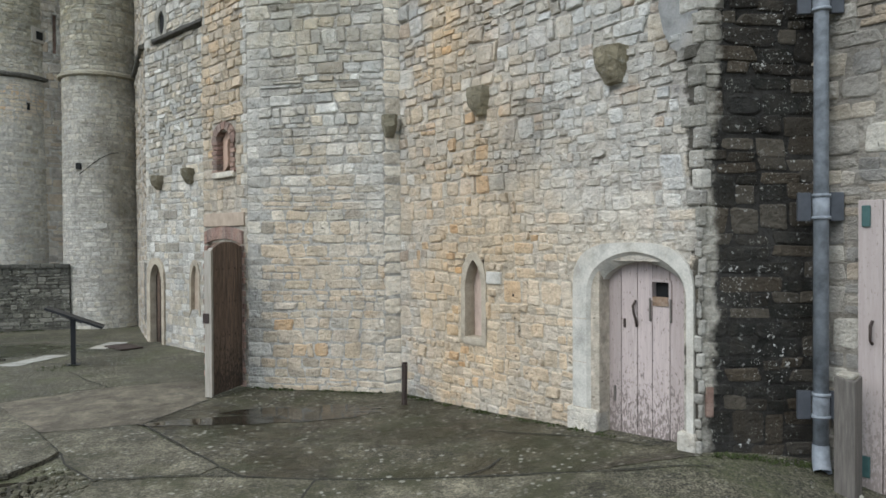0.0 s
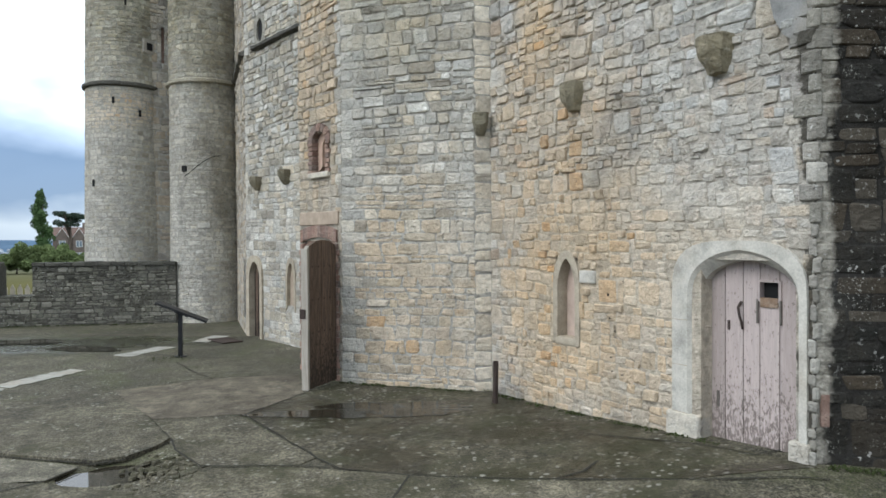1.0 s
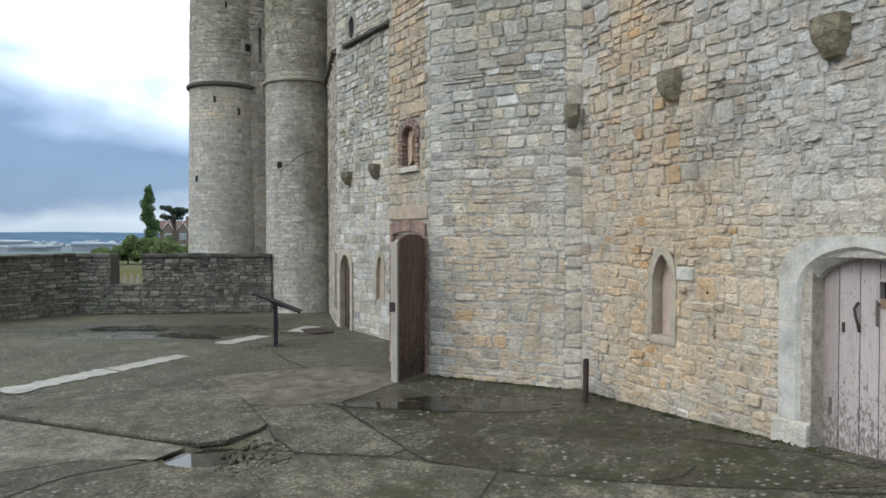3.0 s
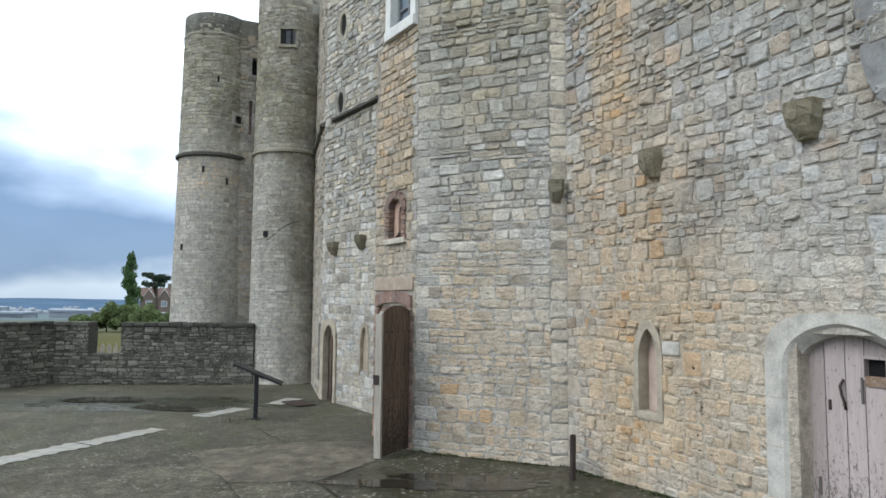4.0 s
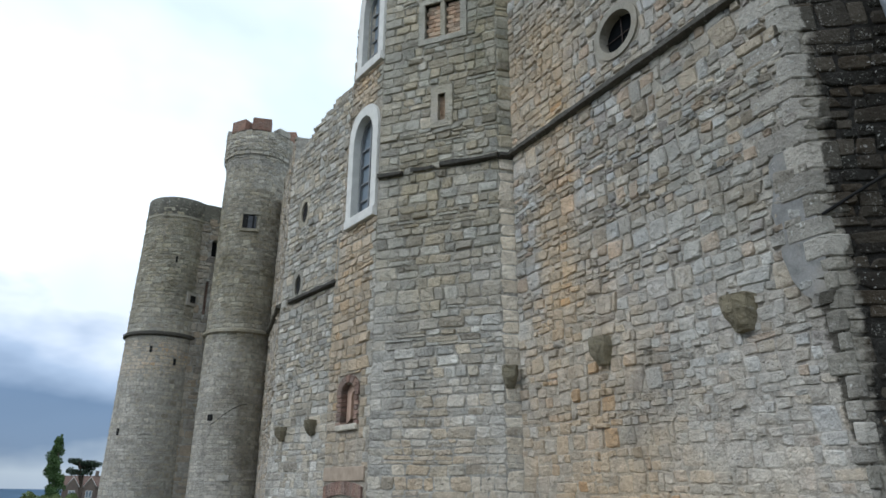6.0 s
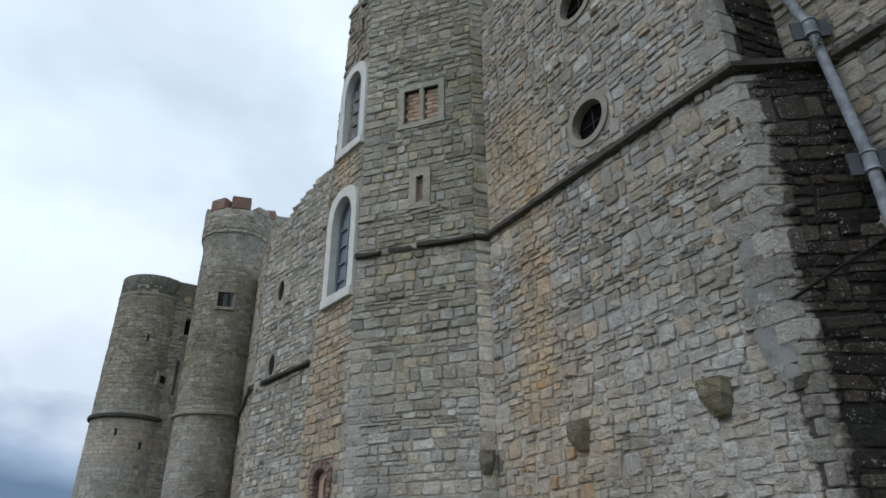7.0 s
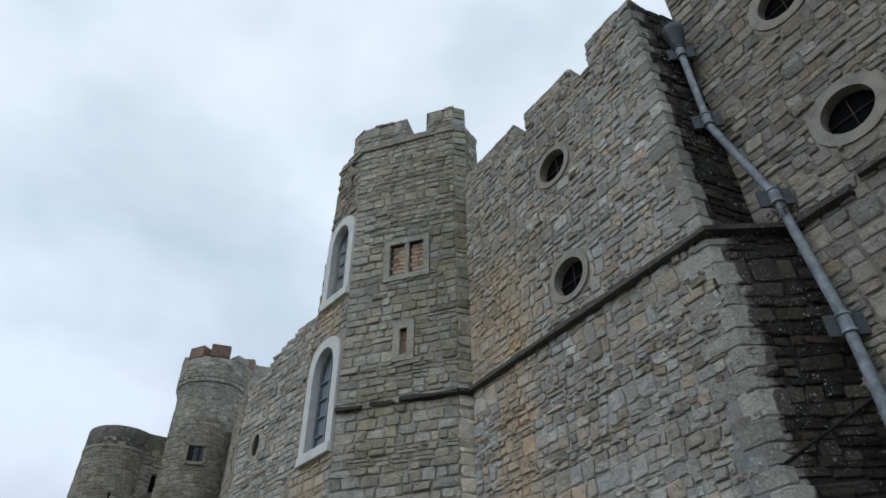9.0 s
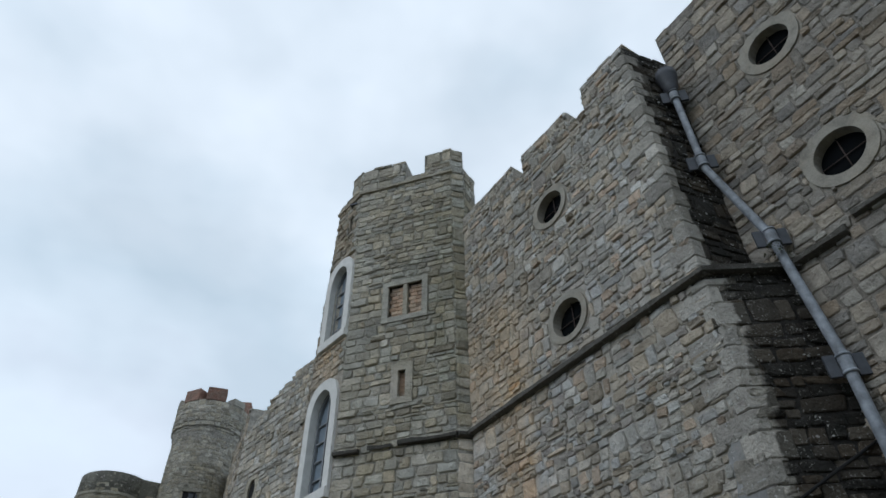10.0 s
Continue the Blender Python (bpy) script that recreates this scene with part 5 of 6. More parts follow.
part("inner_window", surround(arch(0.62, 2.86, 0.40, 3.25, 3.44, 2), arch(0.63, 2.95, 0.15, 3.22, 3.33, 2), 0.09, 0.2, rear=0.2), M_TERRACOTTA, ff, "pink rendered inner window frame")
part("inner_pane", box(0.5, 0.75, 0.17, 0.19, 2.9, 3.4), M_BUFF, ff)
part("window_sill", box(0.34, 0.90, -0.03, 0.2, 2.78, 2.86, 0.012), M_QUOIN, ff)

# brick doorway and its open door
brick_jamb(ff, 0.02, 0.13, 0.0, 1.86, 22)
brick_jamb(ff, 1.02, 1.13, 0.0, 1.86, 22)
for i in range(14):
    a, b = 0.06 + 1.03 * i / 14, 0.06 + 1.03 * (i + 1) / 14
    f = lambda x: 1.88 + 0.07 * (1 - ((x - 0.57) / 0.5) ** 2)
    part("brick", plate([(a + 0.004, f(a)), (b - 0.004, f(b)), (b - 0.004, f(b) + 0.17), (a + 0.004, f(a) + 0.17)], -0.012, 0.2), M_BRICK, ff)
part("lintel_render", box(0.03, 1.13, -0.006, 0.05, 2.12, 2.30, 0.01), M_BUFF, ff, "worn buff rendered lintel band")
frame_ob = part("door_frame", surround(arch(0.57, 0.0, 0.90, 1.80, 1.94, 3), arch(0.57, 0.0, 0.76, 1.74, 1.86, 3), 0.06, 0.16, rear=0.16), M_TERRACOTTA, ff, "pale pink timber door frame")
# Black sheet at the wall's back paints the doorway's inner shade.
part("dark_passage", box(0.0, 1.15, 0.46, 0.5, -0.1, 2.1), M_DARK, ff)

leaf = tagged(new("door_2"), "old dark oak plank door standing open, pale weathered edge", "door", kind="structure")
leaf.matrix_basis = along((-0.57, 8.46), (-0.235, 9.08))
def leaf_top(x):
    return 1.80 + 0.11 * math.sin(math.pi * min(max(x / 0.75, 0), 1)) ** 0.7
xs = [0.0, 0.045, 0.19, 0.33, 0.47, 0.60, 0.70]
for i, (a, b) in enumerate(zip(xs, xs[1:])):
    m = M_OAK_EDGE if i == 0 else M_OAK
    part("stile" if i == 0 else "board", plate([(a + 0.003, 0.03), (b - 0.003, 0.03), (b - 0.003, leaf_top(b)), (a + 0.003, leaf_top(a))], -0.004 * (i % 2), 0.05), m, leaf)
part("door_edge", box(-0.015, 0.004, -0.012, 0.085, 0.02, 1.80, 0.006), M_OAK_EDGE, leaf, "pale weathered door edge")
for z in (0.28, 0.95, 1.52):
    part("cross_rail", box(0.03, 0.69, 0.045, 0.09, z, z + 0.13, 0.008), M_OAK, leaf)
part("lock_box", box(-0.03, 0.03, 0.02, 0.1, 0.92, 1.04, 0.006), M_IRON, leaf, "black iron lock")
for i in range(5):
    for j in range(4):
        part("stud", box(0.10 + 0.14 * i, 0.118 + 0.14 * i, -0.014, 0.0, 0.3 + 0.42 * j, 0.318 + 0.42 * j, 0.004), M_IRON, leaf)

# flank that runs back behind the main wall's parapet
tr, _, st, qu = make_wall("return_face", (1.70, 8.25), (2.10, 8.74), 10.2, 12.35, [], M_T, M_MORTAR, random.Random(66), parent=turret, calm=True)
TR_STONES = (tr, st, qu)
cap_row(tr, 0.0, 0.63, 12.35, M_T, random.Random(67))

# hidden flank that closes the turret
TB_STONES = []
for k, (p, s, lo, hi) in enumerate((((-0.55, 11.6), 0.0, -0.1, 5.8), ((-0.35, 11.4), 0.20, 5.8, 8.6), ((0.0, 11.2), 0.44, 8.6, 12.1))):
    foot = (FOOT_F[0] + 0.528 * s, FOOT_F[1] - 0.849 * s)
    tb, _, st, qu = make_wall("back_face", p, foot, lo, hi, [], M_F, M_MORTAR, random.Random(15 + k), parent=turret)
    TB_STONES.append((tb, st, qu))
part("turret_roof", plate([(-0.2, -0.2), (1.6, -0.2), (1.6, 1.0), (-0.2, 1.0)], 0, 0.05), M_LEAD, turret, "grey lead roof", Matrix.Translation((-0.1, 9.25, 11.8)) @ Matrix.Rotation(radians(-27), 4, "Z") @ Matrix.Rotation(radians(-90), 4, "X"))

# ---- recessed wall between the turret and the round tower ----
C_DOOR, C_NICHE = (0.16, 0.66, -0.2, 1.50), (1.74, 2.0, 0.72, 1.50)
C_HOLES = [C_DOOR, C_NICHE, (0.50, 0.90, 5.70, 6.26), (0.52, 0.98, 7.26, 7.92)]
C_HOLES += [(-1 if k == 0 else round(0.1 * k, 3), round(0.1 * (k + 1), 3), 9.1 + 0.65 * smooth(k / 17) ** 0.7 + 0.12 * noise.noise(Vector((k * 0.6, 3, 1))), 12) for k in range(18)]
C_CLEAR = [(0.06, 0.76, -0.2, 1.35), (0.16, 0.66, 1.3, 1.6), (1.70, 2.04, 0.62, 1.5), (0.52, 0.88, 5.72, 6.24), (0.54, 0.96, 7.28, 7.9)]
wall_c, LC, st, qu = make_wall("wall_recess", C0, (-0.55, 11.41), -0.1, 9.85, C_HOLES, M_C, M_MORTAR, random.Random(16), "rubble curtain wall with ragged top, ledge and small openings", clear=C_CLEAR, wide=(0.16, 0.32), high=(0.10, 0.16), quoin=(0.16, 0), calm=True)
C_STONES = (wall_c, st, qu)
part("string_course", ledge_bar(LC, 5.68, x0=0.45, rnd=rnd, out=0.08, high=0.14), M_LEDGE, wall_c, "black-weathered moulded ledge")
corbel(wall_c, 0.62, 3.02, w=0.22, h=0.26, out=0.18)
corbel(wall_c, 1.79, 3.06, w=0.22, h=0.26, out=0.18)
part("door_surround", surround(arch(0.41, -0.05, 0.70, 1.2, 1.62, 2.3), arch(0.43, -0.05, 0.46, 1.15, 1.50, 1.8), -0.02, 0.12), M_NICHE, wall_c, "pointed limestone doorway surround")
part("niche_surround", surround(arch(1.87, 0.62, 0.36, 1.2, 1.60, 2.2), arch(1.87, 0.72, 0.25, 1.2, 1.50, 1.7), 0.0, 0.08), M_NICHE, wall_c, "pointed stone niche surround")
part("niche_blocking", box(1.72, 2.02, 0.07, 0.2, 0.7, 1.55), M_BUFF, wall_c)
for x, z, r in ((0.70, 5.98, 0.15), (0.75, 7.59, 0.16)):
    ring = part("oval_surround", surround(loop_round(x, z, r + 0.10, r + 0.17, n=3.2), loop_round(x, z, r * 0.85, r * 1.5), 0.004, 0.045, True), M_OLD, wall_c, "small oval opening with stone rim")
    # Shallow black plate stands in for the shade inside the oval.
    part("opening_shadow", plate(loop_round(x, z, r + 0.03, r + 0.12), 0.044), M_DARK, ring)
door3 = tagged(part("door_3", plate(arch(0.43, 0.0, 0.50, 1.15, 1.52, 1.8), 0.105, 0.05), M_OAK, None, "", wall_c.matrix_basis), "small pointed brown plank door in a stone frame", "door", kind="structure")
for i in range(3):
    part("batten", box(0.22 + 0.15 * i, 0.232 + 0.15 * i, 0.095, 0.11, 0.02, 1.3), M_DARK, door3)
grate = tagged(part("drain_grate", box(-0.35, 0.35, -0.2, 0.2, 0, 0.02, 0.005), M_IRON, None, "", pose(-2.45, 13.1, 0.01, 0, 0, -56)), "dark iron drain cover set in the terrace", "drain cover")

# narrow ochre return beside the tower
wall_r, LR, st, qu = make_wall("wall_return", (-2.86, 16.7), C0, -0.1, 9.75, [(2.2, 2.75, 0.3, 1.5), (0.0, 0.5, 9.3, 12), (1.1, 1.5, 9.55, 12), (2.0, 2.3, 9.45, 12)], M_F, M_MORTAR, random.Random(17), "narrow rubble return wall beside the round tower")
R_STONES = (wall_r, st, qu)
# Black sheet in place of the opening's inner shade.
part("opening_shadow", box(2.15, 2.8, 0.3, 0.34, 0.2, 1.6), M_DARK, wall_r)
part("string_course", ledge_bar(LR, 5.70, x0=0.0, rnd=rnd, out=0.08, high=0.14), M_LEDGE, wall_r)


# ---- round towers ----
def drum(name, radius, z0, z1, material, parent, dz=0.5, sides=48, r_in=None):
    bm = bmesh.new()
    zs = [z0 + (z1 - z0) * i / max(2, int((z1 - z0) / dz)) for i in range(max(2, int((z1 - z0) / dz)) + 1)]
    rings = [[bm.verts.new((radius(z) * math.sin(2 * math.pi * k / sides), -radius(z) * math.cos(2 * math.pi * k / sides), z)) for k in range(sides)] for z in zs]
    for a, b in zip(rings, rings[1:]):
        for k in range(sides):
            bm.faces.new((a[k], a[(k + 1) % sides], b[(k + 1) % sides], b[k])).smooth = True
    bm.faces.new(rings[-1])
    bmesh.ops.recalc_face_normals(bm, faces=bm.faces)
    return part(name, bm, material, parent)


def torus_ledge(name, radius, z, out, high, material, parent, label="", sides=48):
    bm = bmesh.new()
    prof = [(-0.03, high * 0.5), (out, 0.02), (out, -0.04), (out * 0.4, -high * 0.45), (-0.03, -high * 0.5)]
    rings = []
    for k in range(sides):
        a = 2 * math.pi * k / sides
        rings.append([bm.verts.new(((radius + r) * math.sin(a), -(radius + r) * math.cos(a), z + zz)) for r, zz in prof])
    for k in range(sides):
        a, b = rings[k], rings[(k + 1) % sides]
        for j in range(5):
            bm.faces.new((a[j], a[(j + 1) % 5], b[(j + 1) % 5], b[j]))
    bmesh.ops.recalc_face_normals(bm, faces=bm.faces)
    return part(name, bm, material, parent, label)


def drum_block(name, radius, a, w, z0, z1, material, parent, out=0.03, depth=0.25, label="", bevel=0.01):
    """A block set into a drum at the angle a (0 faces -y)."""
    return part(name, box(-w / 2, w / 2, -radius - out, -radius + depth, z0, z1, bevel), material, parent, label, Matrix.Rotation(a, 4, "Z"))


def round_tower(name, at, r, top, label, seed, flare, taper=0.0):
    t = thing(name, label, "tower", Matrix.Translation((*at, 0)))
    def rad(z):
        k = r - taper * z
        return k + (flare * smooth((z - (top - 0.95)) / 0.35) if flare else 0)
    shaft = drum("shaft", lambda z: rad(z) - 0.005, -0.2 if at[1] < 17.2 else -3.2, top, M_MORTAR_TOWER, t)
    rr = random.Random(seed)
    st, _ = courses(rr, 2 * math.pi * r * 0.62, 0.0, top - 0.02, [], (0.12, 0.25), (0.08, 0.12), calm=True)
    st = [(x - math.pi * r * 0.62, z, w, h) for x, z, w, h in st]
    return t, rad, shaft, st


facing1 = math.atan2(-T1[0], T1[1])
tower1, rad1, shaft1, st1 = round_tower("round_tower", T1, R1, 11.12, "slender round rubble tower with brick-patched battlements", 21, 0.09)
tower2, rad2, shaft2, st2 = round_tower("round_tower", T2, R2, 9.32, "broad round rubble tower with plain capped top", 22, 0.0, 0.012)
def drum_angle(at, r, off):
    return -math.atan2(at[0], at[1]) + math.asin(max(-0.98, min(0.98, off / r)))
for t, at, rad in ((tower1, T1, rad1), (tower2, T2, rad2)):
    torus_ledge("string_course", rad(5.6), 5.66, 0.07, 0.14, M_LEDGE if t is tower2 else M_TOWER, t, "moulded stone band round the tower")
a = drum_angle(T1, R1, -0.10)
drum_block("window_head", rad1(8.8), a, 0.46, 8.68, 8.77, M_TOWER, tower1, 0.035, 0.2)
for da, w in ((-0.25, 0.07), (0.25, 0.07)):
    drum_block("window_jamb", rad1(8.8), a + da, w, 8.30, 8.68, M_TOWER, tower1, 0.03, 0.2)
drum_block("window_sill", rad1(8.8), a, 0.46, 8.22, 8.30, M_TOWER, tower1, 0.035, 0.2)
# Near-black block paints the shade of a recess; the drum is not cut.
drum_block("window_recess", rad1(8.8), a - 0.05, 0.30, 8.30, 8.68, M_DARK, tower1, 0.012, 0.2, "dark block painted as recess shade", 0.002)
drum_block("window_pane", rad1(8.8), a + 0.06, 0.20, 8.31, 8.64, M_LEAD, tower1, 0.018, 0.2, "grey window glass", 0.002)
n_mer = 9
for i in range(n_mer):
    ang = 2 * math.pi * (i + 0.2) / n_mer
    hi = (0.42, 0.22, 0.44, 0.28, 0.40, 0.3, 0.44, 0.24, 0.38)[i]
    drum_block("merlon", rad1(11.1) - 0.02, ang, (0.50, 0.38, 0.46, 0.44, 0.52, 0.4, 0.5, 0.36, 0.47)[i], 11.1, 11.1 + hi * 0.9, M_MERLON if i % 2 == 0 else M_TOWER, tower1, 0.03, 0.26, "brick-patched merlon" if i % 2 == 0 else "", 0.03)
for z, off, w, h, m in ((2.28, -0.08, 0.26, 0.12, M_QUOIN), (3.6, -0.5, 0.12, 0.14, M_DARK)):
    drum_block("marked_stone", rad1(z), drum_angle(T1, R1, off), w, z - h / 2, z + h / 2, m, tower1, 0.03, 0.1)
f2 = drum_block("window_frame", rad2(6.6), drum_angle(T2, R2, 0.60), 0.34, 6.46, 6.80, M_F, tower2, 0.025, 0.2, "pale stone window frame")
# Black blocks here and below paint the shade of uncut openings.
drum_block("window_opening", rad2(6.6), drum_angle(T2, R2, 0.60), 0.16, 6.54, 6.72, M_DARK, tower2, 0.04, 0.2, "", 0.002)
for z, off in ((7.6, 0.05), (4.98, 0.36), (5.25, -0.25), (3.3, -0.7)):
    drum_block("slit_opening", rad2(z), drum_angle(T2, R2, off), 0.05, z - 0.08, z + 0.08, M_DARK, tower2, 0.022, 0.2, "", 0.002)
torus_ledge("top_band", rad2(9.0) - 0.02, 8.82, 0.04, 0.10, M_TOWER, tower2)
drum("cap", lambda z: rad2(9.4) + 0.012, 8.85, 9.33, M_PARAPET, tower2, 0.2)
wall_t, LTt, st, qu = make_wall("wall_between_towers", (-5.0, 17.08), (-4.25, 17.42), -0.1, 9.31, [(0.34, 0.42, 6.3, 7.2), (0.38, 0.52, 7.9, 8.35)], M_F, M_MORTAR, random.Random(23), "narrow rubble wall between the two round towers")
TT_STONES = (wall_t, st, qu)
# Black sheet paints the shade within the upper opening.
part("opening_shadow", box(0.3, 0.6, 0.15, 0.2, 7.8, 8.45), M_DARK, wall_t)
part("opening_blocking", box(0.3, 0.5, 0.10, 0.2, 6.2, 7.3), M_BRICK, wall_t)
part("coping", box(0.0, 0.81, -0.01, 0.4, 8.84, 9.335, 0.02), M_PARAPET, wall_t, "dark lichen-spotted coping band")

# ---- dark return wall, side wall, downpipe ----
wall_d, LD, st, qu = make_wall("wall_dark_return", KNEE, E_LOW, -0.2, 6.46, [], M_D, M_MORTAR_DARK, random.Random(31), "damp black algae-stained rubble return wall with white lichen")
D_STONES = (wall_d, st, qu)
part("string_course", ledge_bar(LD, 6.46, x0=-0.03, rnd=rnd, out=0.09), M_LEDGE, wall_d)
wall_u, LU, st, qu = make_wall("wall_dark_upper", KNEE, E_IN, 6.46, 10.80, [], M_D, M_MORTAR_DARK, random.Random(32), "upper part of the damp dark return wall")
U_STONES = (wall_u, st, qu)
LE = (Vector(E_END) - Vector(E_UP)).length
OC_E = [(1.32, 7.37), (1.30, 9.46)]
GATE_X = 0.72
E_HOLES = [(x - 0.32, x + 0.32, z - 0.32, z + 0.32) for x, z in OC_E] + [(1.0, 1.35, 11.1, 13), (2.4, 2.75, 11.1, 13)]
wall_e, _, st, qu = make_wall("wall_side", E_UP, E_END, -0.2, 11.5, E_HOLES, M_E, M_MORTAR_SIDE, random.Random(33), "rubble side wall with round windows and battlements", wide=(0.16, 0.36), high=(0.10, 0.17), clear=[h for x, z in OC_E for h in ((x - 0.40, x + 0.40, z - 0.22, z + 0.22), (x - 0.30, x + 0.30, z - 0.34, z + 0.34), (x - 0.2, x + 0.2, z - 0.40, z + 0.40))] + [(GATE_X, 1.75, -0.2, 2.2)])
E_STONES = (wall_e, st, qu)
for x, z in OC_E:
    oculus(wall_e, x, z, 0.275, 0.40)
part("string_course", ledge_bar(1.02, 6.50, x0=0.42, rnd=rnd, out=0.08, high=0.14), M_LEDGE, wall_e)
part("string_course", ledge_bar(LE, 6.62, x0=1.12, rnd=rnd, out=0.05, high=0.12), M_LEDGE, wall_e)

part("brick", box(0.05, 0.11, -0.012, 0.05, 0.50, 0.74, 0.01), M_BRICK, wall_d, "worn red brick patch")
gully = thing("drain_gully", "low stone gully with a dark grate under the downpipe", "gully", pose(4.16, 3.98, 0.0, 0, 0, -30))
part("kerb", surround([(-0.16, -0.13), (-0.16, 0.13), (0.16, 0.13), (0.16, -0.13)], [(-0.11, -0.09), (-0.11, 0.09), (0.11, 0.09), (0.11, -0.09)], -0.05, 0.0, True, rear=0.02), M_QUOIN, gully, "", Matrix.Rotation(radians(-90), 4, "X"))
part("grate", box(-0.11, 0.11, -0.09, 0.09, 0.0, 0.025, 0.004), M_IRON, gully, "dark iron grate")

gate = tagged(new("door_4"), "tall pale pink plank gate with green hinges", "door", kind="structure")
gate.matrix_basis = wall_e.matrix_basis @ Matrix.Translation((GATE_X, -0.035, 0.02))
for i in range(6):
    part("board", box(0.002 + 0.17 * i, 0.166 + 0.17 * i, 0.0, 0.045, 0.0, 2.17, 0.006), M_GATE, gate)
for z in (0.1, 1.97):
    part("hinge", box(0.03, 0.09, -0.02, 0.0, z, z + 0.16, 0.008), M_GREEN, gate, "green painted hinge")
part("handle", tube([(0.10, -0.005, 1.10), (0.10, -0.045, 1.13), (0.10, -0.045, 1.24), (0.10, -0.005, 1.27)], 0.011, 8), M_IRON, gate, "iron pull handle")

post = thing("gate_post", "short square weathered timber post with chipped top", "post", pose(4.17, 3.86, -0.02, 0, 0, -66))
bm = box(-0.07, 0.07, -0.07, 0.07, 0, 0.92, 0.008)
for v in bm.verts:
    if v.co.z > 0.85:
        v.co.z += 0.03 * noise.noise(v.co * 30)
part("shaft", bm, M_POST, post)
part("cap_stone", box(-0.06, 0.06, -0.06, 0.06, 0.91, 0.955, 0.018), M_QUOIN, post, "chipped pale top")

pipe = thing("downpipe", "grey painted cast-iron downpipe with hopper and square brackets", "downpipe")
LOW, UP = Vector((4.22, 4.16, 0)), Vector((3.93, 4.50, 0))
MID = LOW.lerp(UP, 0.24)
path = [LOW + Vector((0, 0, 0.30)), LOW + Vector((0, 0, 5.3)), MID + Vector((0, 0, 6.75)), MID + Vector((-0.02, 0.02, 6.95)), UP + Vector((0, 0, 8.2)), UP + Vector((0, 0, 8.4)), UP + Vector((0, 0, 9.85))]
part("pipe", tube(path, [0.056, 0.052, 0.048, 0.048, 0.045, 0.045, 0.044], 14), M_PIPE, pipe)
part("shoe", tube([LOW + Vector((0, 0, 0.32)), LOW + Vector((0, 0, 0.2)), LOW + Vector((-0.03, -0.05, 0.12))], [0.062, 0.064, 0.066], 14, cap=False), M_PIPE, pipe, "angled pipe shoe")
def collar(p, wide=True, turn=-20):
    part("collar", tube([p + Vector((0, 0, -0.10)), p + Vector((0, 0, -0.085)), p + Vector((0, 0, 0.085)), p + Vector((0, 0, 0.10))], [0.056, 0.062, 0.062, 0.056], 14), M_PIPE, pipe)
    for dz in (-0.085, 0.085):
        part("rim", tube([p + Vector((0, 0, dz - 0.012)), p + Vector((0, 0, dz + 0.012))], 0.070, 14), M_PIPE, pipe)
    if wide:
        for sx in (-1, 1):
            part("bracket", box(min(sx * 0.07, sx * 0.17), max(sx * 0.07, sx * 0.17), 0.0, 0.03, -0.11, 0.11, 0.006), M_LEAD, pipe, "square grey bracket plate", Matrix.Translation(p) @ Matrix.Rotation(radians(turn), 4, "Z"))
for z in (0.62, 2.15, 3.74, 5.22):
    collar(LOW + Vector((0, 0, z)))
collar(MID + Vector((0, 0, 6.82)), True)
for z in (8.30, 9.68):
    collar(UP + Vector((0, 0, z)))
hop = [(0.07, 9.72), (0.09, 9.80), (0.12, 9.86), (0.11, 9.92), (0.145, 9.97), (0.14, 10.03), (0.17, 10.08), (0.17, 10.2), (0.15, 10.2)]
part("hopper", tube([UP + Vector((0, 0, z)) for r, z in hop], [r * 0.85 for r, z in hop], 16), M_LEAD, pipe, "moulded lead rainwater hopper")


def corner_blocks(wall, k, p, q, z0, z1, seed, proud=0.020, size=1.0):
    """Large squared stones that bind the corner k between the walls towards p and q."""
    r, k = random.Random(seed), Vector(k)
    u, v = (Vector(p) - k).normalized(), (Vector(q) - k).normalized()
    n1, n2 = Vector((u.y, -u.x)), Vector((v.y, -v.x))
    n1, n2 = (n1 if n1.dot(v) < 0 else -n1), (n2 if n2.dot(u) < 0 else -n2)
    tip = (n1 + n2) / (1 + n1.dot(n2))
    z, turn, back = z0, 0, wall.matrix_basis.inverted()
    while z < z1 - 0.06:
        h = min(r.uniform(0.15, 0.27) * (0.4 + 0.6 * size), z1 - z)
        a, b = (r.uniform(0.24, 0.42), r.uniform(0.10, 0.17)) if turn else (r.uniform(0.12, 0.2), r.uniform(0.2, 0.32))
        a, b = (a * size * r.uniform(0.5, 1.1), b * size * r.uniform(0.5, 1.1)) if size < 1 else (a, b)
        d = proud * r.uniform(0.5, 1.1)
        ring = [k + tip * d + u * a, k + tip * d, k + tip * d + v * b, k + v * b - n2 * 0.06, k - tip * 0.07, k + u * a - n1 * 0.06]
        bm = bmesh.new()
        low, top = [[bm.verts.new((x, y, zz + r.uniform(-0.007, 0.007))) for x, y in ring] for zz in (z + 0.005, z + h - 0.005)]
        bm.faces.new(low[::-1])
        bm.faces.new(top)
        for i in range(6):
            bm.faces.new((low[i], low[(i + 1) % 6], top[(i + 1) % 6], top[i]))
        bmesh.ops.bevel(bm, geom=list(bm.edges), offset=0.012, segments=1, affect="EDGES")
        for vert in bm.verts:
            vert.co += 0.010 * noise.noise_vector(vert.co * 6)
        bmesh.ops.recalc_face_normals(bm, faces=bm.faces)
        part("quoin", bm, M_CORNER, wall, "", back)
        z, turn = z + h, 1 - turn


corner_blocks(wall_b, KNEE, FOOT_B, E_LOW, 0.1, 2.0, 73, 0.010, 0.22)
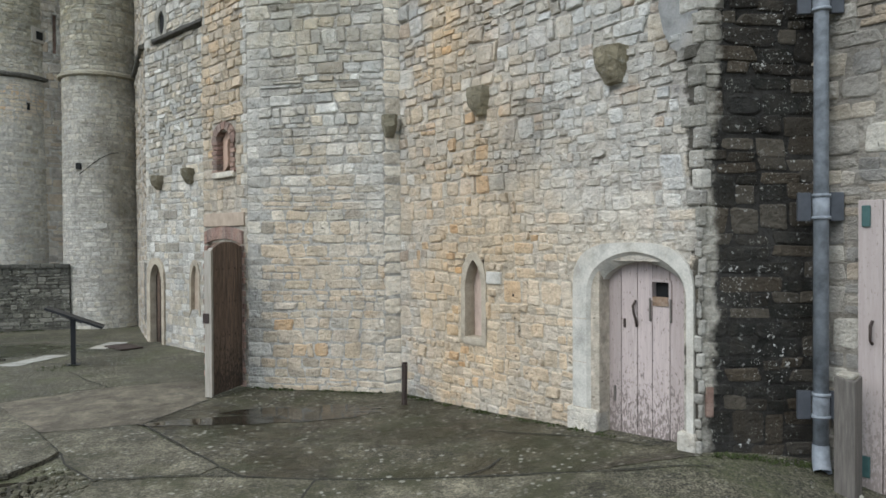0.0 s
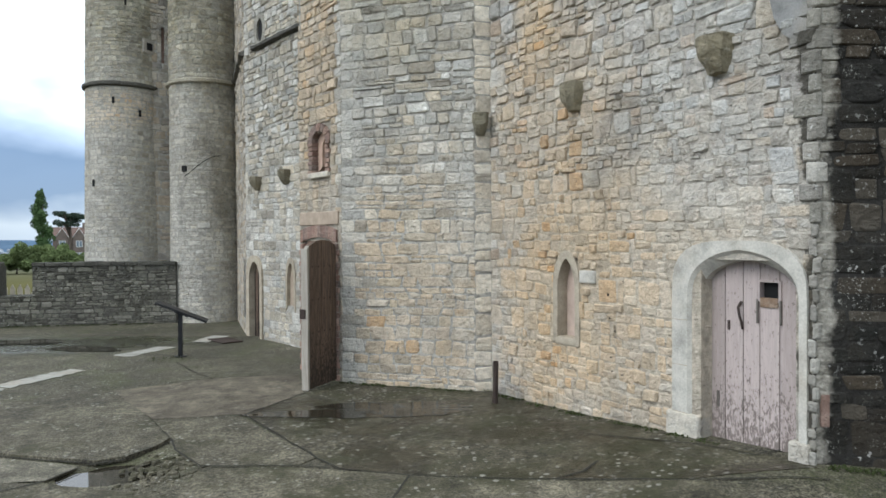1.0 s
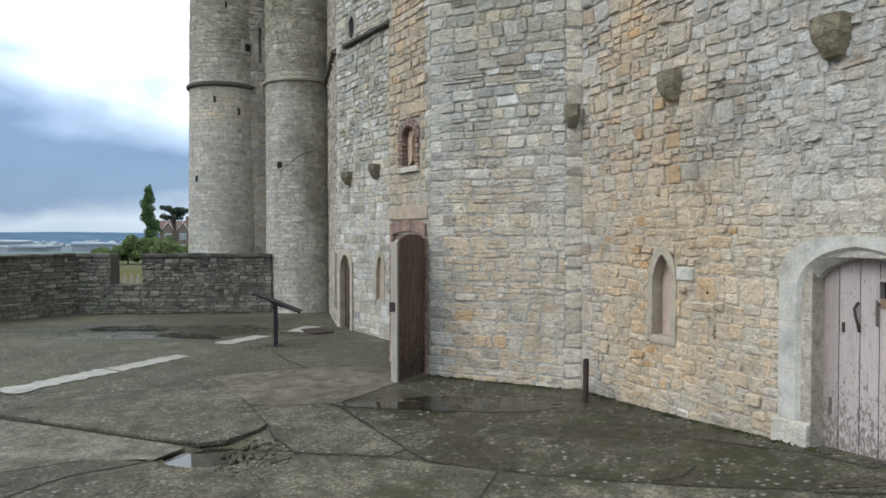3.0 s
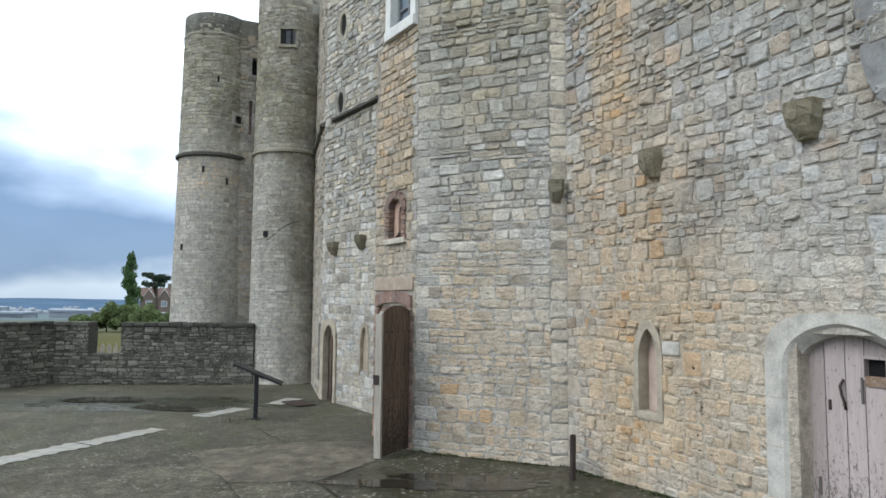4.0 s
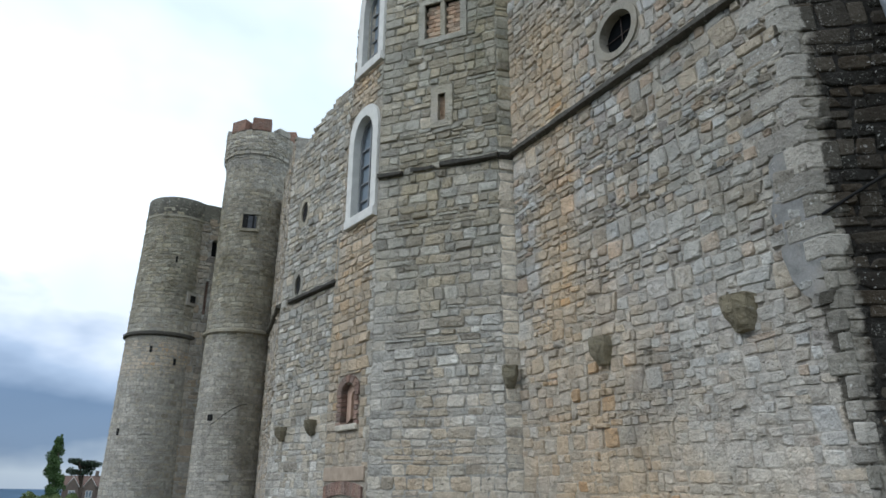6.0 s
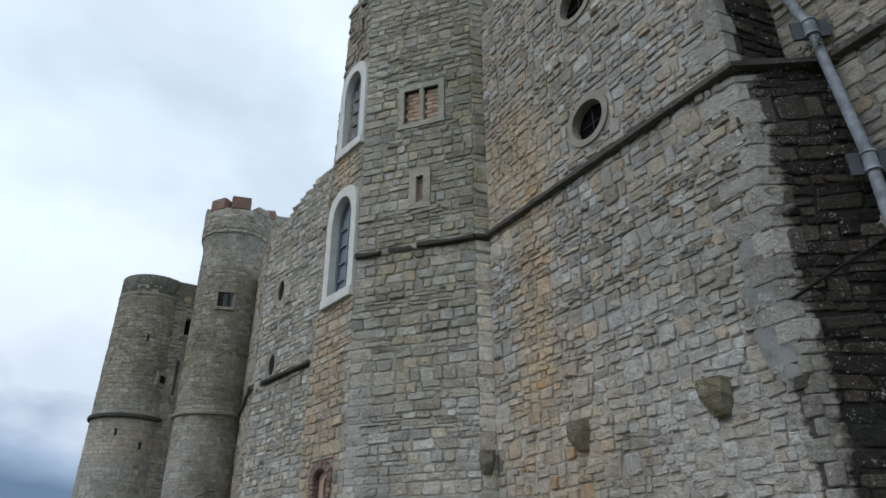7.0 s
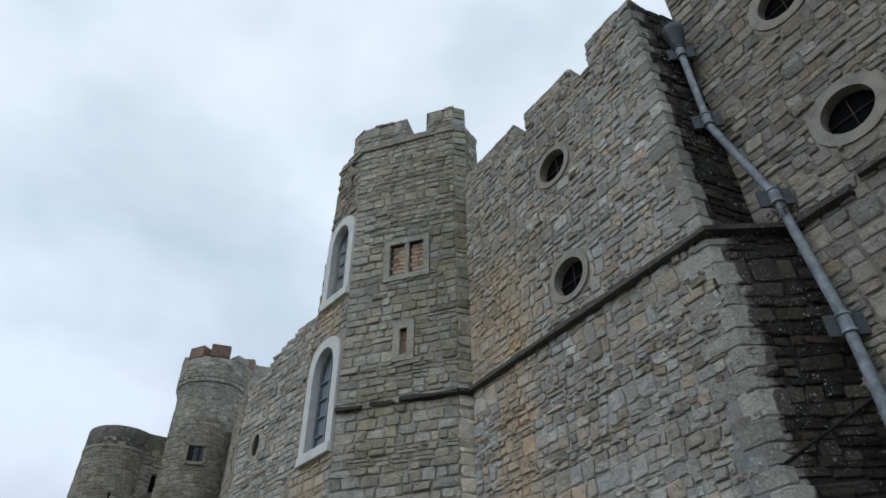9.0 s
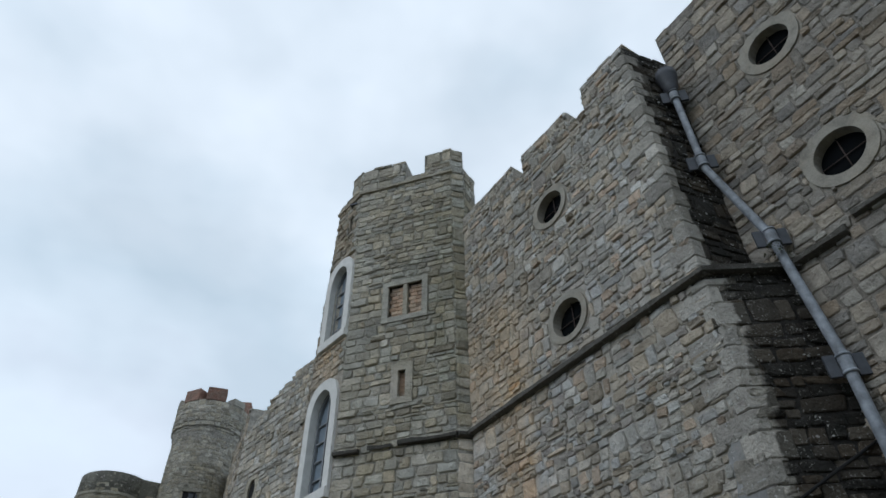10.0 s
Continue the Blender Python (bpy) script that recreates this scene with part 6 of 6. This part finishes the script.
corner_blocks(wall_b, KNEE, FOOT_B, E_LOW, 2.0, 3.7, 74, 0.012, 0.45)
corner_blocks(wall_b, KNEE, FOOT_B, E_LOW, 3.7, 6.38, 71, 0.012)
corner_blocks(wall_b, KNEE, FOOT_B, E_IN, 6.54, 10.62, 72, 0.016)

# ---- parapet ----
P0, P2, P3 = (-17.0, 2.5), (-8.75, 16.08), (-4.15, 16.28)
GAP = (0.77, 1.51)
wall_p, LP, st, qu = make_wall("wall_parapet", P2, P3, -3.1, 1.36, [(GAP[0], GAP[1], 0.69, 2)], M_PARAPET, M_PARAPET_MORTAR, random.Random(41), "low rubble parapet wall with an open gap", clear=[(-1, 9, -4, 0)], wide=(0.15, 0.34), high=(0.055, 0.10), calm=True)
P_STONES = (wall_p, st, qu)
for a, b in ((0.0, GAP[0]), (GAP[1], LP)):
    n = int((b - a) / 0.26)
    for i in range(n):
        part("coping_stone", box(a + (b - a) * i / n + 0.004, a + (b - a) * (i + 1) / n - 0.004, -0.04, 0.44, 1.355, 1.43 + 0.03 * rc.random(), 0.02), M_COPING, wall_p)
wall_l, LL, st, qu = make_wall("wall_parapet_west", P0, (-8.56, 16.42), -3.1, 1.38, [], M_PARAPET, M_PARAPET_MORTAR, random.Random(42), "long low rubble parapet wall along the terrace", clear=[(-1, 8.5, -4, 2), (-1, 99, -4, 0)], wide=(0.15, 0.34), high=(0.055, 0.10), calm=True)
L_STONES = (wall_l, st, qu)
for i in range(26):
    a = LL - 0.42 - 0.28 * (i + 1)
    part("coping_stone", box(a + 0.004, a + 0.276, -0.04, 0.44, 1.375, 1.44 + 0.03 * rc.random(), 0.02), M_COPING, wall_l)

fence = thing("picket_fence", "low grey wooden picket fence beyond the parapet gap", "fence", pose(-10.7, 19.6, -1.0, 0, 0, 4))
for i in range(16):
    part("picket", plate([(0.185 * i, 0), (0.185 * i + 0.13, 0), (0.185 * i + 0.13, 1.62), (0.185 * i + 0.065, 1.75), (0.185 * i, 1.62)], 0, 0.025), M_FENCE, fence)
for z in (0.4, 1.3):
    part("rail", box(0, 3.5, 0.03, 0.07, z, z + 0.09), M_FENCE, fence)
for x in (0.1, 1.8, 3.4):
    part("post", box(x, x + 0.1, 0.03, 0.13, -2.1, 1.5), M_FENCE, fence)

# ---- things on the terrace ----
sign = thing("information_lectern", "black metal lectern sign with a tilted panel on a single post", "sign", pose(-2.85, 11.45, 0, 0, 0, 97))
part("post", box(-0.03, 0.03, -0.035, 0.035, 0, 0.72, 0.006), M_SIGN, sign)
part("panel", box(-0.17, 0.17, -0.43, 0.43, -0.018, 0.018, 0.006), M_SIGN, sign, "tilted black panel", Matrix.Translation((0, -0.03, 0.74)) @ Matrix.Rotation(radians(23), 4, "X"))
part("panel_bracket", box(-0.05, 0.05, -0.12, 0.12, -0.05, -0.015, 0.004), M_SIGN, sign, "", Matrix.Translation((0, -0.03, 0.74)) @ Matrix.Rotation(radians(23), 4, "X"))
part("base_plate", box(-0.09, 0.09, -0.09, 0.09, 0, 0.015, 0.004), M_SIGN, sign)
stump = thing("iron_stake", "short rusty iron stake standing at the wall foot", "stake", pose(1.61, 7.48, ground_z(1.61, 7.48) - 0.03, 0, 1, 20))
part("stake", box(-0.022, 0.022, -0.03, 0.03, 0, 0.50, 0.006), M_IRON, stump)
part("flange", box(-0.03, 0.03, -0.012, 0.012, 0.34, 0.52, 0.005), M_IRON, stump)


# ---- beyond the parapet ----
def leaf_cloud(centres, count, size, seed, squash=1.0):
    """Many small tilted leaf cards scattered through ellipsoid clumps."""
    r = random.Random(seed)
    verts, faces = [], []
    for (c, rad) in centres:
        for _ in range(count):
            while True:
                p = Vector((r.uniform(-1, 1), r.uniform(-1, 1), r.uniform(-1, 1)))
                if 0.25 < p.length < 1:
                    break
            p = Vector(c) + Vector((p.x * rad[0], p.y * rad[1], p.z * rad[2]))
            u = Vector((r.gauss(0, 1), r.gauss(0, 1), r.gauss(0, 1))).normalized()
            v = u.orthogonal().normalized()
            s = size * r.uniform(0.6, 1.4)
            o = len(verts)
            verts += [tuple(p - u * s), tuple(p + v * s * 0.6), tuple(p + u * s), tuple(p - v * s * 0.6)]
            faces.append((o, o + 1, o + 2, o + 3))
    return verts, faces


def tree(name, label, at, trunk_h, trunk_r, clumps, count, size, material, seed):
    t = thing(name, label, "tree", Matrix.Translation(at))
    bm = tube([(0, 0, 0), (0.1, 0, trunk_h * 0.5), (0, 0.1, trunk_h)], [trunk_r, trunk_r * 0.7, trunk_r * 0.3], 8)
    for c, rad in clumps[:10]:
        tube([(0, 0, min(trunk_h * 0.6, c[2] - 0.5)), ((c[0]) * 0.5, c[1] * 0.5, c[2] - rad[2] * 0.5), tuple(c)], [trunk_r * 0.4, trunk_r * 0.25, trunk_r * 0.08], 6, bm)
    part("trunk", bm, M_BARK, t)
    part("crown", mesh("crown", *leaf_cloud(clumps, count, size, seed), material), material, t, "leafy crown")
    return t


r = random.Random(5)
pop = []
for i in range(44):
    k = i / 43
    lobe = -0.55 if k > 0.55 else 0.45
    wide = 1.25 * math.sin(math.pi * min(1.0, 0.12 + 0.86 * k)) ** 0.7 + 0.15
    pop.append(((lobe * (1 - abs(k - 0.55)) + r.uniform(-0.6, 0.6) * wide, r.uniform(-0.7, 0.7), 1.6 + 12.8 * k), (0.62 * wide + 0.15, 0.6, 0.95)))
tree("poplar_tree", "tall narrow dark green poplar with an uneven crown", (-58.8, 135.0, -3.2), 12, 0.28, pop, 150, 0.20, M_LEAF_POPLAR, 51)
pine = [((r.uniform(-2.2, 2.2), r.uniform(-1.5, 1.5), 8.6 + r.uniform(-1.1, 0.9)), (r.uniform(0.6, 1.1), 1.0, r.uniform(0.35, 0.6))) for i in range(22)]
tree("pine_tree", "dark flat-topped pine with bare trunk", (-50.4, 126.5, -2.4), 8.6, 0.28, pine, 110, 0.17, M_LEAF_PINE, 52)
for k, (bx, w, h) in enumerate(((-57.6, 2.6, 3.4), (-54.6, 3.0, 4.8), (-51.4, 3.4, 5.9), (-48.2, 3.2, 5.2), (-45.4, 2.8, 4.2))):
    cl = []
    for i in range(26):
        u, a = r.uniform(0, 1) ** 0.6, r.uniform(0, 2 * math.pi)
        hh = h * (0.22 + 0.62 * r.random() * math.sqrt(max(0.0, 1 - (u * math.cos(a)) ** 2)))
        cl.append(((w * 0.85 * u * math.cos(a), 1.6 * u * math.sin(a), hh), (w * r.uniform(0.22, 0.34), 0.9, h * r.uniform(0.13, 0.2))))
    tree("bush", "broad rounded green thicket beyond the parapet", (bx, 115.0 + 1.3 * (k % 2), -3.2), h * 0.5, 0.14, cl, 420, 0.15, M_LEAF_BUSH, 60 + k)


def house():
    h = thing("house", "distant brick house with tiled gables and white windows", "house", pose(-59.6, 150.0, -2.3, 0, 0, 22) @ Matrix.Scale(0.76, 4))
    part("wall", box(-4.5, 4.5, 0, 7, 0, 7.2), M_HOUSE, h)
    bm = bmesh.new()
    v = [bm.verts.new(p) for p in ((-4.9, -0.4, 7.1), (4.9, -0.4, 7.1), (4.9, 7.4, 7.1), (-4.9, 7.4, 7.1), (-4.9, 3.5, 9.9), (4.9, 3.5, 9.9))]
    for f in ((0, 1, 5, 4), (2, 3, 4, 5), (0, 4, 3), (1, 2, 5), (0, 3, 2, 1)):
        bm.faces.new([v[i] for i in f])
    part("roof", bm, M_ROOF, h)
    for x in (-2.2, 1.9):
        bay = part("gable", plate([(x - 1.4, 0), (x + 1.4, 0), (x + 1.4, 7.2), (x, 9.3), (x - 1.4, 7.2)], -0.8, 1.4), M_HOUSE, h)
        part("barge_board", tube([(x - 1.6, -0.9, 7.0), (x, -0.9, 9.5), (x + 1.6, -0.9, 7.0)], 0.1, 6), M_HOUSE_TRIM, bay)
        for z in (1.0, 4.3):
            w = part("window", box(x - 0.8, x + 0.8, -0.9, -0.78, z, z + 1.8), M_HOUSE_TRIM, bay)
            for k in (-0.36, 0.36):
                part("pane", box(x + k - 0.28, x + k + 0.28, -0.93, -0.88, z + 0.15, z + 1.65), M_GLASS, w)
    part("chimney", box(2.8, 3.7, 3, 4, 9.0, 11.2), M_HOUSE, h)
    return h


house()


def far_shed(x, y, z, w, d, h, turn, k):
    s = thing("industrial_shed", "large pale industrial building far off in the town", "building", pose(x, y, z, 0, 0, turn), "far sheds")
    part("wall", box(-w / 2, w / 2, 0, d, 0, h), M_FARWHITE, s)
    bm = bmesh.new()
    v = [bm.verts.new(p) for p in ((-w / 2 - 1, -1, h), (w / 2 + 1, -1, h), (w / 2 + 1, d, h + w * 0.03), (-w / 2 - 1, d, h + w * 0.06), (-w / 2 - 1, -1, h + 1.5), (w / 2 + 1, -1, h + 1), (w / 2 + 1, d, h + w * 0.06), (-w / 2 - 1, d, h + w * 0.08))]
    for f in ((0, 1, 5, 4), (1, 2, 6, 5), (2, 3, 7, 6), (3, 0, 4, 7), (4, 5, 6, 7), (0, 3, 2, 1)):
        bm.faces.new([v[i] for i in f])
    part("roof", bm, M_SHED, s)


far_shed(-250, 480, -13, 27, 30, 8, 25, 0)
far_shed(-247, 400, -13.5, 18, 30, 8, 14, 1)
far_shed(-420, 640, -14, 34, 30, 9, 15, 2)
rt = random.Random(77)
verts, faces = [], []
for i in range(260):
    a, d = rt.uniform(-1.2, -0.25), rt.uniform(650, 1700)
    x, y = d * math.sin(a), d * math.cos(a)
    z = -3.0 - 14 * smooth((d - 110) / 900)
    w, dd, h = rt.uniform(2, 5.5), rt.uniform(5, 9), rt.uniform(4, 7)
    o = len(verts)
    verts += [(x - w, y, z), (x + w, y, z), (x + w, y + dd, z), (x - w, y + dd, z), (x - w, y, z + h), (x + w, y, z + h), (x + w, y + dd, z + h), (x - w, y + dd, z + h), (x - w, y + dd / 2, z + h * 1.4), (x + w, y + dd / 2, z + h * 1.4)]
    faces += [tuple(o + k for k in f) for f in ((0, 1, 5, 4), (1, 2, 6, 5), (3, 0, 4, 7), (2, 3, 7, 6), (4, 5, 9, 8), (6, 7, 8, 9), (4, 8, 7), (5, 6, 9))]
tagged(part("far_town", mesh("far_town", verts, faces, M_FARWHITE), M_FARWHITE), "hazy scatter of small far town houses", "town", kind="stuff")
tv, tf_ = leaf_cloud([((rt.uniform(-300, -90), rt.uniform(250, 420), -8.5 - rt.uniform(0, 3)), (6, 4, 3)) for _ in range(34)], 220, 0.6, 78)
tagged(part("far_trees", mesh("far_trees", tv, tf_, M_LEAF_POPLAR), M_LEAF_POPLAR), "dark belts of trees before the far town", "trees", kind="stuff")

# small weeds on the ledge by the pipe and along wall feet
def weed(at, n, size, spread, seed, label):
    w = thing("wall_weed", label, "plant", Matrix.Translation(at))
    part("leaves", mesh("leaves", *leaf_cloud([((0, 0, 0), spread)], n, size, seed), M_LEAF_IVY), M_LEAF_IVY, w)
weed((4.12, 4.22, 6.60), 90, 0.022, (0.16, 0.10, 0.10), 80, "small green weed rooted on the stone ledge")
weed((3.98, 4.55, 9.2), 140, 0.018, (0.05, 0.05, 0.5), 81, "green moss and weed behind the downpipe")
weed((3.9, 4.05, 0.06), 120, 0.016, (0.35, 0.10, 0.04), 82, "low grass tuft at the foot of the damp wall")
weed((-3.05, 11.2, 0.01), 60, 0.014, (0.35, 0.2, 0.03), 83, "mossy grass tuft by the lectern post")

def moss_line(p, q, n, seed, label):
    r, spots = random.Random(seed), []
    for _ in range(n):
        k = r.random()
        x, y = p[0] + (q[0] - p[0]) * k + r.gauss(0, 0.02), p[1] + (q[1] - p[1]) * k + r.gauss(0, 0.02)
        spots.append(((x, y, ground_z(x, y) + 0.012), (0.05, 0.03, 0.018)))
    tagged(part("moss", mesh("moss", *leaf_cloud(spots, 12, 0.012, seed), M_LEAF_IVY), M_LEAF_IVY), label, "moss", kind="stuff")
moss_line((1.62, 8.12), (3.0, 5.15), 60, 90, "thin line of moss and weeds along the main wall foot")
moss_line((-0.2, 8.95), (1.45, 8.12), 50, 91, "thin line of moss and weeds along the turret foot")
moss_line((3.45, 4.40), (4.25, 4.2), 40, 92, "moss and weeds along the damp wall foot")
moss_line((-8.2, 16.0), (-4.6, 16.15), 70, 93, "moss along the foot of the parapet")

# cracks and flashing
crack_pts = []
for k in range(9):
    off, z = -0.50 + 0.10 * k, 3.42 + 0.50 * smooth(k / 8) ** 0.6
    an = drum_angle(T1, R1, off)
    crack_pts.append(((R1 + 0.002) * math.sin(an), -(R1 + 0.002) * math.cos(an), z))
part("crack", tube(crack_pts, 0.007, 6), M_DARK, tower1, "old curved crack in the stonework")
part("flashing", tube([(0.02, -0.02, 4.05), (0.4, -0.025, 4.28), (0.92, -0.02, 4.58)], 0.014, 6), M_DARK, wall_d, "thin dark sloping lead line")

# ---- stones of the walls ----
def worn_zone(x, z):
    """The main wall's facing has weathered away most in its lower part, beside the turret."""
    k = (1 - smooth((x - 1.6) / 1.4)) * (1 - smooth((z - 2.6) / 1.6))
    return 0.9 * k * smooth(0.5 + 1.6 * noise.noise(Vector((x * 1.7, z * 1.7, 3.0)))) + 0.25 * smooth(noise.noise(Vector((x * 1.1, z * 1.1, 8.0))) * 2)


for (wall, st, qu), mat, qmat, singles, sd in (
        (B_STONES, M_B, M_B, 300, 1), (T_STONES, M_T, M_QUOIN, 300, 2), ((t3, [q for q in T3_STONES[1] if q[1] < 6.4], []), M_PALE, M_PALE, 120, 3), ((t3, [q for q in T3_STONES[1] if q[1] >= 6.4], []), M_T, M_T, 0, 3), (TR_STONES, M_T, M_T, 0, 14), (F_STONES, M_F, M_QUOIN, 220, 4), *[(tbs, M_F, M_QUOIN, 0, 5) for tbs in TB_STONES],
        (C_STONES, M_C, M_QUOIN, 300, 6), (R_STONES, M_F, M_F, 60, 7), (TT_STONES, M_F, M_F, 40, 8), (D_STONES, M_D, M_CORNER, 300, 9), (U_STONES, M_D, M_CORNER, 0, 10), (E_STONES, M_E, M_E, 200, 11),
        (P_STONES, M_PARAPET, M_PARAPET, 250, 12), (L_STONES, M_PARAPET, M_PARAPET, 250, 13)):
    rs = random.Random(100 + sd)
    lay(wall, st, mat, rs, singles, craggy=worn_zone if wall is wall_b else None, lost=0.03 if wall is wall_b else 0.008, flush=4.6 if wall is t3 else -0.6 if wall in (wall_p, wall_l) else 1.6)
    if qu:
        lay(wall, qu, qmat, rs, 90, 0.022, (0.010, 0.018), "quoin", 0.007, flush=3.5)
for t, at, rad, st, sd in ((tower1, T1, rad1, st1, 21), (tower2, T2, rad2, st2, 22)):
    k = math.atan2(at[0], at[1])
    st = [(x - k * rad(0), z, w, h) for x, z, w, h in st]
    lay_round(t, rad, st, M_TOWER, random.Random(sd), 200 if t is tower1 else 0)
